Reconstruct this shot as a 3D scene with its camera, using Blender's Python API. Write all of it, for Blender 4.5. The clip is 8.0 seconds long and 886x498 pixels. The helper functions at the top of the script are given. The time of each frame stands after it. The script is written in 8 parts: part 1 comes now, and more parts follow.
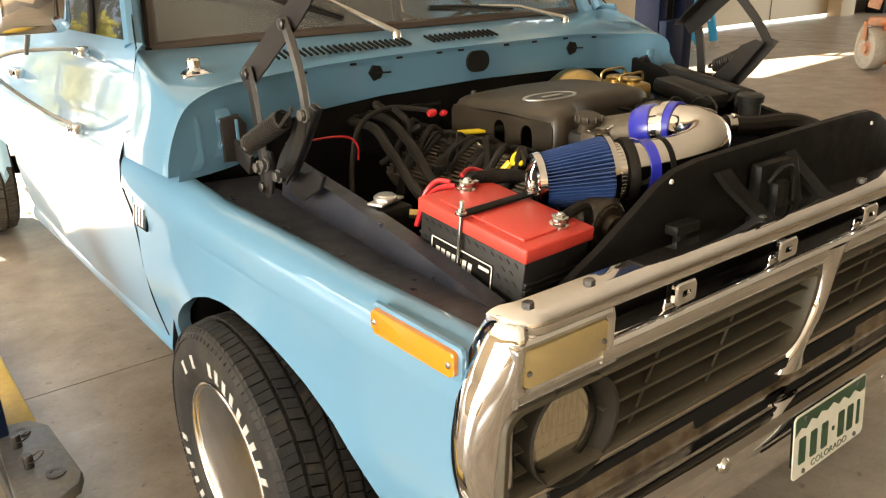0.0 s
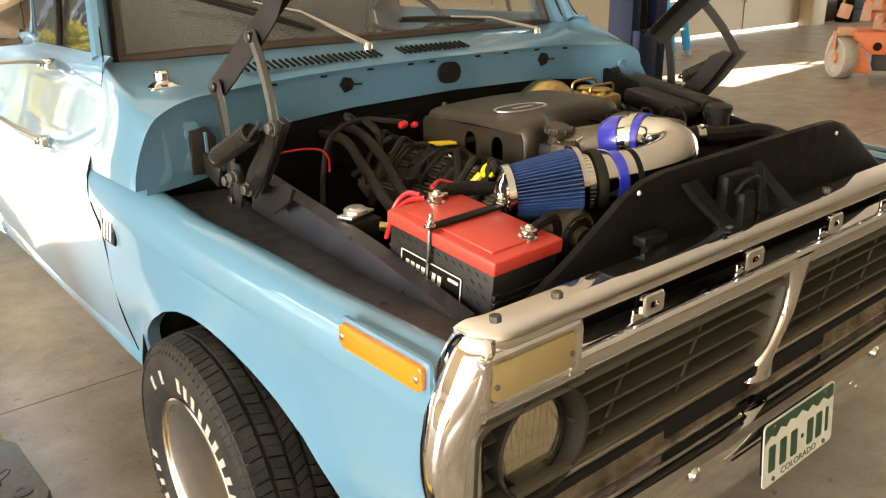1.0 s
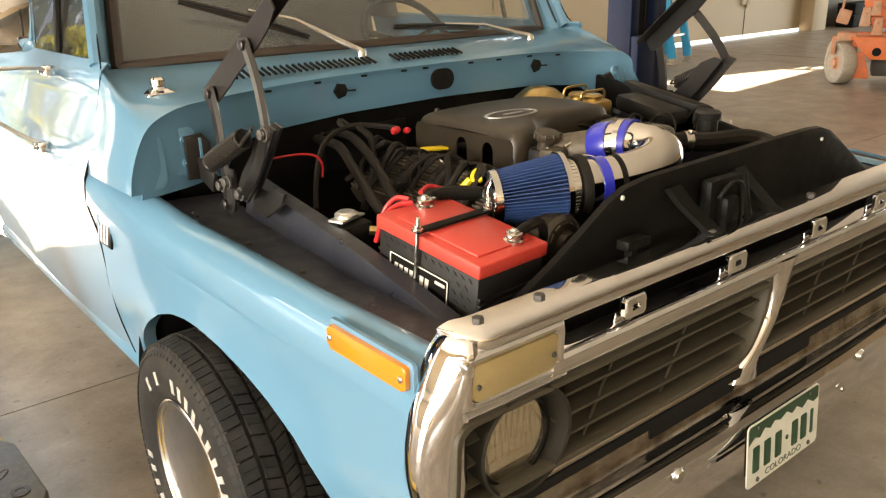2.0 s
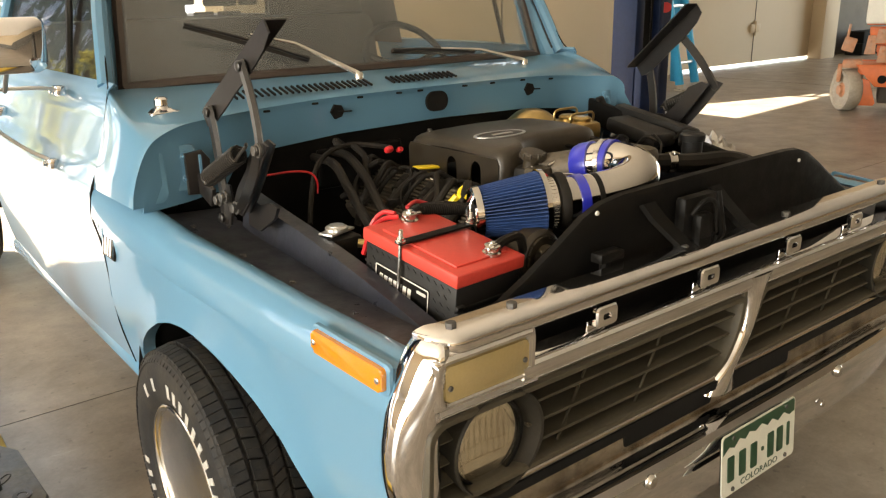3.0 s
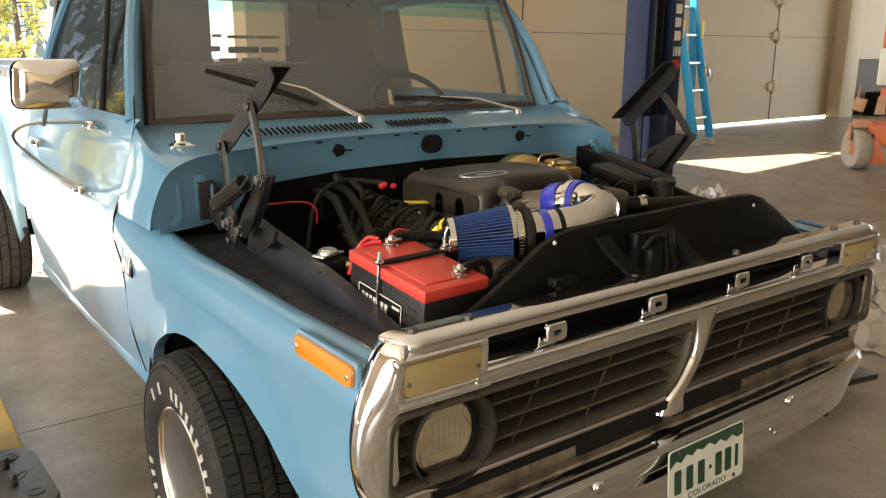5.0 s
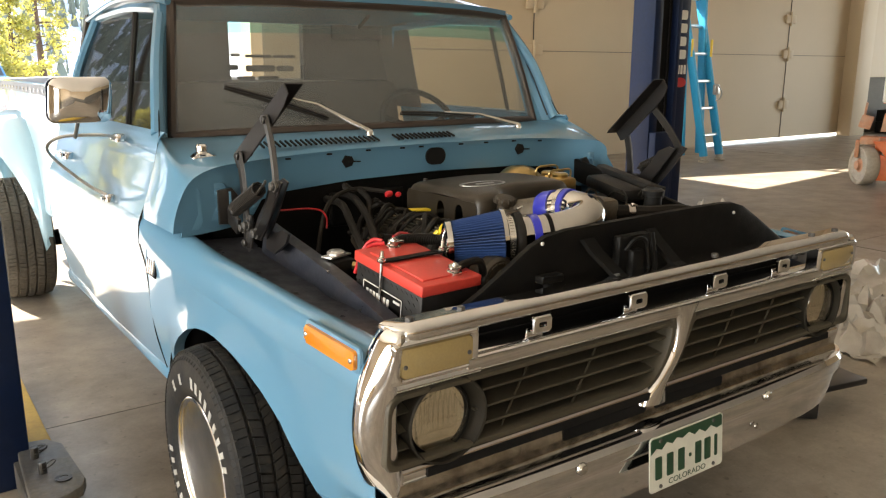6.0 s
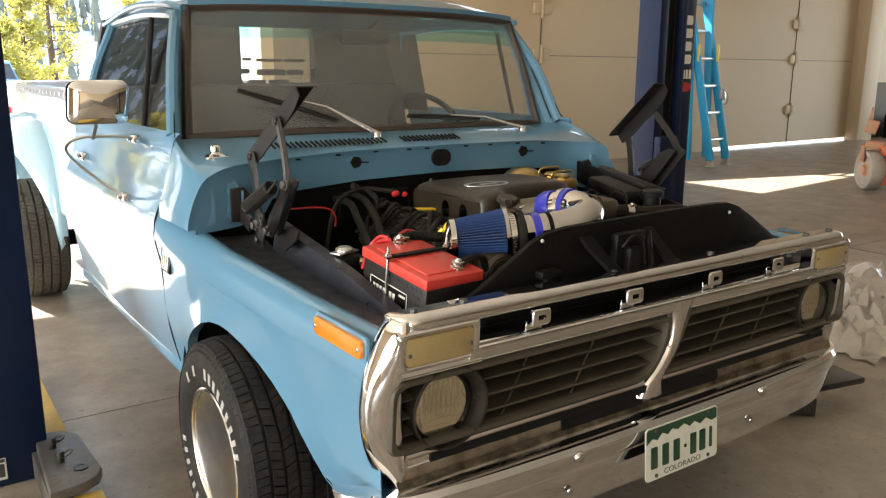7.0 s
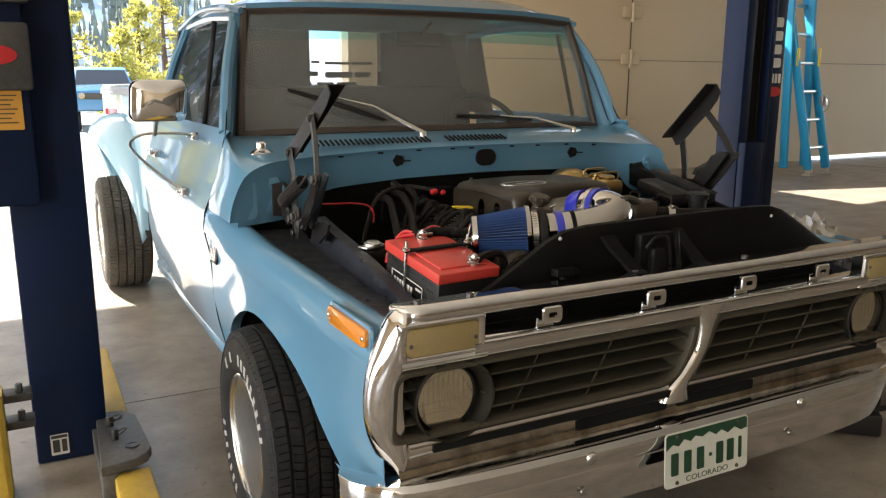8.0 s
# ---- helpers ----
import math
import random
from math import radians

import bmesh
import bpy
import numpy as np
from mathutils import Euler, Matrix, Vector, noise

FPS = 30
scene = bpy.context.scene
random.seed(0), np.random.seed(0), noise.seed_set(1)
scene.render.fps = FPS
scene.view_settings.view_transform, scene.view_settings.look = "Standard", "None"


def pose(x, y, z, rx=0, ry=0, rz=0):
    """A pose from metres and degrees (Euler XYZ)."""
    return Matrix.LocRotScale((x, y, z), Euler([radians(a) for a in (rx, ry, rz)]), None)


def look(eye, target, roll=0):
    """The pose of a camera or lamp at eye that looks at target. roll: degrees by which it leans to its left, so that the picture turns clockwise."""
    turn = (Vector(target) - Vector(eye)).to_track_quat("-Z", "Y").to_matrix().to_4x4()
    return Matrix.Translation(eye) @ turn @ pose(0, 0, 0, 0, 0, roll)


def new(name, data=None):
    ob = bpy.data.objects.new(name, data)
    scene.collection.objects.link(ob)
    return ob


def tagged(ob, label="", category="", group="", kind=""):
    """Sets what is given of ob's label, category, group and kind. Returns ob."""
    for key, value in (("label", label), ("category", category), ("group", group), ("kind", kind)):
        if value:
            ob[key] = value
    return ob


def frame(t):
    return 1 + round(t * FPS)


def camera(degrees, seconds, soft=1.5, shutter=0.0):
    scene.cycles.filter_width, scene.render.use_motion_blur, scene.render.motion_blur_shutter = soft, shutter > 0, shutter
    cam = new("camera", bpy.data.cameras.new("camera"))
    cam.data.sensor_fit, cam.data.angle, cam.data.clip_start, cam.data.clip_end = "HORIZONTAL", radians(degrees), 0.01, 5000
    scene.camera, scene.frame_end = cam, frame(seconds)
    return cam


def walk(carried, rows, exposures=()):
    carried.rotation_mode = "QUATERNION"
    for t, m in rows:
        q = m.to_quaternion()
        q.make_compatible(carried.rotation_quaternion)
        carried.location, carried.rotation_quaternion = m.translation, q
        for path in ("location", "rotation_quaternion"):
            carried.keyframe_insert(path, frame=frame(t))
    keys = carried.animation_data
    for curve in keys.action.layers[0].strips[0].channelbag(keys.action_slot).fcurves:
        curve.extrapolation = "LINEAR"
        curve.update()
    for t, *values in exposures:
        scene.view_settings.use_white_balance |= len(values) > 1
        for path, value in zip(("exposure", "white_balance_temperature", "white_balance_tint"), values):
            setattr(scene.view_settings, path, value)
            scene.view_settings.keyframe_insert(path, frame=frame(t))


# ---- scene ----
cam = camera(58.3, 8.0, soft=1.25)
PATH = [
    (0, (-1.586, -0.7498, 1.4444), (-0.4498, 0.7421, 0.7491), -1.527),
    (0.5, (-1.579, -0.7579, 1.4457), (-0.4042, 0.7084, 0.7603), -1.129),
    (1, (-1.568, -0.7574, 1.4507), (-0.3861, 0.7073, 0.7742), -1.437),
    (2.5, (-1.564, -0.8456, 1.4596), (-0.3898, 0.6387, 0.8129), -1.369),
    (3, (-1.567, -0.8955, 1.457), (-0.397, 0.6089, 0.8504), -1.202),
    (3.5, (-1.576, -0.926, 1.4602), (-0.4108, 0.5884, 0.8694), -0.767),
    (4, (-1.583, -0.9968, 1.4546), (-0.4291, 0.5294, 0.8722), -0.424),
    (4.5, (-1.591, -1.072, 1.4537), (-0.4422, 0.4709, 0.906), -0.168),
    (5, (-1.615, -1.1311, 1.4633), (-0.4679, 0.432, 0.9725), 0.197),
    (6.5, (-1.712, -1.35, 1.463), (-0.5952, 0.2485, 1.0189), 0.126),
    (7, (-1.725, -1.373, 1.4619), (-0.6158, 0.2326, 1.0242), 0.253),
    (7.5, (-1.684, -1.451, 1.4466), (-0.6291, 0.1927, 1.0157), 0.411),
    (8, (-1.569, -1.4995, 1.4391), (-0.6619, 0.2321, 1.0162), 0.233),
]
EXPOSURES = [(0.0, 3.59, 7800, 11), (2.5, 3.59, 7700, 11), (3.0, 3.35, 7550, 10), (3.5, 3.1, 7450, 10), (4.5, 3.11, 7300, 10), (6.5, 3.12, 6900, 10), (7.5, 3.01, 6700, 10), (8.0, 2.77, 6550, 10)]
walk(cam, [(t, look(eye, target, roll)) for t, eye, target, roll in PATH], EXPOSURES)

# ---- world, sun, fill lamps in added openings ----
SUN_EL, SUN_AZ = radians(43), radians(-25)  # azimuth from +y towards +x
world = bpy.data.worlds.new("world")
scene.world = world
world.use_nodes = True
wn = world.node_tree.nodes
sky = wn.new("ShaderNodeTexSky")
sky.sky_type, sky.sun_disc = "NISHITA", False
sky.sun_elevation, sky.sun_rotation = SUN_EL, SUN_AZ
wn["Background"].inputs[1].default_value = 0.15
world.node_tree.links.new(sky.outputs[0], wn["Background"].inputs[0])
sun = new("sun", bpy.data.lights.new("sun", "SUN"))
sun.data.energy, sun.data.angle, sun.data.color = 3.9, radians(0.5), (1.0, 0.95, 0.87)
to_sun = Vector((math.sin(SUN_AZ) * math.cos(SUN_EL), math.cos(SUN_AZ) * math.cos(SUN_EL), math.sin(SUN_EL)))
sun.matrix_world = look(to_sun * 50, (0, 0, 0))


def fill_panel(name, x0, x1, y, z0, z1, power, axis="y"):
    """An added fill lamp, set in an unseen opening as if sky light came in."""
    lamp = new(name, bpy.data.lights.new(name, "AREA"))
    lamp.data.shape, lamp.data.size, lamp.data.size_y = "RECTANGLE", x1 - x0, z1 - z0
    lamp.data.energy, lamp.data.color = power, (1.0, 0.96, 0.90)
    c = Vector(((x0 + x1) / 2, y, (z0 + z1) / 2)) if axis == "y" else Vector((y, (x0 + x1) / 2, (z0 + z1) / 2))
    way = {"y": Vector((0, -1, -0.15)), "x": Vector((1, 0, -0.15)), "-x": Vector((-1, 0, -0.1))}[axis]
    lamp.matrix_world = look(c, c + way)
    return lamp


# ---- materials ----
def make(name, colour, rough=0.5, metal=0.0, grain=0.0, scale=40.0, stain=0.0, stain_scale=2.0, bump=0.0, bump_scale=None,
         coat=0.0, spec=0.5, second=None, detail=6.0, rough_var=0.0):
    """A Principled material with fine grain, broad stains and relief, in object space metres."""
    m = bpy.data.materials.new(name)
    m.use_nodes = True
    nt = m.node_tree
    b = nt.nodes["Principled BSDF"]
    b.inputs["Roughness"].default_value, b.inputs["Metallic"].default_value = rough, metal
    b.inputs["Coat Weight"].default_value, b.inputs["Coat Roughness"].default_value = coat, 0.04
    b.inputs["Specular IOR Level"].default_value = spec
    tc = nt.nodes.new("ShaderNodeTexCoord")

    def noise_node(sc, det=detail, r=0.6):
        n = nt.nodes.new("ShaderNodeTexNoise")
        n.inputs["Scale"].default_value, n.inputs["Detail"].default_value, n.inputs["Roughness"].default_value = sc, det, r
        nt.links.new(tc.outputs["Object"], n.inputs["Vector"])
        return n

    base = (*colour, 1.0)
    b.inputs["Base Color"].default_value = base
    if stain or grain:
        dark = second or tuple(c * 0.45 for c in colour)
        mix = nt.nodes.new("ShaderNodeMix")
        mix.data_type = "RGBA"
        mix.inputs[6].default_value, mix.inputs[7].default_value = base, (*dark, 1.0)
        ramp = nt.nodes.new("ShaderNodeMapRange")
        ramp.inputs[1].default_value, ramp.inputs[2].default_value = 0.42, 0.72
        ramp.inputs[3].default_value, ramp.inputs[4].default_value = 0.0, max(stain, 0.001)
        nt.links.new(noise_node(stain_scale).outputs[0], ramp.inputs[0])
        nt.links.new(ramp.outputs[0], mix.inputs[0])
        mix2 = nt.nodes.new("ShaderNodeMix")
        mix2.data_type, mix2.blend_type = "RGBA", "MULTIPLY"
        mix2.inputs[0].default_value = 1.0
        g = nt.nodes.new("ShaderNodeMapRange")
        g.inputs[1].default_value, g.inputs[2].default_value = 0.25, 0.75
        g.inputs[3].default_value, g.inputs[4].default_value = 1.0 - grain, 1.0
        nt.links.new(noise_node(scale).outputs[0], g.inputs[0])
        nt.links.new(mix.outputs[2], mix2.inputs[6])
        nt.links.new(g.outputs[0], mix2.inputs[7])
        nt.links.new(mix2.outputs[2], b.inputs["Base Color"])
    if rough_var:
        rr = nt.nodes.new("ShaderNodeMapRange")
        rr.inputs[1].default_value, rr.inputs[2].default_value = 0.3, 0.7
        rr.inputs[3].default_value, rr.inputs[4].default_value = max(rough - rough_var, 0.02), min(rough + rough_var, 1.0)
        nt.links.new(noise_node(stain_scale * 3.1).outputs[0], rr.inputs[0])
        nt.links.new(rr.outputs[0], b.inputs["Roughness"])
    if bump:
        bp = nt.nodes.new("ShaderNodeBump")
        bp.inputs["Strength"].default_value, bp.inputs["Distance"].default_value = min(bump, 1.0), 0.004
        nt.links.new(noise_node(bump_scale or scale).outputs[0], bp.inputs["Height"])
        nt.links.new(bp.outputs[0], b.inputs["Normal"])
    return m


def glass(name, colour=(1, 1, 1), rough=0.01, dust=0.0, gloss_most=0.75):
    """A thin pane: tinted clear, with a mirror-like gloss that grows towards grazing views."""
    m = bpy.data.materials.new(name)
    m.use_nodes = True
    nt = m.node_tree
    nt.nodes.remove(nt.nodes["Principled BSDF"])
    clear, gloss, mix, fres = (nt.nodes.new(k) for k in ("ShaderNodeBsdfTransparent", "ShaderNodeBsdfGlossy", "ShaderNodeMixShader", "ShaderNodeLayerWeight"))
    clear.inputs[0].default_value = (*colour, 1)
    gloss.inputs["Roughness"].default_value = rough
    fres.inputs["Blend"].default_value = 0.5
    power, ramp = nt.nodes.new("ShaderNodeMath"), nt.nodes.new("ShaderNodeMapRange")
    power.operation = "POWER"
    power.inputs[1].default_value = 4.0
    ramp.inputs[3].default_value, ramp.inputs[4].default_value = 0.025, gloss_most
    nt.links.new(fres.outputs["Facing"], power.inputs[0])
    nt.links.new(power.outputs[0], ramp.inputs[0])
    nt.links.new(ramp.outputs[0], mix.inputs[0])
    nt.links.new(clear.outputs[0], mix.inputs[1])
    nt.links.new(gloss.outputs[0], mix.inputs[2])
    out = mix.outputs[0]
    if dust:  # a thin pale film for dust and painted reflection haze, thicker in broad smears
        film, veil, tc, smear, amount = (nt.nodes.new(k) for k in ("ShaderNodeBsdfDiffuse", "ShaderNodeMixShader", "ShaderNodeTexCoord", "ShaderNodeTexNoise", "ShaderNodeMapRange"))
        film.inputs[0].default_value = (0.35, 0.36, 0.35, 1)
        smear.inputs["Scale"].default_value, smear.inputs["Detail"].default_value = 3.0, 5.0
        amount.inputs[3].default_value, amount.inputs[4].default_value = dust * 0.6, dust * 1.4
        nt.links.new(tc.outputs["Object"], smear.inputs["Vector"])
        nt.links.new(smear.outputs[0], amount.inputs[0])
        nt.links.new(amount.outputs[0], veil.inputs[0])
        nt.links.new(out, veil.inputs[1])
        nt.links.new(film.outputs[0], veil.inputs[2])
        out = veil.outputs[0]
    nt.links.new(out, nt.nodes["Material Output"].inputs[0])
    return m


M = {}
M["blue"] = make("sky blue car paint", (0.097, 0.219, 0.324), 0.36, coat=0.85, spec=0.1, grain=0.04, scale=300, stain=0.2, stain_scale=1.5, second=(0.088, 0.202, 0.302))
M["bluedull"] = make("dull blue paint", (0.16, 0.33, 0.40), 0.45, coat=0.2, grain=0.15, scale=90, stain=0.3, stain_scale=5, bump=0.05)
# the bed's blue, with the sun's glare put into a paler colour
M["sunlitbed"] = make("blue bed paint paled for sun", (0.36, 0.55, 0.66), 0.3, coat=1.0, grain=0.04, scale=200)
M["chrome"] = make("polished chrome with light haze", (0.80, 0.80, 0.81), 0.045, 1.0, grain=0.06, scale=60, stain=0.18, stain_scale=7, second=(0.50, 0.48, 0.45), bump=0.010, bump_scale=7, rough_var=0.03)
M["tarnished"] = make("dirty tarnished chrome", (0.62, 0.58, 0.52), 0.14, 1.0, grain=0.25, scale=70, stain=0.9, stain_scale=9, second=(0.10, 0.08, 0.06), bump=0.05, bump_scale=30, rough_var=0.10)
M["polished"] = make("polished aluminium", (0.56, 0.545, 0.52), 0.06, 1.0, grain=0.05, scale=80, bump=0.006, bump_scale=30, rough_var=0.04)
M["rim"] = make("polished aluminium rim", (0.90, 0.87, 0.82), 0.2, 1.0, grain=0.12, scale=140, stain=0.3, stain_scale=14, rough_var=0.05)
M["reflector"] = make("silvered reflector", (0.86, 0.84, 0.77), 0.04, 1.0, grain=0.08, scale=60, bump=0.06, bump_scale=26)
M["brightmetal"] = make("bright metal", (0.62, 0.60, 0.56), 0.25, 1.0, grain=0.2, scale=120)
M["black"] = make("black painted steel", (0.0065, 0.0062, 0.0058), 0.5, grain=0.3, scale=60, stain=0.5, stain_scale=6, second=(0.014, 0.012, 0.010), bump=0.12, bump_scale=120, rough_var=0.12, spec=0.09)
M["apron"] = make("dusty blue-black inner fender", (0.024, 0.027, 0.038), 0.40, spec=0.45, grain=0.4, scale=70, stain=0.7, stain_scale=5, second=(0.050, 0.041, 0.033), bump=0.15, bump_scale=90, rough_var=0.15)
M["plastic"] = make("black plastic", (0.014, 0.0135, 0.013), 0.5, spec=0.35, grain=0.2, scale=150, bump=0.1, bump_scale=400)
M["cover"] = make("dusty engine cover plastic", (0.024, 0.018, 0.011), 0.42, grain=0.3, scale=140, stain=0.7, stain_scale=8, second=(0.055, 0.041, 0.025), bump=0.1, bump_scale=500)
M["letter"] = make("grey-white tyre lettering", (0.42, 0.41, 0.38), 0.7, grain=0.4, scale=120)
# rear tyres: dust, plus the sun on them put into a paler colour
M["dustysunlit"] = make("dusty tread rubber paled for sun", (0.11, 0.098, 0.080), 0.8, spec=0.2, grain=0.45, scale=60, stain=0.6, stain_scale=9, second=(0.05, 0.043, 0.035), bump=0.2, bump_scale=90)
M["rubber"] = make("tyre rubber", (0.013, 0.0128, 0.013), 0.7, spec=0.25, grain=0.45, scale=70, stain=0.8, stain_scale=11, second=(0.040, 0.034, 0.026), bump=0.2, bump_scale=90)
M["hose"] = make("rubber hose", (0.014, 0.0115, 0.009), 0.62, spec=0.18, grain=0.4, scale=80, bump=0.1, bump_scale=150)
# near-black for grimy parts; in slots, holes and recesses it stands for shade
M["dark"] = make("near-black grime and recess shade", (0.010, 0.0095, 0.009), 0.8, spec=0.15, grain=0.3, scale=40)
M["grille"] = make("argent grille plastic", (0.024, 0.021, 0.016), 0.6, spec=0.15, metal=0.0, grain=0.2, scale=120, stain=0.4, stain_scale=7, second=(0.03, 0.025, 0.018))
M["slat"] = make("argent slat", (0.066, 0.057, 0.040), 0.5, metal=0.0, spec=0.3, grain=0.2, scale=120, stain=0.4, stain_scale=7, second=(0.075, 0.063, 0.046))
M["amber"] = make("amber lens", (0.60, 0.20, 0.010), 0.12, coat=1.0, grain=0.1, scale=250, bump=0.15, bump_scale=350)
M["cream"] = make("yellowed clear lens", (0.36, 0.27, 0.12), 0.22, coat=0.8, grain=0.12, scale=200, stain=0.4, stain_scale=18, second=(0.30, 0.23, 0.12), bump=0.12, bump_scale=300)
M["red"] = make("red battery lid", (0.56, 0.050, 0.036), 0.42, grain=0.15, scale=120, stain=0.3, stain_scale=12, second=(0.46, 0.045, 0.032), bump=0.04)
M["redplastic"] = make("red plastic", (0.5, 0.02, 0.025), 0.35, grain=0.1)
M["white"] = make("white print", (0.60, 0.58, 0.54), 0.5, grain=0.08, scale=200)
M["bluesil"] = make("blue silicone", (0.018, 0.024, 0.34), 0.3, coat=0.4, grain=0.1, scale=80)
M["filterblue"] = make("blue filter cotton", (0.015, 0.048, 0.165), 0.6, grain=0.25, scale=180, bump=0.3, bump_scale=300)
M["yellow"] = make("yellow plastic", (0.75, 0.55, 0.02), 0.4, grain=0.08)
M["brass"] = make("zinc yellow plated metal", (0.55, 0.40, 0.17), 0.3, 1.0, grain=0.2, scale=60, stain=0.4, stain_scale=12)
M["alloycast"] = make("cast aluminium", (0.12, 0.098, 0.072), 0.55, 0.5, grain=0.4, scale=100, stain=0.5, stain_scale=12, bump=0.3, bump_scale=160)
M["spring"] = make("oily spring steel", (0.05, 0.046, 0.042), 0.3, 0.6, grain=0.3, scale=100)
M["hinge"] = make("black hinge steel", (0.016, 0.0145, 0.014), 0.33, 0.0, grain=0.4, scale=60, stain=0.5, stain_scale=14, second=(0.028, 0.023, 0.020))
M["interior"] = make("dark interior trim", (0.06, 0.053, 0.045), 0.7, grain=0.3, scale=60)
M["seal"] = make("brown rubber seal", (0.04, 0.027, 0.02), 0.5, grain=0.2, scale=60)
M["tonneau"] = make("grey vinyl cover", (0.16, 0.17, 0.19), 0.5, grain=0.2, scale=200)
M["plateg"] = make("plate green", (0.015, 0.06, 0.03), 0.35, grain=0.1)
M["platew"] = make("plate white", (0.66, 0.66, 0.58), 0.35, grain=0.08, stain=0.15, stain_scale=30)
M["liftblue"] = make("lift blue paint", (0.005, 0.014, 0.048), 0.5, spec=0.2, grain=0.25, scale=30, stain=0.4, stain_scale=3, second=(0.02, 0.022, 0.03), bump=0.05)
M["liftyellow"] = make("safety yellow paint", (0.62, 0.40, 0.05), 0.5, grain=0.2, scale=50, stain=0.4, stain_scale=6, second=(0.3, 0.19, 0.04), bump=0.1)
M["padblack"] = make("worn dark steel", (0.085, 0.083, 0.080), 0.5, 0.3, grain=0.4, scale=60, stain=0.5, stain_scale=12, second=(0.13, 0.11, 0.09), bump=0.15)
M["wornsteel"] = make("scuffed bare steel", (0.135, 0.135, 0.138), 0.45, 0.35, grain=0.4, scale=60, stain=0.6, stain_scale=9, second=(0.20, 0.16, 0.09), bump=0.15)
M["ladder"] = make("blue fibreglass", (0.02, 0.30, 0.55), 0.45, grain=0.12, scale=60)
M["alu"] = make("aluminium", (0.6, 0.59, 0.57), 0.35, 0.9, grain=0.1)
M["orange"] = make("orange paint", (0.66, 0.15, 0.04), 0.45, grain=0.15, scale=20, stain=0.3, stain_scale=4)
M["dustyorange"] = make("orange paint under pale dust", (0.58, 0.26, 0.14), 0.7, grain=0.3, scale=25, stain=0.8, stain_scale=7, second=(0.44, 0.35, 0.27))
M["wall"] = make("beige wall panel", (0.49, 0.388, 0.260), 0.6, grain=0.06, scale=60, stain=0.3, stain_scale=0.8, second=(0.43, 0.335, 0.215), bump=0.04, bump_scale=30)
M["wallgrey"] = make("grey concrete block", (0.16, 0.145, 0.12), 0.85, grain=0.3, scale=40, stain=0.4, stain_scale=1.5, bump=0.2)
# ceiling out of view; its white is raised to bounce light down
M["ceil"] = make("white bounce ceiling", (0.86, 0.82, 0.74), 0.8, grain=0.05, scale=20)
M["paper"] = make("paper label", (0.72, 0.70, 0.64), 0.6, grain=0.08)
M["orangelabel"] = make("orange label", (0.62, 0.30, 0.04), 0.5, grain=0.08)
M["tan"] = make("pale rubber wheel", (0.42, 0.37, 0.30), 0.7, grain=0.25, scale=30, stain=0.3, stain_scale=8)
M["clearbag"] = make("crumpled clear plastic", (0.44, 0.40, 0.34), 0.3, coat=0.5, grain=0.2, scale=15, bump=0.25, bump_scale=9)
M["cyan"] = glass("blue-green shade band", (0.10, 0.60, 0.70), gloss_most=0.1)
M["palecyan"] = glass("fading shade band", (0.38, 0.82, 0.88), gloss_most=0.1)
M["lensglass"] = glass("pressed lamp glass", (0.97, 0.96, 0.93))
# the dust amount also paints in the haze of reflections on the screen
M["windscreen"] = glass("tinted windscreen", (0.965, 0.97, 0.95), dust=0.11)
M["clearpane"] = glass("clear pane", (0.98, 0.98, 0.97), gloss_most=0.28)
M["privacy"] = glass("dark tinted glass", (0.66, 0.68, 0.69))
M["mirrorglass"] = make("mirror", (0.8, 0.8, 0.8), 0.02, 1.0)


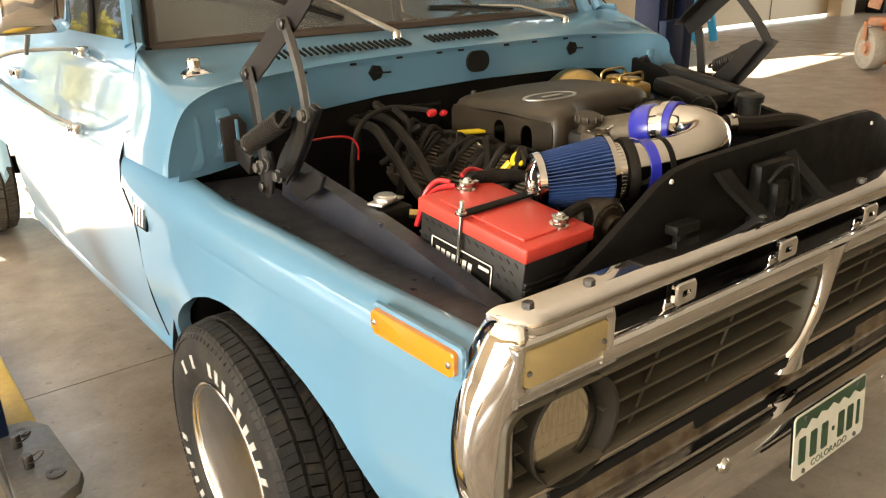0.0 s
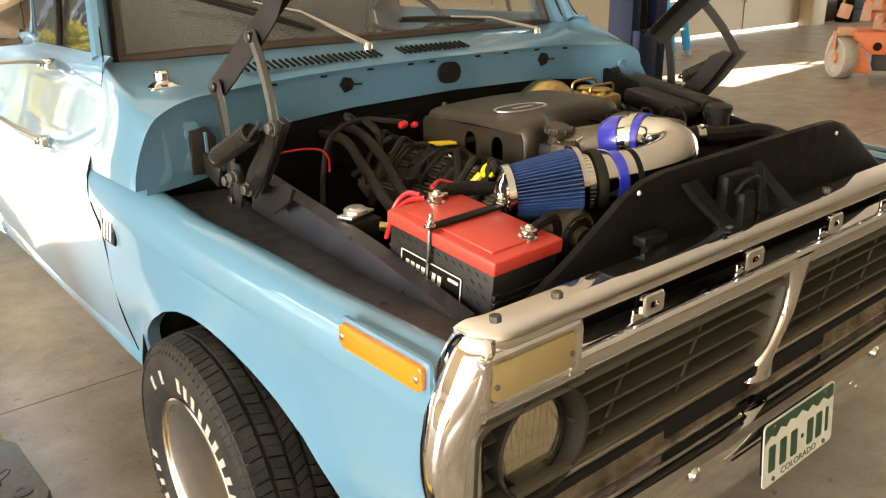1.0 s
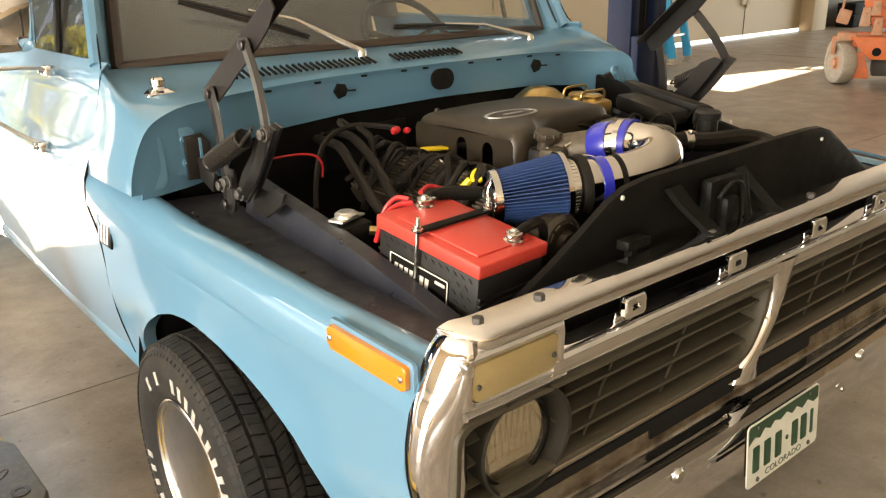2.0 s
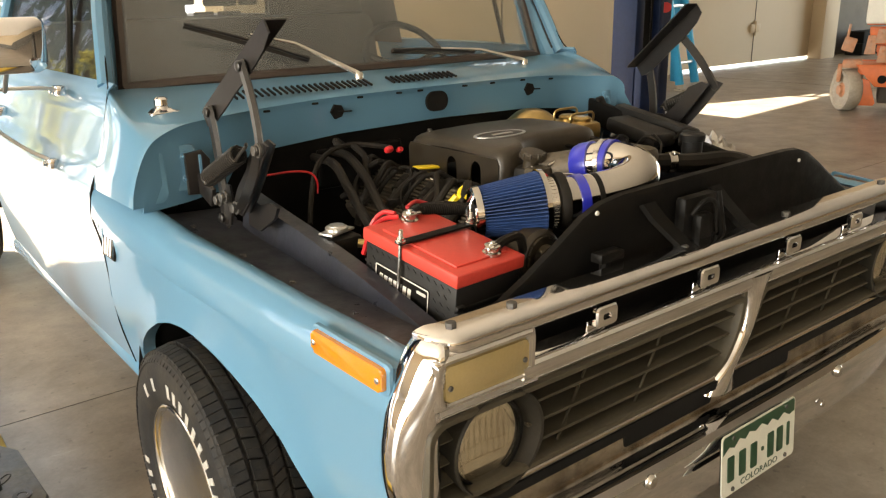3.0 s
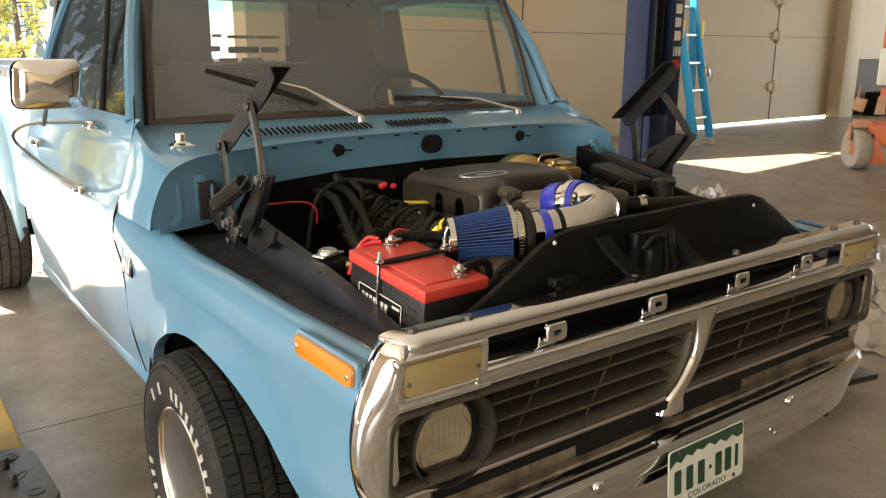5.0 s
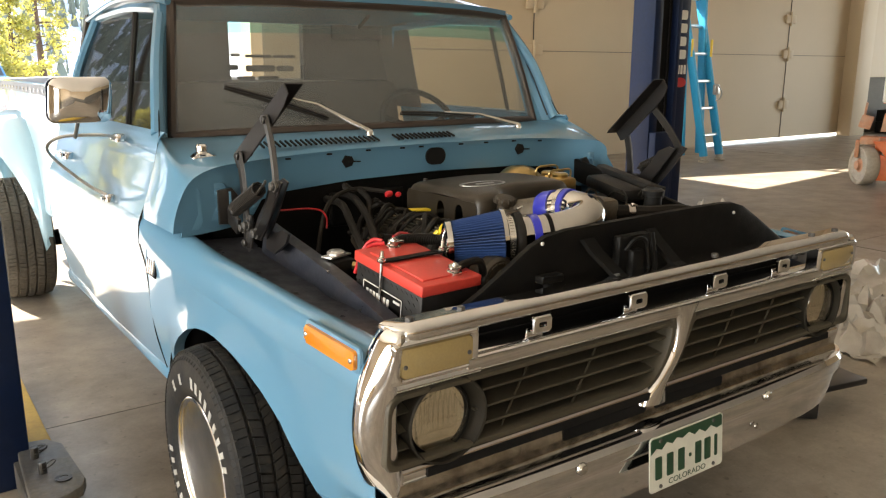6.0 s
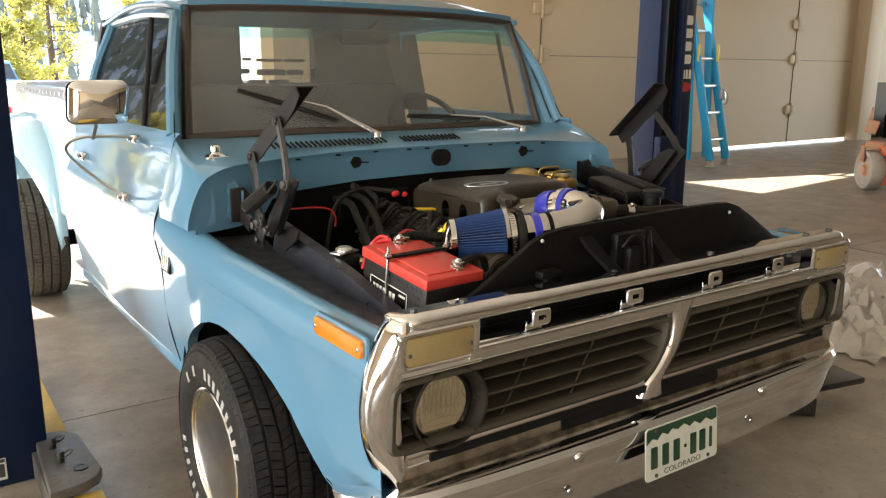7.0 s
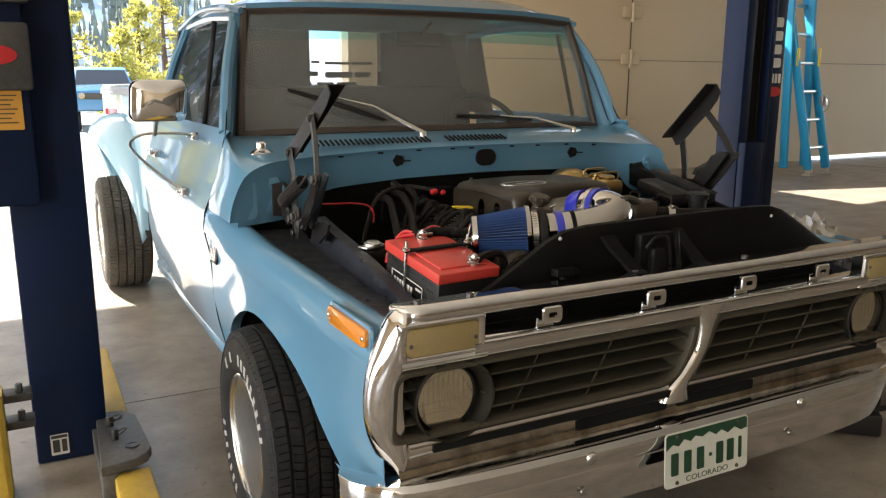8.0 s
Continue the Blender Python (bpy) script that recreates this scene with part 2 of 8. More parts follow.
def concrete():
    m = make("polished concrete floor", (0.325, 0.278, 0.222), 0.38, spec=0.5, grain=0.16, scale=70, stain=0.5, stain_scale=0.8, second=(0.215, 0.183, 0.143), bump=0.03, bump_scale=50, rough_var=0.08)
    nt = m.node_tree
    b = nt.nodes["Principled BSDF"]
    old = b.inputs["Base Color"].links[0].from_socket
    tc = next(n for n in nt.nodes if n.type == "TEX_COORD")
    mix = nt.nodes.new("ShaderNodeMix")
    mix.data_type, mix.blend_type = "RGBA", "MULTIPLY"
    n = nt.nodes.new("ShaderNodeTexNoise")
    n.inputs["Scale"].default_value, n.inputs["Detail"].default_value, n.inputs["Roughness"].default_value = 3.7, 9, 0.72
    r = nt.nodes.new("ShaderNodeMapRange")
    r.inputs[1].default_value, r.inputs[2].default_value, r.inputs[3].default_value, r.inputs[4].default_value = 0.32, 0.66, 0.60, 1.10
    nt.links.new(tc.outputs["Object"], n.inputs["Vector"])
    nt.links.new(n.outputs[0], r.inputs[0])
    mix.inputs[0].default_value = 1
    nt.links.new(old, mix.inputs[6])
    nt.links.new(r.outputs[0], mix.inputs[7])
    spots = nt.nodes.new("ShaderNodeTexNoise")
    spots.inputs["Scale"].default_value, spots.inputs["Detail"].default_value = 24, 3
    edge = nt.nodes.new("ShaderNodeMapRange")
    edge.inputs[1].default_value, edge.inputs[2].default_value, edge.inputs[3].default_value, edge.inputs[4].default_value = 0.64, 0.74, 1.0, 0.62
    nt.links.new(tc.outputs["Object"], spots.inputs["Vector"])
    nt.links.new(spots.outputs[0], edge.inputs[0])
    drips = nt.nodes.new("ShaderNodeMix")
    drips.data_type, drips.blend_type = "RGBA", "MULTIPLY"
    drips.inputs[0].default_value = 1
    nt.links.new(mix.outputs[2], drips.inputs[6])
    nt.links.new(edge.outputs[0], drips.inputs[7])
    # pale drag marks, drawn out along one direction
    turn, scuff, pale = (nt.nodes.new(k) for k in ("ShaderNodeMapping", "ShaderNodeTexNoise", "ShaderNodeMapRange"))
    turn.inputs["Rotation"].default_value, turn.inputs["Scale"].default_value = (0, 0, 0.5), (5.0, 22.0, 1.0)
    scuff.inputs["Scale"].default_value, scuff.inputs["Detail"].default_value, scuff.inputs["Roughness"].default_value = 1.0, 6, 0.75
    pale.inputs[1].default_value, pale.inputs[2].default_value, pale.inputs[3].default_value, pale.inputs[4].default_value = 0.62, 0.74, 0.0, 0.45
    nt.links.new(tc.outputs["Object"], turn.inputs["Vector"])
    nt.links.new(turn.outputs[0], scuff.inputs["Vector"])
    nt.links.new(scuff.outputs[0], pale.inputs[0])
    worn = nt.nodes.new("ShaderNodeMix")
    worn.data_type = "RGBA"
    worn.inputs[7].default_value = (0.52, 0.47, 0.40, 1)
    nt.links.new(pale.outputs[0], worn.inputs[0])
    nt.links.new(drips.outputs[2], worn.inputs[6])
    nt.links.new(worn.outputs[2], b.inputs["Base Color"])
    return m


M["floor"] = concrete()


# ---- mesh helpers ----
def part(name, bm, mat, parent=None, label="", smooth=True, m=None):
    """Links a bmesh as one mesh object, under parent where there is one."""
    me = bpy.data.meshes.new(name)
    bmesh.ops.recalc_face_normals(bm, faces=bm.faces)
    for f in bm.faces:
        f.smooth = smooth
    if smooth:
        for e in bm.edges:
            if len(e.link_faces) == 2 and e.calc_face_angle(0) > 0.6:
                e.smooth = False
    bm.to_mesh(me)
    bm.free()
    me.materials.append(M[mat] if isinstance(mat, str) else mat)
    ob = new(name, me)
    if parent:
        ob.parent = parent
    if m is not None:
        ob.matrix_basis = m
    if label:
        ob["label"] = label
    return ob


def pieces(name, bm, mat, parent, label="", smooth=True, per=1):
    """Links each separate piece of a bmesh (or each run of per pieces) as a mesh object of its own."""
    seen, runs = set(), []
    for v in bm.verts:
        if v in seen:
            continue
        stack, island = [v], []
        seen.add(v)
        while stack:
            q = stack.pop()
            island.append(q)
            for e in q.link_edges:
                o = e.other_vert(q)
                if o not in seen:
                    seen.add(o)
                    stack.append(o)
        runs.append(island)
    made = []
    for k in range(0, len(runs), per):
        out, copy = bmesh.new(), {}
        for v in (v for island in runs[k:k + per] for v in island):
            copy[v] = out.verts.new(v.co)
        for f in {f for v in copy for f in v.link_faces}:
            out.faces.new([copy[v] for v in f.verts])
        made.append(part(name, out, mat, parent, label, smooth))
    bm.free()
    return made


def thing(name, label, category, group="", kind="", m=None):
    ob = new(name)
    ob.empty_display_size = 0.1
    if m is not None:
        ob.matrix_basis = m
    return tagged(ob, label, category, group, kind)


def box(bm, c, s, bevel=0.0, rot=None, seg=2):
    """A box of size s about c, its edges rounded."""
    m = Matrix.Translation(c) @ (rot.to_4x4() if rot else Matrix.Identity(4)) @ Matrix.Diagonal((*s, 1))
    new_v = bmesh.ops.create_cube(bm, size=1, matrix=m)["verts"]
    if bevel:
        edges = list({e for v in new_v for e in v.link_edges})
        bmesh.ops.bevel(bm, geom=edges, offset=bevel, segments=seg, affect="EDGES", profile=0.5)
    return bm


def rail(bm, a, b, w, h, bevel=0.0):
    """A bar from a to b, w wide and h high."""
    a, b = Vector(a), Vector(b)
    d = (b - a).normalized()
    up = Vector((0, 0, 1)) if abs(d.z) < 0.95 else Vector((0, 1, 0))
    side = d.cross(up).normalized()
    up = side.cross(d)
    rot = Matrix((side, d, up)).transposed()
    return box(bm, (a + b) / 2, (w, (b - a).length, h), bevel, rot)


def smooth_path(pts, n=6):
    """Catmull-Rom points through pts."""
    pts = [Vector(p) for p in pts]
    q = [2 * pts[0] - pts[1], *pts, 2 * pts[-1] - pts[-2]]
    out = []
    for i in range(1, len(q) - 2):
        for k in range(n):
            t = k / n
            out.append(0.5 * (2 * q[i] + (q[i + 1] - q[i - 1]) * t + (2 * q[i - 1] - 5 * q[i] + 4 * q[i + 1] - q[i + 2]) * t * t
                              + (3 * q[i] - q[i - 1] - 3 * q[i + 1] + q[i + 2]) * t ** 3))
    return [*out, pts[-1]]


def tube(bm, pts, r, seg=10, cap=True, flat=1.0):
    """A round tube along pts; r: one radius or one a point."""
    pts = [Vector(p) for p in pts]
    rs = r if isinstance(r, (list, tuple)) else [r] * len(pts)
    rings, side = [], None
    for i, p in enumerate(pts):
        d = (pts[min(i + 1, len(pts) - 1)] - pts[max(i - 1, 0)]).normalized()
        if side is None:
            side = d.orthogonal().normalized()
        side = (side - d * side.dot(d)).normalized()
        up = d.cross(side)
        rings.append([bm.verts.new(p + rs[i] * (math.cos(2 * math.pi * k / seg) * side + flat * math.sin(2 * math.pi * k / seg) * up)) for k in range(seg)])
    for a, b in zip(rings, rings[1:]):
        for k in range(seg):
            bm.faces.new((a[k], a[(k + 1) % seg], b[(k + 1) % seg], b[k]))
    if cap:
        bm.faces.new(rings[0][::-1])
        bm.faces.new(rings[-1])
    return bm


def lathe(bm, profile, m=None, seg=32, closed=False):
    """Turns (radius, height) points about the z axis of m."""
    m = m or Matrix.Identity(4)
    rings = []
    for r, h in profile:
        rings.append([bm.verts.new(m @ Vector((r * math.cos(2 * math.pi * k / seg), r * math.sin(2 * math.pi * k / seg), h))) for k in range(seg)])
    pairs = list(zip(rings, rings[1:])) + ([(rings[-1], rings[0])] if closed else [])
    for a, b in pairs:
        for k in range(seg):
            bm.faces.new((a[k], a[(k + 1) % seg], b[(k + 1) % seg], b[k]))
    if not closed:
        bm.faces.new(rings[0][::-1])
        bm.faces.new(rings[-1])
    return bm


def crisp(profile, e=0.0012):
    """A profile whose corners stay sharp: each one becomes two close points."""
    out = [profile[0]]
    for a, p, b in zip(profile, profile[1:], profile[2:]):
        for q in (a, b):
            n = math.hypot(q[0] - p[0], q[1] - p[1])
            k = min(0.45, e / max(n, 1e-6))
            out.append((p[0] + (q[0] - p[0]) * k, p[1] + (q[1] - p[1]) * k))
    return out + [profile[-1]]


def loft(bm, sections, closed=False, cap=False):
    """A skin over rows of points."""
    rows = [[bm.verts.new(p) for p in s] for s in sections]
    for a, b in zip(rows, rows[1:]):
        n = len(a)
        for k in range(n if closed else n - 1):
            bm.faces.new((a[k], a[(k + 1) % n], b[(k + 1) % n], b[k]))
    if cap and closed:
        bm.faces.new(rows[0][::-1])
        bm.faces.new(rows[-1])
    return bm


def shell(bm, t):
    """Gives an open skin a thickness."""
    bmesh.ops.recalc_face_normals(bm, faces=bm.faces)
    bmesh.ops.solidify(bm, geom=list(bm.faces), thickness=t)
    return bm


def plate(bm, outline, m, t, bevel=0.0):
    """A flat plate: an outline in the x-y plane of m, t thick along its z."""
    lo = [bm.verts.new(m @ Vector((x, y, 0))) for x, y in outline]
    hi = [bm.verts.new(m @ Vector((x, y, t))) for x, y in outline]
    f = [bm.faces.new(lo[::-1]), bm.faces.new(hi)]
    n = len(lo)
    for k in range(n):
        bm.faces.new((lo[k], lo[(k + 1) % n], hi[(k + 1) % n], hi[k]))
    if bevel:
        edges = [e for e in f[1].edges]
        bmesh.ops.bevel(bm, geom=edges, offset=bevel, segments=2, affect="EDGES", profile=0.5)
    return bm


def rounded(w, h, r, n=5):
    """The outline of a rounded rectangle."""
    out = []
    for cx, cy, a0 in ((w / 2 - r, h / 2 - r, 0), (-w / 2 + r, h / 2 - r, 90), (-w / 2 + r, -h / 2 + r, 180), (w / 2 - r, -h / 2 + r, 270)):
        out += [(cx + r * math.cos(radians(a0 + 90 * k / n)), cy + r * math.sin(radians(a0 + 90 * k / n))) for k in range(n + 1)]
    return out


def lerp(table, x):
    """Reads a table of (x, value) rows."""
    if x <= table[0][0]:
        return table[0][1]
    for (a, u), (b, v) in zip(table, table[1:]):
        if x <= b:
            return u + (v - u) * (x - a) / (b - a)
    return table[-1][1]


def facing(c, x=(1, 0, 0), y=(0, 0, 1)):
    """A frame at c whose x-y plane is spanned by x and y."""
    x, y = Vector(x).normalized(), Vector(y)
    y = (y - x * y.dot(x)).normalized()
    m = Matrix((x, y, x.cross(y))).transposed().to_4x4()
    m.translation = c
    return m


def bolt(bm, c, r=0.009, h=0.007, n=(0, 0, 1)):
    """A hex bolt head on its washer."""
    q = Vector(n).to_track_quat("Z", "Y").to_matrix().to_4x4()
    q.translation = c
    lathe(bm, [(r * 1.35, -0.001), (r * 1.35, h * 0.25), (r * 1.3, h * 0.3)], q, 12)
    lathe(bm, [(r, h * 0.3), (r, h * 0.9), (r * 0.85, h)], q, 6)
    return bm

# ---- the garage ----
WALL_Y, WALL_X0, WALL_X1, BACK_Y, CEIL = 8.2, -11.0, 23.0, -17.0, 5.6
DOOR = (-5.2, 2.15, 4.87)  # the open bay behind the truck: x from, to, height
DOOR_L = (-10.2, -8.0, 4.6)  # the next open bay


def slab(name, lo, hi, mat, kind="structure", label="", category=""):
    bm = bmesh.new()
    lo, hi = Vector(lo), Vector(hi)
    box(bm, (lo + hi) / 2, hi - lo)
    ob = part(name, bm, mat, smooth=False)
    return tagged(ob, label, category, kind=kind)


slab("floor", (WALL_X0, BACK_Y, -0.2), (WALL_X1, WALL_Y + 0.3, 0), "floor", label="stained grey-brown polished concrete floor", category="floor")
# unseen ceiling that also serves as a reflector
slab("ceiling", (WALL_X0, BACK_Y, CEIL), (WALL_X1, WALL_Y + 0.3, CEIL + 0.2), "ceil", label="unseen workshop ceiling, white to bounce light down", category="ceiling")
WEST = (-2.2, 3.6, 4.4)  # an unseen opening added on the west side for a fill lamp
FAR_FILL = (-14.5, -9.0)  # and another added at its far end, to fill the truck's front
slab("wall_west", (WALL_X0 - 0.3, BACK_Y, WEST[2]), (WALL_X0, WALL_Y + 0.3, CEIL), "wall", label="beige workshop wall above the added fill openings", category="wall")
slab("wall_west_middle", (WALL_X0 - 0.3, FAR_FILL[1], 0), (WALL_X0, WEST[0], WEST[2]), "wall", label="beige workshop wall between two added fill openings", category="wall")
slab("wall_west_south", (WALL_X0 - 0.3, BACK_Y, 0), (WALL_X0, FAR_FILL[0], WEST[2]), "wall", label="beige workshop wall", category="wall")
slab("wall_west_north", (WALL_X0 - 0.3, WEST[1], 0), (WALL_X0, WALL_Y + 0.3, WEST[2]), "wall", label="beige workshop wall", category="wall")
slab("wall_south", (WALL_X0, BACK_Y - 0.3, 1.25), (WALL_X1, BACK_Y, CEIL), "wall", label="beige panelled workshop wall", category="wall")
# unseen darker lower wall, added so the chrome has something dark to reflect
slab("wall_south_base", (WALL_X0, BACK_Y - 0.3, 0), (WALL_X1, BACK_Y + 0.02, 1.25), "wallgrey", label="grey block wall below the beige panels", category="wall")
EAST = (-1.0, 7.0, 4.4)  # an unseen opening added at the far end for a fill lamp
slab("wall_east", (WALL_X1, BACK_Y, EAST[2]), (WALL_X1 + 0.3, WALL_Y + 0.3, CEIL), "wall", label="beige workshop wall above an added fill opening", category="wall")
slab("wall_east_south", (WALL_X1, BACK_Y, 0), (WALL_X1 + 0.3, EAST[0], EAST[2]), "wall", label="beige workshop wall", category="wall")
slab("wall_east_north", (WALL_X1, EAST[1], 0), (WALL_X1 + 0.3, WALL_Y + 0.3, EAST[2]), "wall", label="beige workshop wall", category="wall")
SUN_PATCH_CUT = [(5.88, 2.66), (5.24, 3.96), (9.0, 3.56)]  # an unseen hole added high in the door wall to shape the floor's sun patch


def north_wall():
    """The wall with the vehicle doors, its openings cut right through."""
    bm = bmesh.new()
    spans = [(WALL_X0, DOOR_L[0], 0, CEIL), (DOOR_L[0], DOOR_L[1], DOOR_L[2], CEIL), (DOOR_L[1], DOOR[0], 0, CEIL), (DOOR[0], DOOR[1], DOOR[2], CEIL),
             (DOOR[1], 5.0, 0, CEIL), (9.4, 10.9, 0, CEIL), (10.9, 16.2, 0.0, CEIL), (16.2, WALL_X1, 1.25, CEIL), (5.0, 9.4, 0.0, 2.5), (5.0, 9.4, 4.2, CEIL)]
    for x0, x1, z0, z1 in spans:
        deep = 0.3
        if x0 == 10.9:  # the tall doors hang a little above the slab
            z0, deep = 0.06, 0.05
        box(bm, ((x0 + x1) / 2, WALL_Y + deep / 2, (z0 + z1) / 2), (x1 - x0, deep, z1 - z0))
    m = facing((0, WALL_Y + 0.05, 0), (1, 0, 0), (0, 0, 1))
    # the added hole that lets the sun patch through
    a, b, c = SUN_PATCH_CUT
    for tri in ([(5.0, 2.5), (5.0, 4.2), b, a], [(5.0, 4.2), (9.4, 4.2), c, b], [(9.4, 4.2), (9.4, 2.5), c], [(9.4, 2.5), (5.0, 2.5), a, c]):
        plate(bm, tri, m, 0.05)
    return tagged(part("wall_north", bm, "wall", smooth=False), "beige panelled wall with tall vehicle doorways", "wall", kind="structure")


north_wall()
slab("wall_base", (16.2, WALL_Y + 0.05, 0), (WALL_X1, WALL_Y + 0.25, 1.25), "wallgrey", label="grey block wall below the beige panels", category="wall")
# fill lamps in the three added openings, all out of view
fill_panel("sky_light_east", EAST[0] + 0.1, EAST[1] - 0.1, WALL_X1 + 0.05, 0.2, EAST[2] - 0.1, 35, "-x")
fill_panel("sky_light_west", WEST[0] + 0.1, WEST[1] - 0.1, WALL_X0 - 0.05, 0.2, WEST[2] - 0.1, 140, "x")
fill_panel("sky_light_far_bay", FAR_FILL[0] + 0.1, FAR_FILL[1] - 0.1, WALL_X0 - 0.05, 0.2, WEST[2] - 0.1, 90, "x")

# ---- outside ----
bm = bmesh.new()
box(bm, (0, 0, -0.3), (900, 900, 0.16))
tagged(part("ground", bm, make("pale gravel ground", (0.30, 0.275, 0.235), 0.9, grain=0.3, scale=15, stain=0.4, stain_scale=0.3, bump=0.3), smooth=False), "pale dry gravel ground outside", "ground", kind="structure")

# ---- pickup truck: body ----
truck = thing("pickup_truck", "light blue classic pickup with chrome front, hood removed", "truck")
HALF = [(0.0, 0.915), (0.12, 0.925), (0.3, 0.938), (0.6, 0.962), (0.9, 0.992), (1.1, 1.015), (1.32, 1.035), (2.0, 1.045), (3.0, 1.04)]
TOP = [(0.0, 0.878), (0.1, 0.886), (0.42, 0.897), (0.63, 0.912), (0.9, 0.932), (1.1, 0.965), (1.32, 1.0), (2.0, 1.0), (3.0, 0.995)]
AXLE_Y, TYRE_R, REAR_Y = 0.80, 0.345, 4.36


def arch(y, c, half, top, low, e=2.5):
    u = abs(y - c) / half
    return low if u >= 1 else low + (top - low) * (1 - u ** e) ** (1 / e)


FRONT_ARCH = [(0.31, 0.43), (0.335, 0.445), (0.36, 0.47), (0.405, 0.522), (0.465, 0.584), (0.55, 0.637), (0.63, 0.672), (0.72, 0.703), (0.80, 0.721), (0.86, 0.725), (0.93, 0.717), (1.0, 0.695), (1.075, 0.651), (1.14, 0.60), (1.19, 0.545), (1.225, 0.475), (1.24, 0.44)]


def side_row(s, y, zb, inner=0.075):
    """Points of a front fender's skin at y, from the inner flange over the shoulder and down to zb."""
    w, t = lerp(HALF, y), lerp(TOP, y)
    crease = t - 0.095
    rows = [(inner, t - 0.006), (inner - 0.010, t + 0.002), (0.052, t + 0.004), (0.042, t + 0.0025), (0.031, t - 0.003), (0.021, t - 0.011), (0.012, t - 0.021), (0.005, t - 0.033), (0.001, t - 0.047), (-0.001, t - 0.062), (-0.004, crease + 0.010), (-0.003, crease), (0.011, crease - 0.012)]
    tuck = min(1.0, max(0.0, (y - 0.95) / 0.25))  # the sill rolls under towards the door
    z0 = crease - 0.012
    pts = [(s * (w - d), y, z) for d, z in rows]
    for k in range(1, 11):
        u = k / 10
        z = z0 + (zb - z0) * u
        flare = 0.016 * max(0.0, (zb - 0.46) / 0.26) * max(0.0, 1 - (z - zb) / 0.13) ** 1.6  # the skin swells towards the arch
        depth = 0.011 + 0.006 * min(1, (z0 - z) / 0.12) + (1 - tuck) * 0.03 * max(0, (0.55 - z) / 0.2) ** 1.5 + tuck * 0.041 * max(0, (0.68 - z) / 0.225) ** 1.3 - flare
        pts.append((s * (w - depth), y, z))
    return pts


def fender(s):
    bm = bmesh.new()
    ys = [0.06, 0.08, 0.12, 0.16, 0.20, 0.235, 0.25, 0.262, 0.28, 0.30, 0.33] + [0.345 + 0.02 * k for k in range(44)] + [1.225, 1.24, 1.26, 1.28, 1.30, 1.3225]
    rows = []
    for y in ys:
        zb = lerp(FRONT_ARCH, y)
        rows.append(side_row(s, y, zb))
    # the arch's rolled lip
    loft(bm, rows)
    lip = [[r[-1], (r[-1][0] - s * 0.012, r[-1][1], r[-1][2] + 0.001), (r[-1][0] - s * 0.03, r[-1][1], r[-1][2] + 0.006)] for r in rows]
    loft(bm, lip)
    bmesh.ops.remove_doubles(bm, verts=bm.verts, dist=1e-5)
    shell(bm, -0.0025)
    name = "front_fender"
    ob = part(name, bm, "blue", truck)
    # clips along the inner flange
    clips = bmesh.new()
    for y in (0.19, 0.42, 0.634, 0.90):
        x, z = s * (lerp(HALF, y) - 0.06), lerp(TOP, y) + 0.002
        box(clips, (x, y, z), (0.012, 0.02, 0.005), 0.001)
    pieces("flange_clip", clips, "bluedull", ob, smooth=False)
    # side marker lamp in its raised housing
    y0, y1 = 0.085, 0.292
    w0 = lerp(HALF, (y0 + y1) / 2)
    t0 = lerp(TOP, 0.19) - 0.022
    along = Vector((s * (lerp(HALF, y0) - lerp(HALF, y1)), y0 - y1, -0.012)) * (1 if s < 0 else -1)
    m = facing((s * (w0 - 0.004), (y0 + y1) / 2, t0), along, (0, 0, 1))
    rim = bmesh.new()
    plate(rim, rounded(0.222, 0.060, 0.012), m, 0.008, 0.003)
    marker = part("side_marker", rim, "blue", ob)
    lens = bmesh.new()
    plate(lens, rounded(0.205, 0.044, 0.009), m, 0.018, 0.005)
    part("lens", lens, "amber", marker, "amber ribbed lens")
    screws = bmesh.new()
    for u in (-0.092, 0.092):
        lathe(screws, [(0.006, 0.0), (0.006, 0.021), (0.004, 0.0225)], m @ Matrix.Translation((u, 0, 0)), 10)
    pieces("screw", screws, "brightmetal", marker)
    return ob


for s in (-1, 1):
    fender(s)


def fender_badge():
    """Model badge on the fender: a dark bar with raised bright strokes."""
    m = facing((-1.0145, 1.272, 0.832), (0.06, -1, 0), (0.16, 0.22, 1))
    bm = bmesh.new()
    plate(bm, [(-0.040, -0.030), (0.036, -0.034), (0.040, 0.022), (-0.036, 0.030)], m, 0.006, 0.002)
    ob = part("fender_badge", bm, "black", truck, "black and chrome fender badge")
    bm = bmesh.new()
    for k, (u, h) in enumerate(((-0.030, 0.056), (-0.010, 0.05), (0.010, 0.05), (0.028, 0.05))):
        plate(bm, [(u - 0.006, -h / 2), (u + 0.004, -h / 2), (u + 0.006, h / 2), (u - 0.004, h / 2)], m, 0.012, 0.002)
    pieces("stroke", bm, "chrome", ob)


fender_badge()


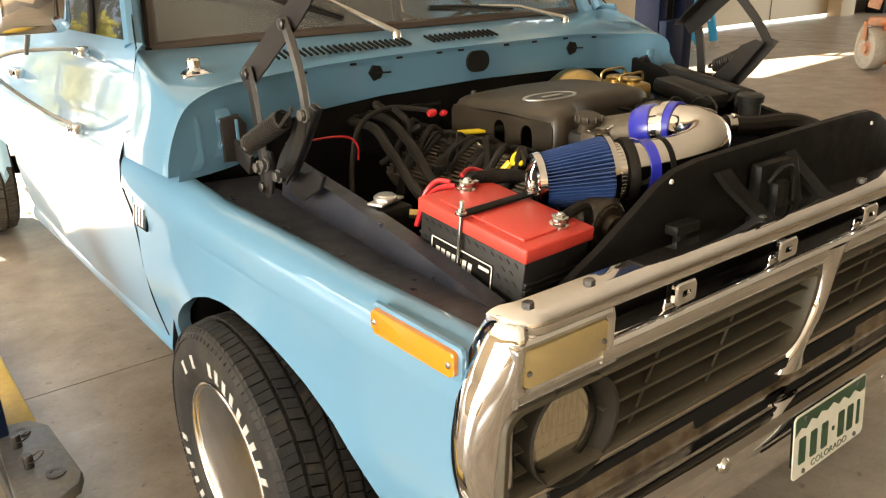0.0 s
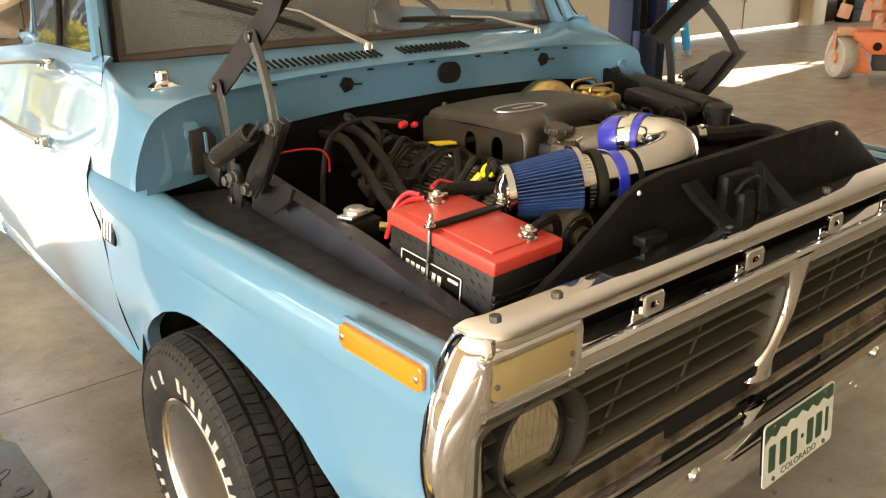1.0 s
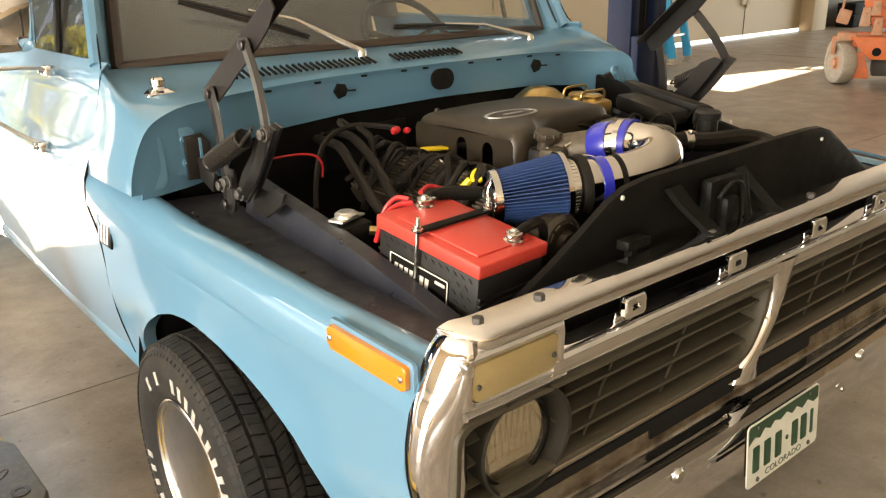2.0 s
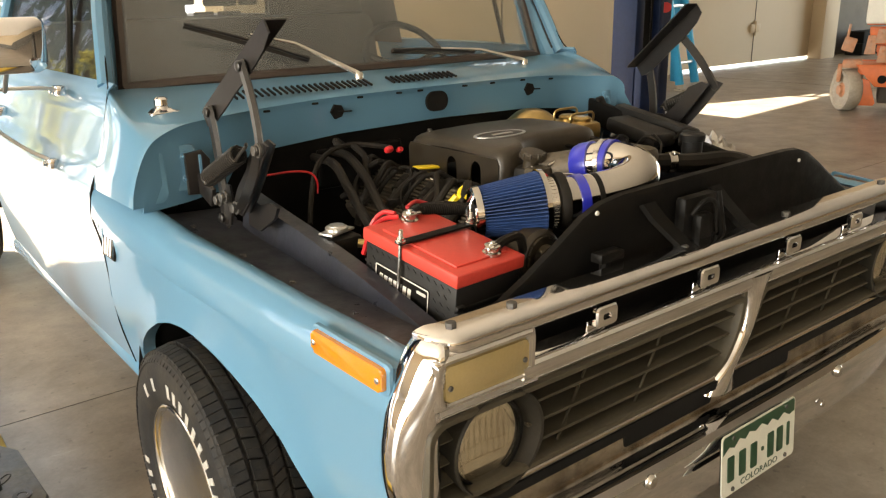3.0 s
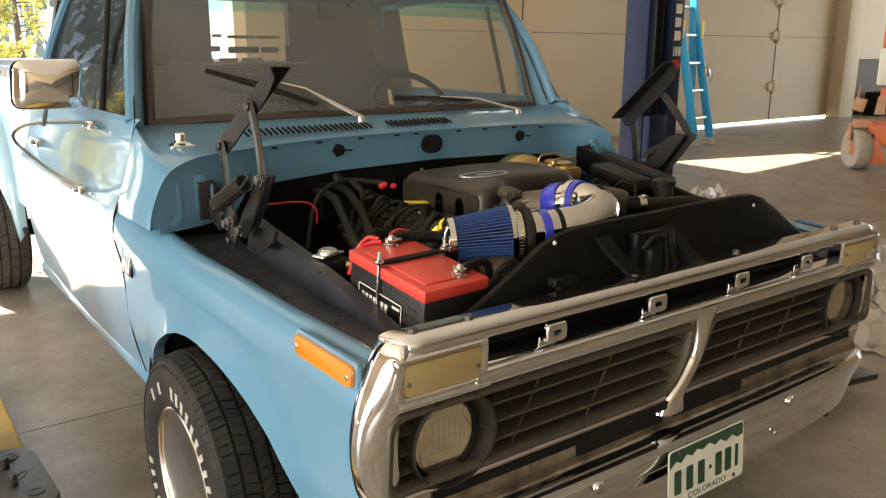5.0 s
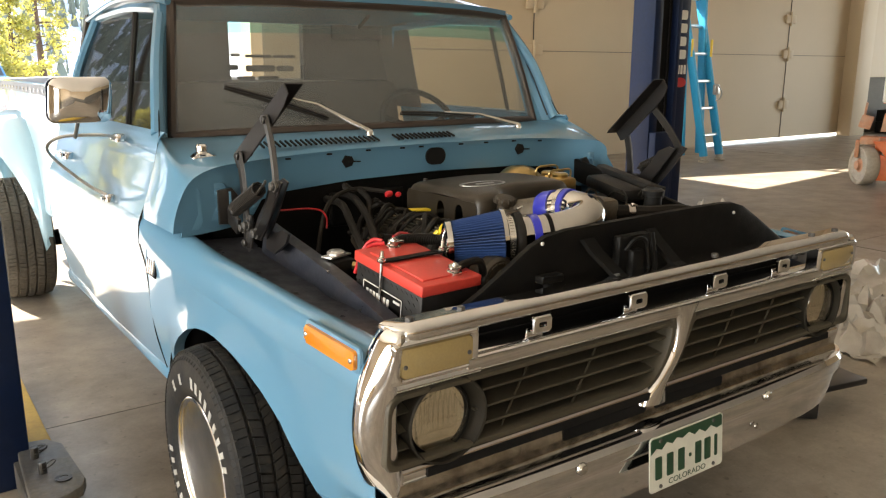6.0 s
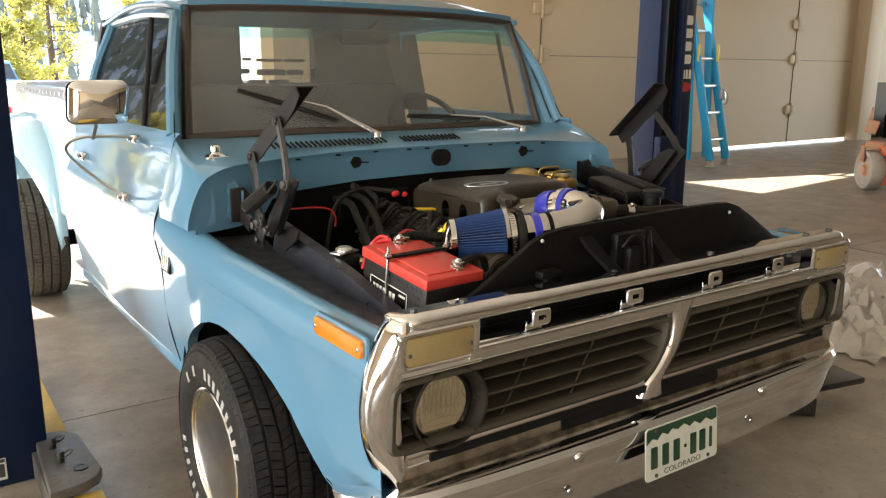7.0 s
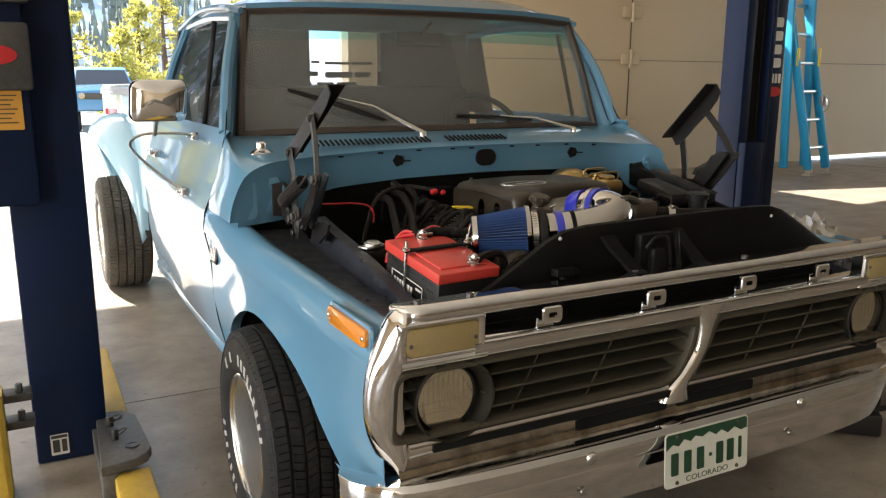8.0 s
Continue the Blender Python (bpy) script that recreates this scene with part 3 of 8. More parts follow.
def door(s):
    """A door: shouldered skin below, frame and glass above."""
    bm = bmesh.new()
    rows = []
    for k in range(17):
        y = 1.326 + (2.90 - 1.326) * k / 16
        w, t = lerp(HALF, y), lerp(TOP, y)
        prof = [(0.110, 1.245), (0.104, 1.25), (0.088, 1.235), (0.066, 1.15), (0.046, 1.07), (0.026, t + 0.02), (0.012, t - 0.006), (0.002, t - 0.028), (0.0, t - 0.05), (-0.004, t - 0.085), (-0.003, t - 0.095), (0.011, t - 0.107),
                (0.014, t - 0.167), (0.017, t - 0.227), (0.018, 0.68), (0.0277, 0.60), (0.043, 0.52), (0.058, 0.455)]
        rows.append([(s * (w - d), y, z) for d, z in prof])
    loft(bm, rows)
    shell(bm, -0.003)
    ob = part("door", bm, "blue", truck)
    # window frame, leaning in with the cab
    bm = bmesh.new()
    low, high = 0.932, 0.80
    front = [(s * low, 1.405, 1.24), (s * 0.875, 1.555, 1.47), (s * high, 1.72, 1.665)]
    top = [(s * high, 1.72, 1.665), (s * 0.79, 2.2, 1.69), (s * 0.80, 2.70, 1.675)]
    rear = [(s * 0.80, 2.70, 1.675), (s * 0.87, 2.80, 1.47), (s * low, 2.86, 1.24)]
    for seq, r in ((front, 0.022), (top, 0.022), (rear, 0.022)):
        tube(bm, smooth_path(seq, 5), r, 8)
    part("window_frame", bm, "blue", ob)
    bm = bmesh.new()
    tube(bm, [(s * 0.925, 1.80, 1.25), (s * 0.845, 1.88, 1.655)], 0.011, 8)
    tube(bm, smooth_path([(s * 0.925, 1.44, 1.25), (s * 0.87, 1.57, 1.46), (s * 0.805, 1.73, 1.645)], 4), 0.010, 8)
    part("vent_post", bm, "plastic", ob)
    bm = bmesh.new()
    g = [[(s * 0.928, 1.42, 1.245), (s * 0.926, 2.1, 1.245), (s * 0.926, 2.84, 1.245)], [(s * 0.868, 1.57, 1.47), (s * 0.862, 2.1, 1.47), (s * 0.862, 2.78, 1.47)],
         [(s * 0.802, 1.72, 1.66), (s * 0.794, 2.15, 1.68), (s * 0.802, 2.70, 1.67)]]
    loft(bm, g)
    shell(bm, 0.004)
    pane = part("window_pane", bm, "clearpane", ob)
    pane.visible_shadow = False
    # rubber seal in the front gap
    bm = bmesh.new()
    w, t = lerp(HALF, 1.326), lerp(TOP, 1.326)
    seal = [(0.805, 1.712, 1.668), (0.872, 1.545, 1.47), (0.925, 1.395, 1.27), (w - 0.090, 1.335, 1.235), (w - 0.066, 1.324, 1.15), (w - 0.046, 1.324, 1.07), (w - 0.012, 1.324, t - 0.006), (w - 0.001, 1.324, t - 0.05), (w + 0.001, 1.324, t - 0.095), (w - 0.012, 1.324, t - 0.167), (w - 0.017, 1.324, t - 0.227), (w - 0.0277, 1.324, 0.6), (w - 0.057, 1.324, 0.46)]
    tube(bm, smooth_path([(s * (x + 0.003), y - 0.001, z) for x, y, z in seal], 4), 0.0024, 6)
    part("door_seal", bm, "black", ob)
    # handle
    bm = bmesh.new()
    w = lerp(HALF, 2.6)
    rail(bm, (s * (w - 0.030), 2.50, 1.075), (s * (w - 0.030), 2.66, 1.075), 0.035, 0.034, 0.008)
    rail(bm, (s * (w - 0.004), 2.52, 1.08), (s * (w - 0.004), 2.64, 1.078), 0.016, 0.022, 0.006)
    part("door_handle", bm, "chrome", ob)
    return ob


for s in (-1, 1):
    door(s)


def wing_mirror(s):
    """Square mirror with a domed bright back on a bent tube bracket; the driver's one is turned in."""
    if s < 0:
        m = facing((-1.122, 1.61, 1.350), (1, -0.18, 0), (0, 0, 1))
    else:
        m = facing((1.0, 1.80, 1.49), (0.61, 0.79, 0), (0, 0, 1))
    bm = bmesh.new()
    loft(bm, [[m @ Vector((u * k - 0.006 * v / 0.08 * s, v * k, h)) for u, v in rounded(0.205, 0.152, 0.032, 7)] for k, h in ((0.97, -0.020), (1.0, -0.016), (1.0, -0.004), (0.99, 0.001), (0.965, 0.005), (0.88, 0.011), (0.55, 0.018), (0.15, 0.021))], closed=True, cap=True)
    ob = part("wing_mirror", bm, "chrome", truck, "domed chrome wing mirror on a bent tube")
    bm = bmesh.new()
    plate(bm, rounded(0.19, 0.142, 0.025), m @ Matrix.Translation((0, 0, -0.0235)), 0.002)
    part("mirror_glass", bm, "mirrorglass", ob)
    bm = bmesh.new()
    if s < 0:
        tube(bm, smooth_path([(-0.985, 1.70, 1.215), (-1.06, 1.70, 1.225), (-1.17, 1.72, 1.222), (-1.215, 1.74, 1.19), (-1.19, 1.77, 1.14), (-1.10, 1.75, 1.05), (-1.035, 1.70, 1.005)], 6), 0.0055, 8)
        tube(bm, [(-1.125, 1.63, 1.29), (-1.13, 1.70, 1.22)], 0.007, 8)
    else:
        tube(bm, smooth_path([(0.985, 1.70, 1.215), (1.03, 1.76, 1.26), (1.01, 1.80, 1.36), (1.0, 1.80, 1.44)], 6), 0.006, 8)
    part("bracket", bm, "alu", ob)
    bm = bmesh.new()
    for c in ((s * 0.985, 1.70, 1.212), (s * 1.036, 1.70, 1.0))[:2 if s < 0 else 1]:
        box(bm, c, (0.03, 0.06, 0.03), 0.008)
        bolt(bm, Vector(c) + Vector((s * 0.016, 0.01, 0)), 0.008, 0.01, (s, 0, 0))
    pieces("mount", bm, "chrome", ob, per=3)


for s in (-1, 1):
    wing_mirror(s)


# ---- cowl, windscreen, roof ----
LIP_TOP = [(0.0, 1.192), (0.36, 1.190), (0.62, 1.178), (0.75, 1.172), (0.86, 1.160)]
LIP_Y = [(0.0, 1.115), (0.62, 1.12), (0.74, 1.10), (0.85, 1.065)]
LIP_FRONT = [(0, 1.115, 1.192), (0.2, 1.115, 1.1915), (0.4, 1.117, 1.189), (0.6, 1.12, 1.180), (0.74, 1.10, 1.173), (0.855, 1.062, 1.168), (0.925, 1.048, 1.148), (0.963, 1.042, 1.120), (0.992, 1.037, 1.070), (1.010, 1.034, 1.02), (1.016, 1.034, 0.982)]
LIP_BACK = [(0, 1.335, 1.232), (0.2, 1.338, 1.232), (0.4, 1.352, 1.231), (0.6, 1.385, 1.227), (0.74, 1.425, 1.224), (0.84, 1.45, 1.224), (0.91, 1.41, 1.228), (0.948, 1.342, 1.228), (0.985, 1.323, 1.11), (1.014, 1.32, 1.03), (1.024, 1.32, 0.985)]
LIP_LOW = [(0.0, 1.085), (0.36, 1.078), (0.62, 1.058), (0.70, 1.04), (0.735, 0.985), (0.76, 0.972), (1.02, 0.962)]


def cowl():
    bm = bmesh.new()
    front, back = smooth_path(LIP_FRONT, 6), smooth_path(LIP_BACK, 6)
    half = []
    for f, k in zip(front, back):
        i = min(1.0, max(0.0, (f.x - 0.80) / 0.16))  # how far the lip has turned to face inwards
        inward = Vector((-0.014 * i, 0.010, -0.010 * (1 - i) - 0.004))
        lx = f.x - 0.030 * i
        low = min(lerp(LIP_LOW, f.x), f.z - 0.004)
        row = [Vector((lx, f.y + 0.012, low)), Vector((lx, f.y + 0.006, low + (f.z - low) * 0.4)), Vector((lx, f.y + 0.006, low + (f.z - low) * 0.8)), f + inward * 0.8 + Vector((0, -0.006, 0)), f + Vector((-0.003 * i, -0.002, -0.003)), f + Vector((0.001 * i, 0.010, 0.001))]
        for u in (0.12, 0.25, 0.4, 0.55, 0.7, 0.85, 1.0):
            p = f.lerp(k, u) + Vector((0.010 * i, 0, 0.007)) * math.sin(math.pi * u)
            row.append(p)
        half.append(row)
    rows = [[Vector((-p.x, p.y, p.z)) for p in r] for r in half[:0:-1]] + half
    loft(bm, rows)
    shell(bm, 0.003)
    ob = part("cowl_panel", bm, "blue", truck)
    for s in (-1, 1):
        # bolted hinge pocket with its pressed panel
        bm = bmesh.new()
        m = facing((s * 0.945, 1.050, 1.045), (1, 0, 0), (-0.12 * s, 0, 1))
        plate(bm, rounded(0.056, 0.13, 0.022), m, 0.0015, 0.0007)
        part("pressed_panel", bm, "blue", ob)
        bm = bmesh.new()
        m = facing((s * 0.866, 1.072, 1.058), (1, 0, 0), (0, 0, 1))
        plate(bm, rounded(0.062, 0.115, 0.012), m, 0.012, 0.004)
        plate(bm, rounded(0.05, 0.09, 0.006), facing((s * 0.835, 1.06, 1.045), (0, 1, 0), (0, 0, 1)), 0.006)
        bracket = part("hinge_bracket", bm, "blue", ob)
        for z in (-0.028, 0.028):
            bm = bmesh.new()
            bolt(bm, m @ Vector((-0.006 * s, z, 0.012)), 0.010, 0.012, (0, -1, 0))
            part("bolt", bm, "blue", bracket)
    # slots and holes, their shade painted as near-black plates, and latch wires
    bm = bmesh.new()
    plate(bm, rounded(0.085, 0.062, 0.03, 8), facing((-0.02, 1.114, 1.142), (1, 0, 0), (0, 0, 1)), 0.0085)
    for x in (-0.383, 0.387):
        plate(bm, [(-0.022, 0), (-0.008, -0.022), (0.014, -0.016), (0.022, 0), (0.014, 0.016), (-0.008, 0.02)], facing((x, 1.1165, 1.146), (1, 0, 0), (0, 0, 1)), 0.008)
        tube(bm, [(x, 1.108, 1.145), (x + 0.045, 1.105, 1.143)], 0.0025, 6)
    for x in (-0.6, -0.45, -0.3, -0.16, -0.08, 0.1, 0.22, 0.36, 0.5):
        z = lerp(LIP_TOP, abs(x)) - 0.012
        plate(bm, rounded(0.018, 0.006, 0.002), facing((x, lerp(LIP_Y, abs(x)) + 0.003, z), (1, 0, 0), (0, 0, 1)), 0.0075)
    pieces("cowl_opening", bm, "dark", ob)
    # vent slots as near-black bars, their shade put into the colour
    bm = bmesh.new()
    for k in range(38):
        x = -0.67 + 0.0188 * k + (0.065 if k > 23 else 0)
        rail(bm, (x, 1.145, 1.2035 + 0.005 * (1 - abs(x))), (x + 0.004, 1.20, 1.2165 + 0.004 * (1 - abs(x))), 0.0050, 0.006)
    pieces("vent_slot", bm, "dark", ob, smooth=False)
    # aerial base
    bm = bmesh.new()
    loft(bm, [[Vector((-0.862 + x * k, 1.185 + y * k, z)) for x, y in rounded(0.078, 0.062, 0.008)] for k, z in ((1.0, 1.172), (1.0, 1.184), (0.94, 1.188), (0.62, 1.192), (0.5, 1.196))], closed=True, cap=True)
    lathe(bm, [(0.020, 0), (0.018, 0.006), (0.0165, 0.009), (0.019, 0.012), (0.018, 0.026), (0.012, 0.032), (0.004, 0.033)], Matrix.Translation((-0.862, 1.185, 1.192)), 18)
    part("aerial_base", bm, "chrome", ob)
    return ob


cowl()
WS_LOW = lambda x: Vector((x, 1.345 + 0.135 * (abs(x) / 0.86) ** 2.2, 1.236 - 0.016 * (abs(x) / 0.86) ** 4))
WS_TOP = lambda x: Vector((x * 0.895, 1.585 + 0.105 * (abs(x) / 0.86) ** 2.2, 1.700 - 0.014 * (abs(x) / 0.86) ** 4))


def cab():
    xs = [0.86 * k / 16 for k in range(-16, 17)]
    bm = bmesh.new()
    loft(bm, [[WS_LOW(x).lerp(WS_TOP(x), u) + Vector((0, -0.012 * math.sin(math.pi * u), 0)) for x in xs] for u in (0, 0.25, 0.5, 0.75, 1)])
    shell(bm, 0.005)
    screen = part("windscreen", bm, "windscreen", truck, "tinted windscreen")
    screen.visible_shadow = False
    bm = bmesh.new()
    ring = [WS_LOW(x) for x in xs] + [WS_LOW(0.86).lerp(WS_TOP(0.86), u) for u in (0.2, 0.4, 0.6, 0.8)] + [WS_TOP(x) for x in xs[::-1]] + [WS_LOW(-0.86).lerp(WS_TOP(-0.86), u) for u in (0.8, 0.6, 0.4, 0.2)]
    tube(bm, [*ring, ring[0]], 0.019, 8)
    part("windscreen_seal", bm, "seal", truck)
    # A pillars
    for s in (-1, 1):
        bm = bmesh.new()
        rows = []
        for k in range(9):
            u = k / 8
            a = WS_LOW(s * 0.86).lerp(WS_TOP(s * 0.86), u) + Vector((s * 0.016, 0.004, 0))
            b = Vector((s * (0.928 - 0.113 * u), 1.415 + 0.315 * u, 1.21 + 0.465 * u))
            rows.append([a, a.lerp(b, 0.4) + Vector((s * 0.012, -0.012, 0)), b + Vector((s * 0.004, 0, 0)), b + Vector((-s * 0.03, 0.02, 0)), a + Vector((-s * 0.01, 0.05, 0))])
        loft(bm, rows, closed=True, cap=True)
        part("pillar", bm, "blue", truck)
    # roof: a crowned lid with a drip rail
    bm = bmesh.new()
    rows = []
    for k in range(13):
        v = k / 12
        row = []
        for x in [1.0 * j / 12 for j in range(-12, 13)]:
            f = WS_TOP(x * 0.86) + Vector((0, -0.022, 0.028))
            r = Vector((x * 0.80, 2.86, 1.705))
            p = f.lerp(r, v)
            crown = (1 - x * x) * 0.03 * math.sin(math.pi * min(1, v * 1.05)) + 0.055 * min(1, v * 6) * (1 - abs(x) ** 6) * (1 if v < 0.9 else (1 - v) * 10)
            p.x *= 1.0 + 0.035 * math.sin(math.pi * v)
            row.append(p + Vector((0, 0, crown)))
        rows.append(row)
    loft(bm, rows)
    shell(bm, 0.02)
    roof = part("roof", bm, "blue", truck)
    for s in (-1, 1):
        bm = bmesh.new()
        tube(bm, smooth_path([(s * 0.79, 1.66, 1.685), (s * 0.825, 1.8, 1.705), (s * 0.835, 2.2, 1.715), (s * 0.82, 2.8, 1.67)], 5), 0.013, 8)
        part("drip_rail", bm, "blue", roof)
    # rear wall of the cab with the back window
    bm = bmesh.new()
    back = facing((0, 2.955, 0), (1, 0, 0), (0, 0, 1))
    for outline in ([(-0.98, 0.45), (0.98, 0.45), (0.91, 1.24), (-0.91, 1.24)], [(-0.91, 1.24), (-0.11, 1.24), (-0.11, 1.70), (-0.80, 1.70)],
                    [(0.32, 1.24), (0.91, 1.24), (0.80, 1.70), (0.32, 1.70)], [(-0.11, 1.24), (0.32, 1.24), (0.32, 1.39), (-0.11, 1.39)]):
        plate(bm, outline, back, 0.05)
    bmesh.ops.remove_doubles(bm, verts=bm.verts, dist=1e-5)
    part("cab_back", bm, "interior", truck, "dark trimmed cab back wall")
    bm = bmesh.new()
    box(bm, (0.205, 2.93, 1.55), (0.23, 0.006, 0.32))
    pane = part("back_window", bm, "privacy", truck, "dark tinted back window pane")
    pane.visible_shadow = False
    bm = bmesh.new()
    box(bm, (-0.01, 2.934, 1.55), (0.20, 0.006, 0.32))
    pane = part("back_window", bm, M["clearpane"], truck, "clear back window pane")
    pane.visible_shadow = False
    # shade band along the top of the screen, in two depths of tint
    for low, high, tint in ((0.83, 0.985, "cyan"), (0.75, 0.828, "palecyan")):
        bm = bmesh.new()
        loft(bm, [[WS_LOW(x).lerp(WS_TOP(x), u) + Vector((0, 0.010 - 0.012 * math.sin(math.pi * u), 0)) for x in xs] for u in (low, (low + high) / 2, high)])
        band = part("shade_band", bm, tint, screen, "blue-green shade band")
        band.visible_shadow = False
    # broad dark pillar trim behind the driver's glass
    bm = bmesh.new()
    loft(bm, [[(0.925, 2.62, 1.23), (0.925, 2.95, 1.23), (0.91, 2.95, 1.23), (0.91, 2.60, 1.23)], [(0.86, 2.60, 1.47), (0.86, 2.95, 1.47), (0.845, 2.95, 1.47), (0.845, 2.58, 1.47)], [(0.79, 2.56, 1.70), (0.79, 2.95, 1.70), (0.775, 2.95, 1.70), (0.775, 2.54, 1.70)]], closed=True, cap=True)
    part("pillar_trim", bm, "interior", truck)
    # floor, dash, seat, wheel
    bm = bmesh.new()
    box(bm, (0, 2.1, 0.5), (1.85, 1.6, 0.06))
    box(bm, (0, 1.34, 0.85), (1.85, 0.05, 0.72))
    part("cab_floor", bm, "interior", truck)
    bm = bmesh.new()
    loft(bm, [[(x, 1.40 + 0.02 * abs(x), 1.19), (x, 1.46, 1.215), (x, 1.62, 1.21), (x, 1.70, 1.17), (x, 1.70, 0.95), (x, 1.42, 0.9)] for x in (-0.86, -0.5, 0, 0.5, 0.86)], closed=True, cap=True)
    part("dashboard", bm, "interior", truck)
    bm = bmesh.new()
    box(bm, (0, 2.35, 0.80), (1.6, 0.6, 0.22), 0.06)
    box(bm, (0, 2.70, 1.08), (1.6, 0.18, 0.62), 0.06, Matrix.Rotation(radians(-12), 3, "X"))
    part("bench_seat", bm, "interior", truck)
    bm = bmesh.new()
    m = Matrix.Translation((0.42, 1.86, 1.19)) @ Matrix.Rotation(radians(52), 4, "X")
    tube(bm, [m @ Vector((0.2 * math.cos(a), 0.2 * math.sin(a), 0)) for a in [2 * math.pi * k / 32 for k in range(33)]], 0.014, 8)
    for a in (0.3, 2.84, 4.71):
        tube(bm, [m @ Vector((0, 0, -0.03)), m @ Vector((0.2 * math.cos(a), 0.2 * math.sin(a), 0))], 0.012, 6)
    part("steering_wheel", bm, "plastic", truck)
    bm = bmesh.new()
    tube(bm, [(0, 1.62, 1.66), (0, 1.70, 1.62)], 0.008, 6)
    box(bm, (0.0, 1.72, 1.60), (0.24, 0.02, 0.06), 0.01)
    part("rear_view_mirror", bm, "plastic", truck)


cab()


def wiper(base, mid, tip, blade_a, blade_b):
    bm = bmesh.new()
    base, mid, tip = Vector(base), Vector(mid), Vector(tip)
    lathe(bm, [(0.014, -0.02), (0.014, 0.012), (0.010, 0.018)], Matrix.Translation(base), 14)
    tube(bm, [base + Vector((0, 0, 0.012)), base.lerp(mid, 0.35) + Vector((0, -0.006, 0.006)), mid, tip], [0.010, 0.009, 0.006, 0.004], 8, flat=0.7)
    ob = part("wiper", bm, "brightmetal", truck)
    bm = bmesh.new()
    a, b = Vector(blade_a), Vector(blade_b)
    tube(bm, [a, a.lerp(b, 0.25) + Vector((0, -0.008, 0.004)), a.lerp(b, 0.5) + Vector((0, -0.012, 0.006)), a.lerp(b, 0.75) + Vector((0, -0.008, 0.004)), b], 0.0055, 6)
    rail(bm, a + Vector((0, 0.008, -0.006)), b + Vector((0, 0.008, -0.006)), 0.006, 0.012)
    part("wiper_blade", bm, "spring", ob)


wiper((-0.225, 1.235, 1.222), (-0.385, 1.33, 1.330), (-0.52, 1.352, 1.362), (-0.69, 1.418, 1.395), (-0.325, 1.362, 1.279))
wiper((0.50, 1.255, 1.216), (0.352, 1.33, 1.272), (0.182, 1.342, 1.285), (-0.015, 1.350, 1.290), (0.36, 1.372, 1.262))

# ---- chrome front ----
FRONT = lambda z: 0.002 + (0.93 - z) * 0.07  # how far back the face stands at a height
W2 = 0.880  # half width of the front


def round_poly(pts, radii, inset=0.0, n=6):
    """A closed outline with rounded corners, drawn in by inset."""
    c = Vector((sum(p[0] for p in pts) / len(pts), sum(p[1] for p in pts) / len(pts)))
    pts = [Vector(p) for p in pts]
    lines = []
    for a, b in zip(pts, pts[1:] + pts[:1]):
        d = (b - a).normalized()
        q = Vector((-d.y, d.x))
        if q.dot(c - a) < 0:
            q = -q
        lines.append((a + q * inset, d))
    out = []
    for k, r in enumerate(radii):
        (a, d), (b, e) = lines[k - 1], lines[k]
        det = d.x * -e.y + e.x * d.y
        u = ((b.x - a.x) * -e.y + e.x * (b.y - a.y)) / det
        p = a + d * u
        for j in range(n + 1):
            t = j / n
            out.append(tuple((1 - t) ** 2 * (p - d * r) + 2 * t * (1 - t) * p + t * t * (p + e * r)))
    return out


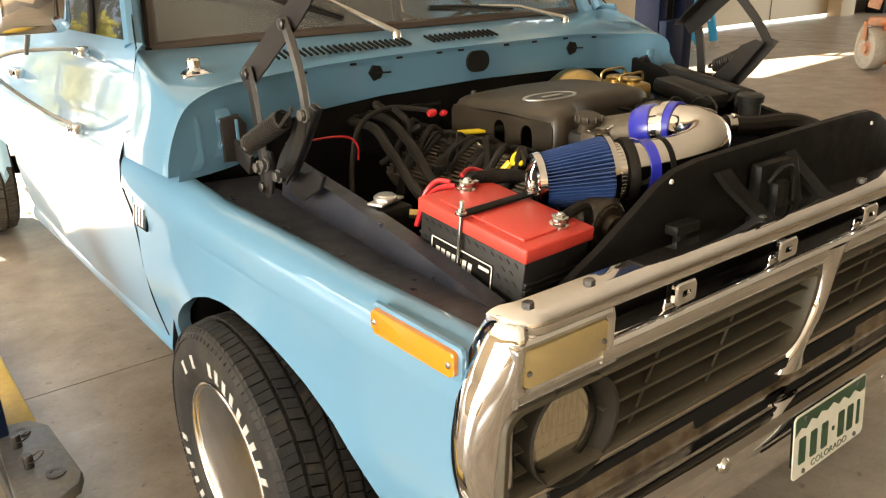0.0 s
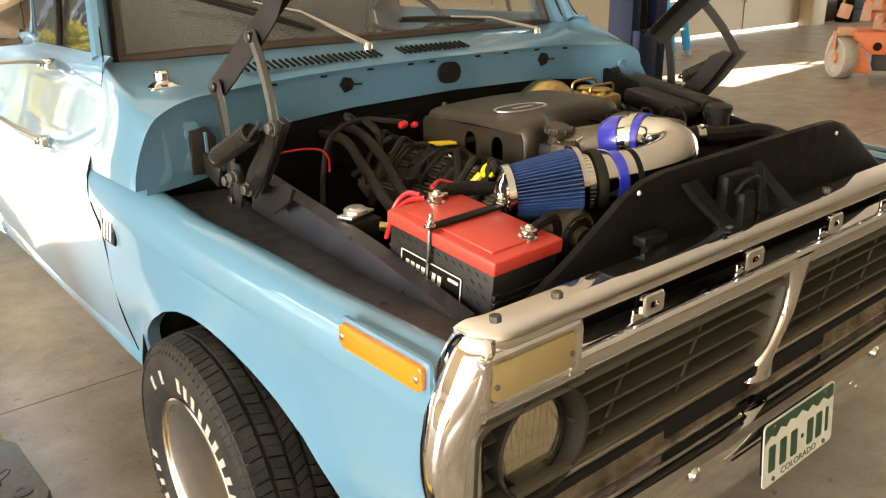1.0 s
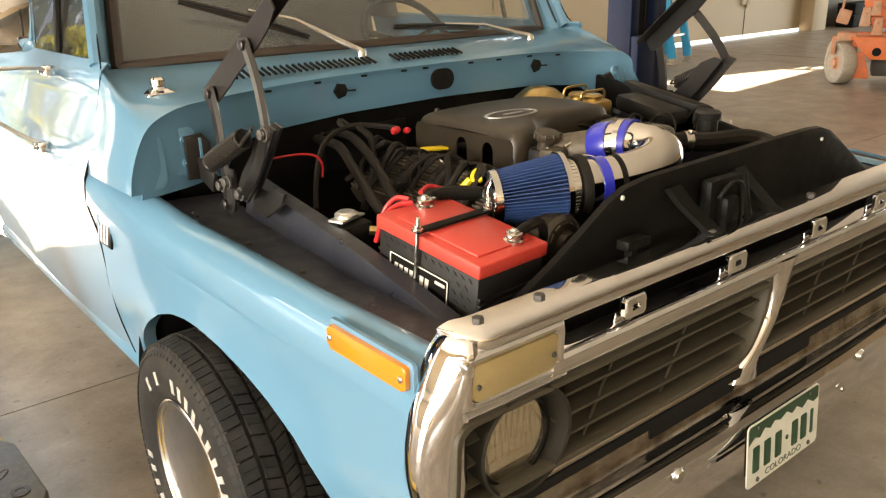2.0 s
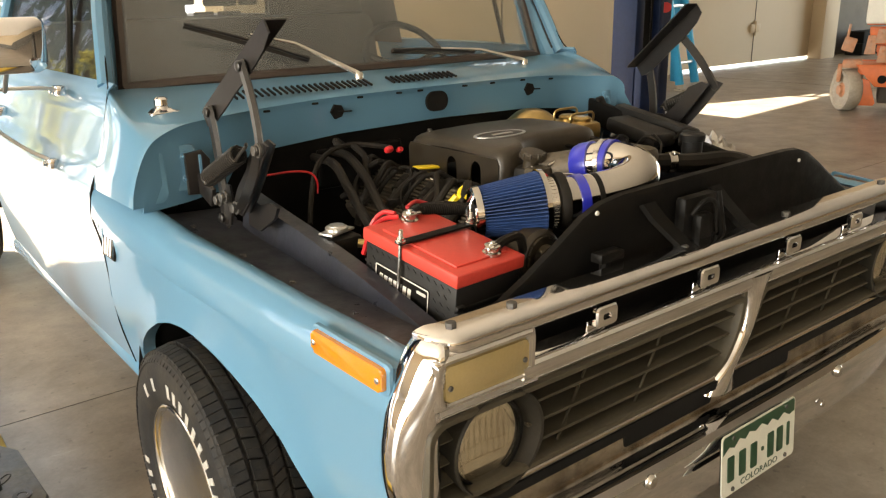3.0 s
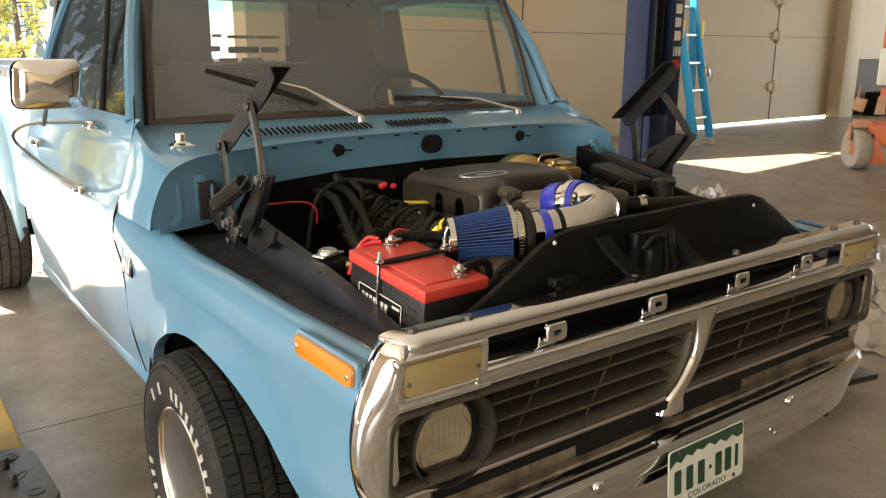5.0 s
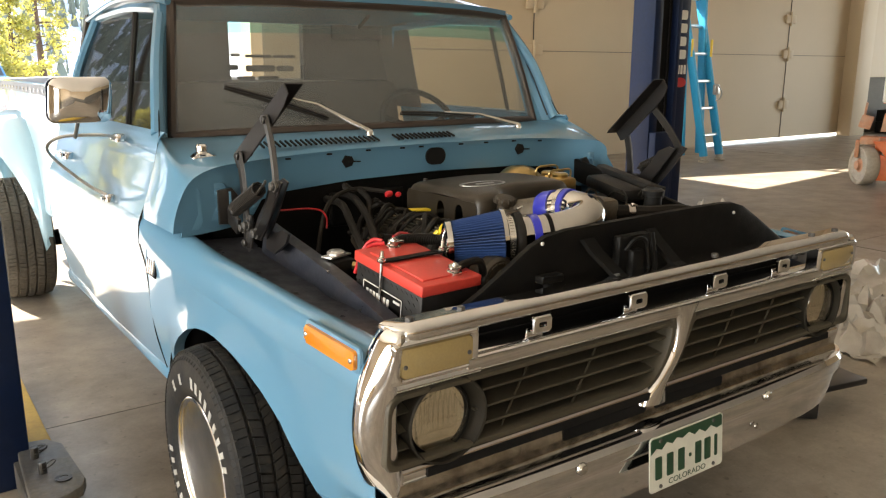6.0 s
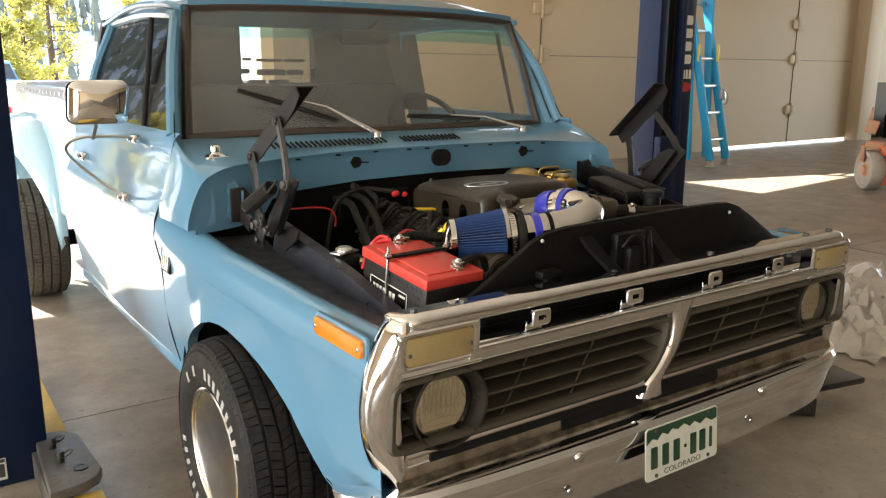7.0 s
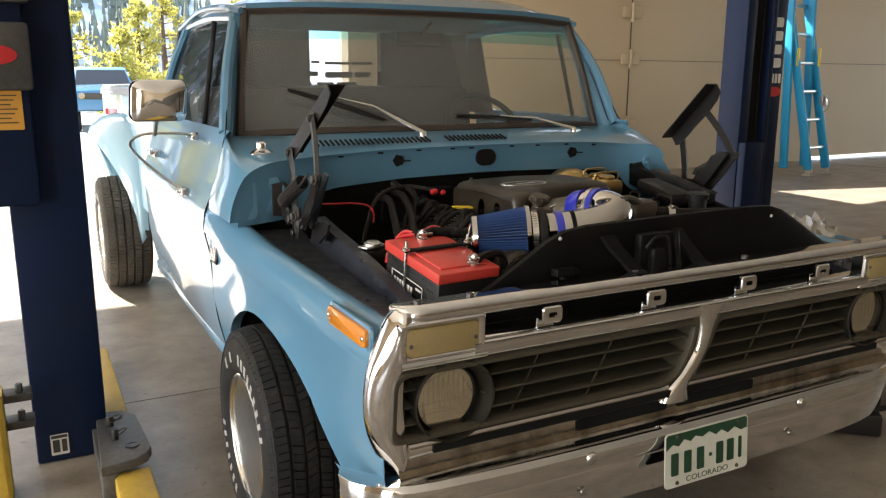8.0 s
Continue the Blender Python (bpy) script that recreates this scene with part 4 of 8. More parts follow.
def front_end():
    """Header, grille surround, lamps and grille, one part each."""
    bm = bmesh.new()
    prof = [(0.066, 0.9455), (0.030, 0.9458), (0.014, 0.9452), (0.005, 0.942), (-0.001, 0.935), (-0.003, 0.926), (-0.002, 0.917), (0.003, 0.911), (0.010, 0.908), (0.034, 0.907), (0.036, 0.913), (0.066, 0.940)]
    turn = 0.058
    ends = [W2 - turn + turn * math.sin(radians(9 * k)) for k in range(11)]
    xs = [-x for x in ends[::-1]] + [-0.7, -0.35, 0, 0.35, 0.7] + ends
    rows = []
    for x in xs:
        d = max(0.0, abs(x) - (W2 - turn))
        back = turn - math.sqrt(max(0.0, turn * turn - d * d))
        rows.append([(x, min(y + back, 0.075), z - 0.16 * back) for y, z in prof])
    loft(bm, rows, closed=True, cap=True)
    header = part("header_panel", bm, "chrome", truck, "chrome header with worn top edge")
    bm = bmesh.new()
    for x in (-0.825, -0.69, -0.2, 0.2, 0.69, 0.825):
        bolt(bm, (x, 0.042, 0.942), 0.010, 0.010)
    pieces("header_bolt", bm, "padblack", header, per=2)
    # rail between letter slot and grille, rounded
    bm = bmesh.new()
    prof = [(0.05, 0.852), (0.018, 0.852), (0.006, 0.8495), (-0.001, 0.843), (-0.003, 0.834), (-0.001, 0.822), (0.004, 0.811), (0.010, 0.803), (0.016, 0.798), (0.05, 0.795)]
    loft(bm, [[(x, y, z) for y, z in prof] for x in (-0.70, -0.35, 0, 0.35, 0.70)], closed=True, cap=True)
    part("letter_rail", bm, "chrome", truck)
    bm = bmesh.new()
    prof = [(0.055, 0.627), (0.034, 0.627), (0.024, 0.623), (0.017, 0.616), (0.014, 0.606), (0.014, 0.597), (0.018, 0.586), (0.024, 0.580), (0.055, 0.576)]
    loft(bm, [[(x, y, z) for y, z in prof] for x in (-0.86, -0.4, 0, 0.4, 0.86)], closed=True, cap=True)
    part("grille_lower_rail", bm, "chrome", truck)
    # rounded centre post
    bm = bmesh.new()
    rows = []
    for z, x, wide in ((0.842, 0.046, 0.066), (0.825, 0.044, 0.050), (0.805, 0.041, 0.036), (0.78, 0.037, 0.028), (0.75, 0.032, 0.024), (0.725, 0.026, 0.0225), (0.70, 0.015, 0.0235), (0.675, -0.001, 0.025), (0.65, -0.020, 0.027), (0.63, -0.036, 0.030), (0.61, -0.046, 0.035), (0.588, -0.049, 0.044), (0.572, -0.049, 0.050)):
        y = 0.020 + 0.010 * (0.83 - z) / 0.28
        rows.append([(x + wide * u, y - 0.024 * math.sqrt(max(0.0, 1 - min(1.0, abs(u)) ** 2.4)), z) for u in (-1, -0.96, -0.85, -0.6, -0.3, 0, 0.3, 0.6, 0.85, 0.96, 1)])
    loft(bm, rows)
    shell(bm, 0.003)
    post = part("centre_post", bm, "chrome", truck)
    bm = bmesh.new()
    plate(bm, [(-0.080, 0.60), (-0.012, 0.60), (0.072, 0.83), (0.008, 0.83), (0.008, 0.72)], facing((0, 0.034, 0), (1, 0, 0), (0, 0, 1)), 0.008, 0.003)
    part("post_backing", bm, "slat", post)
    # ends: turn lamp pockets and the swept outer bezels
    for s in (-1, 1):
        bm = bmesh.new()
        rows = []
        table = [(0.936, 0.862, 0.880, 0.046, 0.012), (0.926, 0.868, 0.893, 0.05, 0.0), (0.900, 0.872, 0.906, 0.055, -0.002), (0.870, 0.874, 0.918, 0.060, -0.002), (0.842, 0.876, 0.926, 0.064, 0.002), (0.825, 0.880, 0.932, 0.066, 0.008), (0.805, 0.882, 0.940, 0.060, 0.012),
                 (0.77, 0.882, 0.950, 0.058, 0.014), (0.72, 0.880, 0.955, 0.062, 0.018), (0.66, 0.876, 0.946, 0.070, 0.021), (0.62, 0.873, 0.932, 0.08, 0.023), (0.58, 0.868, 0.914, 0.095, 0.026), (0.54, 0.862, 0.892, 0.11, 0.03), (0.495, 0.855, 0.868, 0.13, 0.045)]
        fine = []
        for a, b in zip(table, table[1:]):
            fine += [tuple(p + (q - p) * k / 3 for p, q in zip(a, b)) for k in range(3)]
        fine = [tuple(sum(fine[min(max(i + j, 0), len(fine) - 1)][c] for j in (-2, -1, 0, 1, 2)) / 5 for c in range(5)) for i in range(len(fine))] + [table[-1]]
        for z, xi, xo, yo, yi in fine:
            rows.append([(s * (xi - 0.012), yi + 0.03, z), (s * (xi - 0.010), yi + 0.004, z), (s * (xi + 0.004), yi - 0.002, z), (s * (0.5 * xi + 0.5 * xo), yi + 0.004, z), (s * (xo - 0.006), 0.5 * (yi + yo), z), (s * xo, yo, z), (s * (xo - 0.012), yo + 0.03, z)])
            rows[-1] = rows[-1][:2] + [tuple(p) for p in smooth_path(rows[-1][2:6], 4)] + rows[-1][6:]
        loft(bm, rows, closed=True, cap=True)
        part("end_bezel", bm, "chrome", truck)
        # turn lamp
        bm = bmesh.new()
        m = facing((s * 0.781, 0.0, 0.867), (1, 0, 0), (0, -0.03, 1))
        outer, inner = rounded(0.222, 0.094, 0.010), rounded(0.184, 0.066, 0.010)
        loft(bm, [[m @ Vector((x, y, h)) for x, y in ring] for ring, h in ((outer, -0.04), (outer, -0.004), (rounded(0.212, 0.084, 0.012), 0.002), (rounded(0.196, 0.074, 0.012), 0.0025), (inner, -0.001), (inner, -0.012))], closed=True)
        lamp = part("turn_lamp", bm, "chrome", truck)
        bm = bmesh.new()
        plate(bm, rounded(0.182, 0.064, 0.010), m @ Matrix.Translation((0, 0, -0.012)), 0.014, 0.004)
        part("lens", bm, "cream", lamp, "yellowed clear lens")
        bm = bmesh.new()
        prof = [(0.05, 0.826), (0.012, 0.826), (0.003, 0.822), (-0.001, 0.815), (0.002, 0.807), (0.010, 0.800), (0.016, 0.797), (0.05, 0.794)]
        loft(bm, [[(s * x, y, z) for y, z in prof] for x in (0.665, 0.75, 0.82, 0.882)], closed=True, cap=True)
        part("lamp_sill", bm, "chrome", lamp)
        bm = bmesh.new()
        for u in (-0.082, 0.082):
            lathe(bm, [(0.005, 0), (0.005, 0.0045), (0.003, 0.006)], m @ Matrix.Translation((u, 0.006 * s, 0)), 10)
        pieces("screw", bm, "padblack", lamp)
    # raised chrome letter blocks in the slot, on their tabs
    for x, kind in ((-0.483, 0), (-0.155, 1), (0.181, 2), (0.488, 3)):
        bm = bmesh.new()
        m = facing((x, 0.012, 0.882), (1, 0, 0), (0, 0, 1))
        wide = (0.060, 0.066, 0.062, 0.058)[kind]
        outer, inner = rounded(wide, 0.042, 0.010), rounded(0.024, 0.012, 0.004)
        loft(bm, [[m @ Vector((u, v, h)) for u, v in ring] for ring, h in ((outer, 0.0), (outer, 0.008), (rounded(wide - 0.006, 0.036, 0.008), 0.011), (inner, 0.011), (inner, 0.004))], closed=True)
        box(bm, (x - 0.01, 0.022, 0.860), (0.05, 0.006, 0.024), 0.001)
        part("emblem_block", bm, "chrome", header, "raised chrome emblem block")
    # grille halves: near-black sheet for the recess's shade, frame, slats and uprights
    for s in (-1, 1):
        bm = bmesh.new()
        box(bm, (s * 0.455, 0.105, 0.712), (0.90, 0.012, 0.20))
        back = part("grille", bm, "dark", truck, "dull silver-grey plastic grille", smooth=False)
        if s < 0:
            shape = [(-0.897, 0.795), (0.006, 0.795), (0.015, 0.722), (-0.072, 0.630), (-0.906, 0.630)]
            bends = (0.035, 0.02, 0.10, 0.04, 0.03)
        else:
            shape = [(0.897, 0.795), (0.906, 0.630), (-0.018, 0.630), (0.060, 0.725), (0.078, 0.795)]
            bends = (0.035, 0.03, 0.015, 0.10, 0.015)
        bm = bmesh.new()
        loft(bm, [[(x, y, z) for x, z in round_poly(shape, bends, i)] for i, y in ((-0.004, 0.03), (-0.004, 0.012), (-0.001, 0.007), (0.004, 0.006), (0.009, 0.008), (0.012, 0.014), (0.013, 0.03), (0.013, 0.09))], closed=True)
        part("grille_frame", bm, "slat", back)
        for z, inner_l, inner_r in ((0.668, -0.052, 0.022), (0.709, -0.010, 0.056), (0.751, 0.000, 0.076)):
            bm = bmesh.new()
            x0, x1 = (-0.664, inner_l) if s < 0 else (inner_r, 0.664)
            loft(bm, [[(x, 0.024, z - 0.004), (x, 0.021, z - 0.001), (x, 0.024, z + 0.002), (x, 0.092, z + 0.008), (x, 0.092, z + 0.003)] for x in (x0, (x0 + x1) / 2, x1)], closed=True, cap=True)
            part("slat", bm, "slat", back)
        for x in (-0.545, -0.315) if s < 0 else (0.255, 0.455):
            bm = bmesh.new()
            loft(bm, [[(x + q + 0.58 * (z - 0.70), y, z) for q, y in ((-0.0013, 0.030), (0.0013, 0.030), (0.0013, 0.035), (-0.0013, 0.035))] for z in (0.632, 0.67, 0.71, 0.75, 0.793)], closed=True, cap=True)
            part("upright", bm, "slat", back)
        # headlamp: oval bezel, black ring, silvered bowl and a fluted domed lens
        m = facing((s * 0.756, 0.022, 0.709), (1, 0, 0), (0, 0, 1))
        bm = bmesh.new()
        loft(bm, [[m @ Vector((r * math.cos(a) * (1.06 if -s * math.cos(a) > 0 else 1.0) - s * o, r * math.sin(a), h)) for a in [2 * math.pi * k / 56 for k in range(56)]] for r, h, o in ((0.082, -0.09, 0), (0.092, -0.03, 0.003), (0.101, 0.006, 0.009), (0.102, 0.012, 0.010), (0.099, 0.016, 0.010), (0.095, 0.014, 0.009), (0.090, 0.000, 0.005), (0.084, -0.016, 0.001), (0.080, -0.09, 0), (0.082, -0.09, 0))], closed=True)
        ring = part("headlamp", bm, "grille", truck)
        bm = bmesh.new()
        lathe(bm, [(0.083, -0.030), (0.083, -0.008), (0.080, -0.003), (0.0765, -0.004), (0.0765, -0.03)], m, 44, closed=True)
        part("retaining_ring", bm, "black", ring)
        bm = bmesh.new()
        lathe(bm, [(max(0.0077 * k, 0.002), -0.085 + 0.073 * (k / 10) ** 2) for k in range(11)], m, 36)
        part("reflector", bm, "reflector", ring, "silver reflector")
        bm = bmesh.new()
        lathe(bm, [(0.012, -0.084), (0.014, -0.056), (0.013, -0.040), (0.002, -0.037)], m, 18)
        part("bulb_shield", bm, "brightmetal", ring)
        bm = bmesh.new()
        lathe(bm, [(0.0765, -0.012), (0.0735, -0.004), (0.066, 0.002), (0.054, 0.0065), (0.038, 0.010), (0.020, 0.0122), (0.002, 0.013)], m, 40)
        lens = part("lens", bm, "lensglass", ring, "fluted clear glass lens")
        lens.visible_shadow = False
        # flutes inside the glass: upright bars, crossed by two ledges
        dome = lambda u, v: 0.0075 - 2.45 * (u * u + v * v)
        bm = bmesh.new()
        for k in range(9):
            u = -0.052 + 0.013 * k
            top = 0.93 * math.sqrt(max(0.0, 0.069 ** 2 - u * u))
            tube(bm, [m @ Vector((u, v, dome(u, v))) for v in (-0.012, (top - 0.012) / 2, top)], 0.0016, 6)
        for v, half in ((-0.014, 0.062), (-0.038, 0.050)):
            tube(bm, [m @ Vector((half * (j / 6 - 1), v, dome(half * (j / 6 - 1), v))) for j in range(13)], 0.0016, 6)
        flutes = tagged(part("fluting", bm, "lensglass", lens), kind="stuff")
        flutes.visible_shadow = False
        for z in (0.668, 0.709, 0.751):
            x0 = 0.742 + math.sqrt(0.104 ** 2 - (z - 0.706) ** 2)
            bm = bmesh.new()
            loft(bm, [[(s * x, 0.026, z - 0.006), (s * x, 0.024, z - 0.002), (s * x, 0.075, z + 0.010), (s * x, 0.075, z + 0.004)] for x in (x0, 0.892)], closed=True, cap=True)
            part("slat", bm, "slat", back)
    # slots under the grille, shade painted as near-black plates, and the shelf above the bumper
    bm = bmesh.new()
    loft(bm, [[(x, 0.052, 0.58), (x, 0.03, 0.578), (x, 0.028, 0.548), (x, 0.022, 0.538), (x, 0.020, 0.50)] for x in (-0.88, -0.4, 0, 0.4, 0.88)])
    shell(bm, 0.003)
    pan = part("stone_guard", bm, "tarnished", truck, "tarnished chrome panel under the grille")
    bm = bmesh.new()
    for x0, x1 in ((-0.38, -0.072), (-0.036, 0.262)):
        plate(bm, rounded(x1 - x0, 0.03, 0.008), facing(((x0 + x1) / 2, 0.031, 0.562), (1, 0, 0), (0, 0, 1)), 0.004)
    pieces("slot", bm, "dark", pan)


front_end()


def bumper():
    """Chrome bumper, wrapped round the corners, with a creased lower face."""
    bm = bmesh.new()
    rows = []
    xs = [0.0, 0.15, 0.3, 0.45, 0.6, 0.72, 0.80, 0.86, 0.905, 0.94, 0.963, 0.977, 0.985, 0.989]
    ys = [-0.050, -0.050, -0.049, -0.046, -0.041, -0.034, -0.024, -0.010, 0.010, 0.034, 0.060, 0.085, 0.108, 0.125]
    full = [(-x, y) for x, y in zip(xs[::-1], ys[::-1])] + list(zip(xs, ys))[1:]
    for x, y in full:
        e = min(1, max(0, abs(x) - 0.75) / 0.26)
        up = -0.012 * e
        k = 1 - 0.5 * e
        c = 1 if abs(x) < 0.2 else 0
        rows.append([(x * 0.985, y + 0.075, 0.532 + up), (x * 0.99, y + 0.03, 0.536 + up), (x, y + 0.010, 0.532 + up), (x, y, 0.518 + up), (x, y + 0.002, 0.485 + up), (x, y + 0.012 * k, 0.468 + up), (x * 0.998, y + 0.026 * k, 0.462 + up),
                     (x * 0.997, y + 0.024 * k, 0.452 + up), (x * 0.99, y + 0.036 * k, 0.39), (x * 0.98, y + 0.052 * k, 0.335 + 0.02 * e), (x * 0.975, y + 0.075, 0.328 + 0.02 * e)])
    loft(bm, rows)
    shell(bm, 0.004)
    ob = part("front_bumper", bm, "chrome", truck, "tarnished chrome front bumper")
    bm = bmesh.new()
    for x in (-0.385, 0.385):
        q = facing((x, -0.0475, 0.507), (1, 0, 0), (0, 0, 1))
        lathe(bm, [(0.017, 0.0), (0.016, 0.004), (0.012, 0.009), (0.005, 0.011)], q, 18)
        lathe(bm, [(0.010, 0.0), (0.009, 0.004), (0.004, 0.006)], facing((x, -0.020, 0.40), (1, 0, 0), (0, 0, 1)), 14)
    pieces("bumper_bolt", bm, "brightmetal", ob)
    # plate with its raised characters as plain bars
    m = facing((-0.006, -0.066, 0.449), (1, 0, 0), (0, 0.08, 1))
    bm = bmesh.new()
    plate(bm, rounded(0.27, 0.12, 0.01), m @ Matrix.Translation((0, 0.0, -0.014)), 0.008, 0.002)
    part("plate_mount", bm, "black", ob)
    bm = bmesh.new()
    plate(bm, rounded(0.304, 0.152, 0.012), m, 0.0025)
    lp = part("licence_plate", bm, "platew", ob, "white and green licence plate with mountain outline")
    bm = bmesh.new()
    ridge = [(-0.148, 0.030), (-0.125, 0.044), (-0.105, 0.036), (-0.085, 0.052), (-0.062, 0.042), (-0.045, 0.054), (-0.02, 0.046), (0.005, 0.056), (0.03, 0.042), (0.05, 0.052), (0.075, 0.038), (0.10, 0.050), (0.125, 0.036), (0.148, 0.040)]
    plate(bm, ridge + [(0.148, 0.066), (0.142, 0.072), (-0.142, 0.072), (-0.148, 0.066)], m @ Matrix.Translation((0, 0, 0.0026)), 0.0008)
    part("green_band", bm, "plateg", lp)
    bm = bmesh.new()
    plate(bm, rounded(0.010, 0.010, 0.003), m @ Matrix.Translation((0.011, -0.01, 0.0026)), 0.0016)
    part("plate_dot", bm, "plateg", lp)
    for x in (-0.118, -0.072, -0.026, 0.045, 0.085, 0.122):
        bm = bmesh.new()
        plate(bm, rounded(0.026 if x != 0.122 else 0.012, 0.062, 0.004), m @ Matrix.Translation((x, -0.012, 0.0026)), 0.0016)
        part("character_bar", bm, "plateg", lp, "plain dark green bar")
    cu = bpy.data.curves.new("state", "FONT")
    cu.body, cu.size, cu.extrude, cu.align_x = "COLORADO", 0.022, 0.0004, "CENTER"
    cu.materials.append(M["plateg"])
    tx = new("state_name", cu)
    tx.parent = lp
    tx.matrix_basis = m @ Matrix.Translation((0, -0.068, 0.003)) @ Matrix.Diagonal((1.25, 1, 1, 1))
    bm = bmesh.new()
    for x in (-0.11, 0.11):
        for y in (0.062, -0.064):
            lathe(bm, [(0.006, 0.0), (0.005, 0.003)], m @ Matrix.Translation((x, y, 0.003)), 10)
    pieces("plate_screw", bm, "padblack", lp)


bumper()


# ---- wheels ----
def wheel(name, c, r, width, rim_r, s, tread="rubber"):
    """Tyre with blocks of tread and a deep-dish polished rim; s is the outer side."""
    m = Matrix.Translation(c) @ Matrix.Rotation(radians(90) * s, 4, "Y")
    h = width / 2
    ob = new(name)
    ob.parent = truck
    bm = bmesh.new()
    prof = [(rim_r - 0.004, -h * 0.80), (rim_r + 0.012, -h * 0.90), (rim_r + 0.05, -h * 1.0), (r - 0.055, -h * 0.99), (r - 0.022, -h * 0.90), (r - 0.012, -h * 0.78),
            (r - 0.012, h * 0.78), (r - 0.022, h * 0.90), (r - 0.055, h * 0.99), (rim_r + 0.05, h * 1.0), (rim_r + 0.024, h * 0.96), (rim_r + 0.020, h * 0.94), (rim_r + 0.012, h * 0.90), (rim_r - 0.004, h * 0.80)]
    lathe(bm, prof, m, 72, closed=True)
    tyre = part("tyre", bm, tread, ob, "dusty black radial tyre")
    bm = bmesh.new()
    # tread: five ribs of blocks with slanted cuts, and shoulder lugs
    n = 92
    rng = random.Random(7)
    for j, (a, b) in enumerate(((-0.86, -0.55), (-0.46, -0.20), (-0.12, 0.12), (0.20, 0.46), (0.55, 0.86))):
        for k in range(n):
            t0 = 2 * math.pi * (k + 0.35 * (j % 2) + rng.uniform(-0.06, 0.06)) / n
            t1 = t0 + 2 * math.pi / n * 0.87
            skew = (0.35 if j in (1, 3) else 0.55 if j == 2 else 0.15) * 2 * math.pi / n * (1 if j % 2 else -1)
            vs = []
            for rad in (r - 0.014, r - (0.0005 if j in (1, 2, 3) else 0.003)):
                for tt, zz in ((t0, a), (t1, a), (t1 + skew, b), (t0 + skew, b)):
                    rr = rad - (0.007 if abs(zz) > 0.8 and rad > r - 0.01 else 0)
                    vs.append(bm.verts.new(m @ Vector((rr * math.cos(tt), rr * math.sin(tt), zz * h))))
            bm.faces.new(vs[4:])
            for q in range(4):
                bm.faces.new((vs[q], vs[(q + 1) % 4], vs[4 + (q + 1) % 4], vs[4 + q]))
        if j in (0, 4):
            zz0, zz1 = (0.80, 0.955) if j == 4 else (-0.80, -0.955)
            for k in range(n):
                t0 = 2 * math.pi * k / n
                t1 = t0 + 2 * math.pi / n * 0.80
                vs = []
                for lift in (0.0, 0.0022):
                    for tt, zz, rr in ((t0, zz0, r - 0.012), (t1, zz0, r - 0.012), (t1, zz1, r - 0.036), (t0, zz1, r - 0.036)):
                        vs.append(bm.verts.new(m @ Vector(((rr + lift) * math.cos(tt), (rr + lift) * math.sin(tt), zz * h + lift * 0.6 * (1 if zz1 > 0 else -1)))))
                bm.faces.new(vs[4:])
                for q in range(4):
                    bm.faces.new((vs[q], vs[(q + 1) % 4], vs[4 + (q + 1) % 4], vs[4 + q]))
    tagged(part("tread", bm, tread, tyre), kind="stuff")
    # raised white side lettering as plain bars
    bm = bmesh.new()
    for a0, count, step, tall in ((100, 7, 8.6, 0.030), (-68, 9, 8.4, 0.034), (24, 3, 8.5, 0.032), (204, 3, 8.5, 0.032)):
        for k in range(count):
            if count == 3 and k == 1:
                continue
            a = radians(a0 + step * k)
            rm = rim_r + 0.058
            q = m @ Matrix.Rotation(a, 4, "Z") @ Matrix.Translation((rm, 0, h * 1.0 - 0.0022))
            plate(bm, [(-tall / 2, -0.0078), (tall / 2, -0.0085), (tall / 2, 0.0085), (-tall / 2, 0.0078)], q, 0.0032, 0.001)
    pieces("lettering_bar", bm, "letter", tyre)
    bm = bmesh.new()
    prof = [(rim_r + 0.004, h * 0.86), (rim_r + 0.006, h * 0.90), (rim_r, h * 0.93), (rim_r - 0.007, h * 0.92), (rim_r - 0.010, h * 0.87), (rim_r - 0.011, h * 0.80), (rim_r - 0.019, h * 0.77), (rim_r - 0.021, h * 0.52), (rim_r - 0.036, h * 0.46), (rim_r - 0.038, h * 0.40), (rim_r - 0.034, h * 0.38), (rim_r - 0.040, h * 0.06), (rim_r - 0.056, h * 0.0), (rim_r - 0.062, h * -0.12),
            (rim_r - 0.076, h * -0.18), (0.115, h * -0.19), (0.085, h * -0.12), (0.055, h * -0.08), (0.052, h * 0.12), (0.040, h * 0.18), (0.002, h * 0.19)]
    lathe(bm, crisp(prof), m, 64)
    for k in range(5):
        a = 2 * math.pi * k / 5
        q = m @ Matrix.Rotation(a, 4, "Z") @ Matrix.Translation((0.074, 0, h * -0.10))
        lathe(bm, [(0.011, 0), (0.011, 0.018), (0.006, 0.026)], q, 8)
    rim = part("rim", bm, "rim", ob, "polished deep-dish aluminium rim")
    # rim holes are near-black discs, shade painted on the closed face
    bm = bmesh.new()
    for k in range(8):
        a = 2 * math.pi * (k + 0.5) / 8
        q = m @ Matrix.Rotation(a, 4, "Z") @ Matrix.Translation((0.106, 0, h * -0.175))
        lathe(bm, [(0.017, 0), (0.017, 0.003)], q, 14)
    pieces("rim_hole", bm, "dark", rim)
    return ob


wheel("wheel", (-0.945, AXLE_Y, TYRE_R), TYRE_R, 0.235, 0.197, -1)
wheel("wheel", (0.945, AXLE_Y, TYRE_R), TYRE_R, 0.235, 0.197, 1)
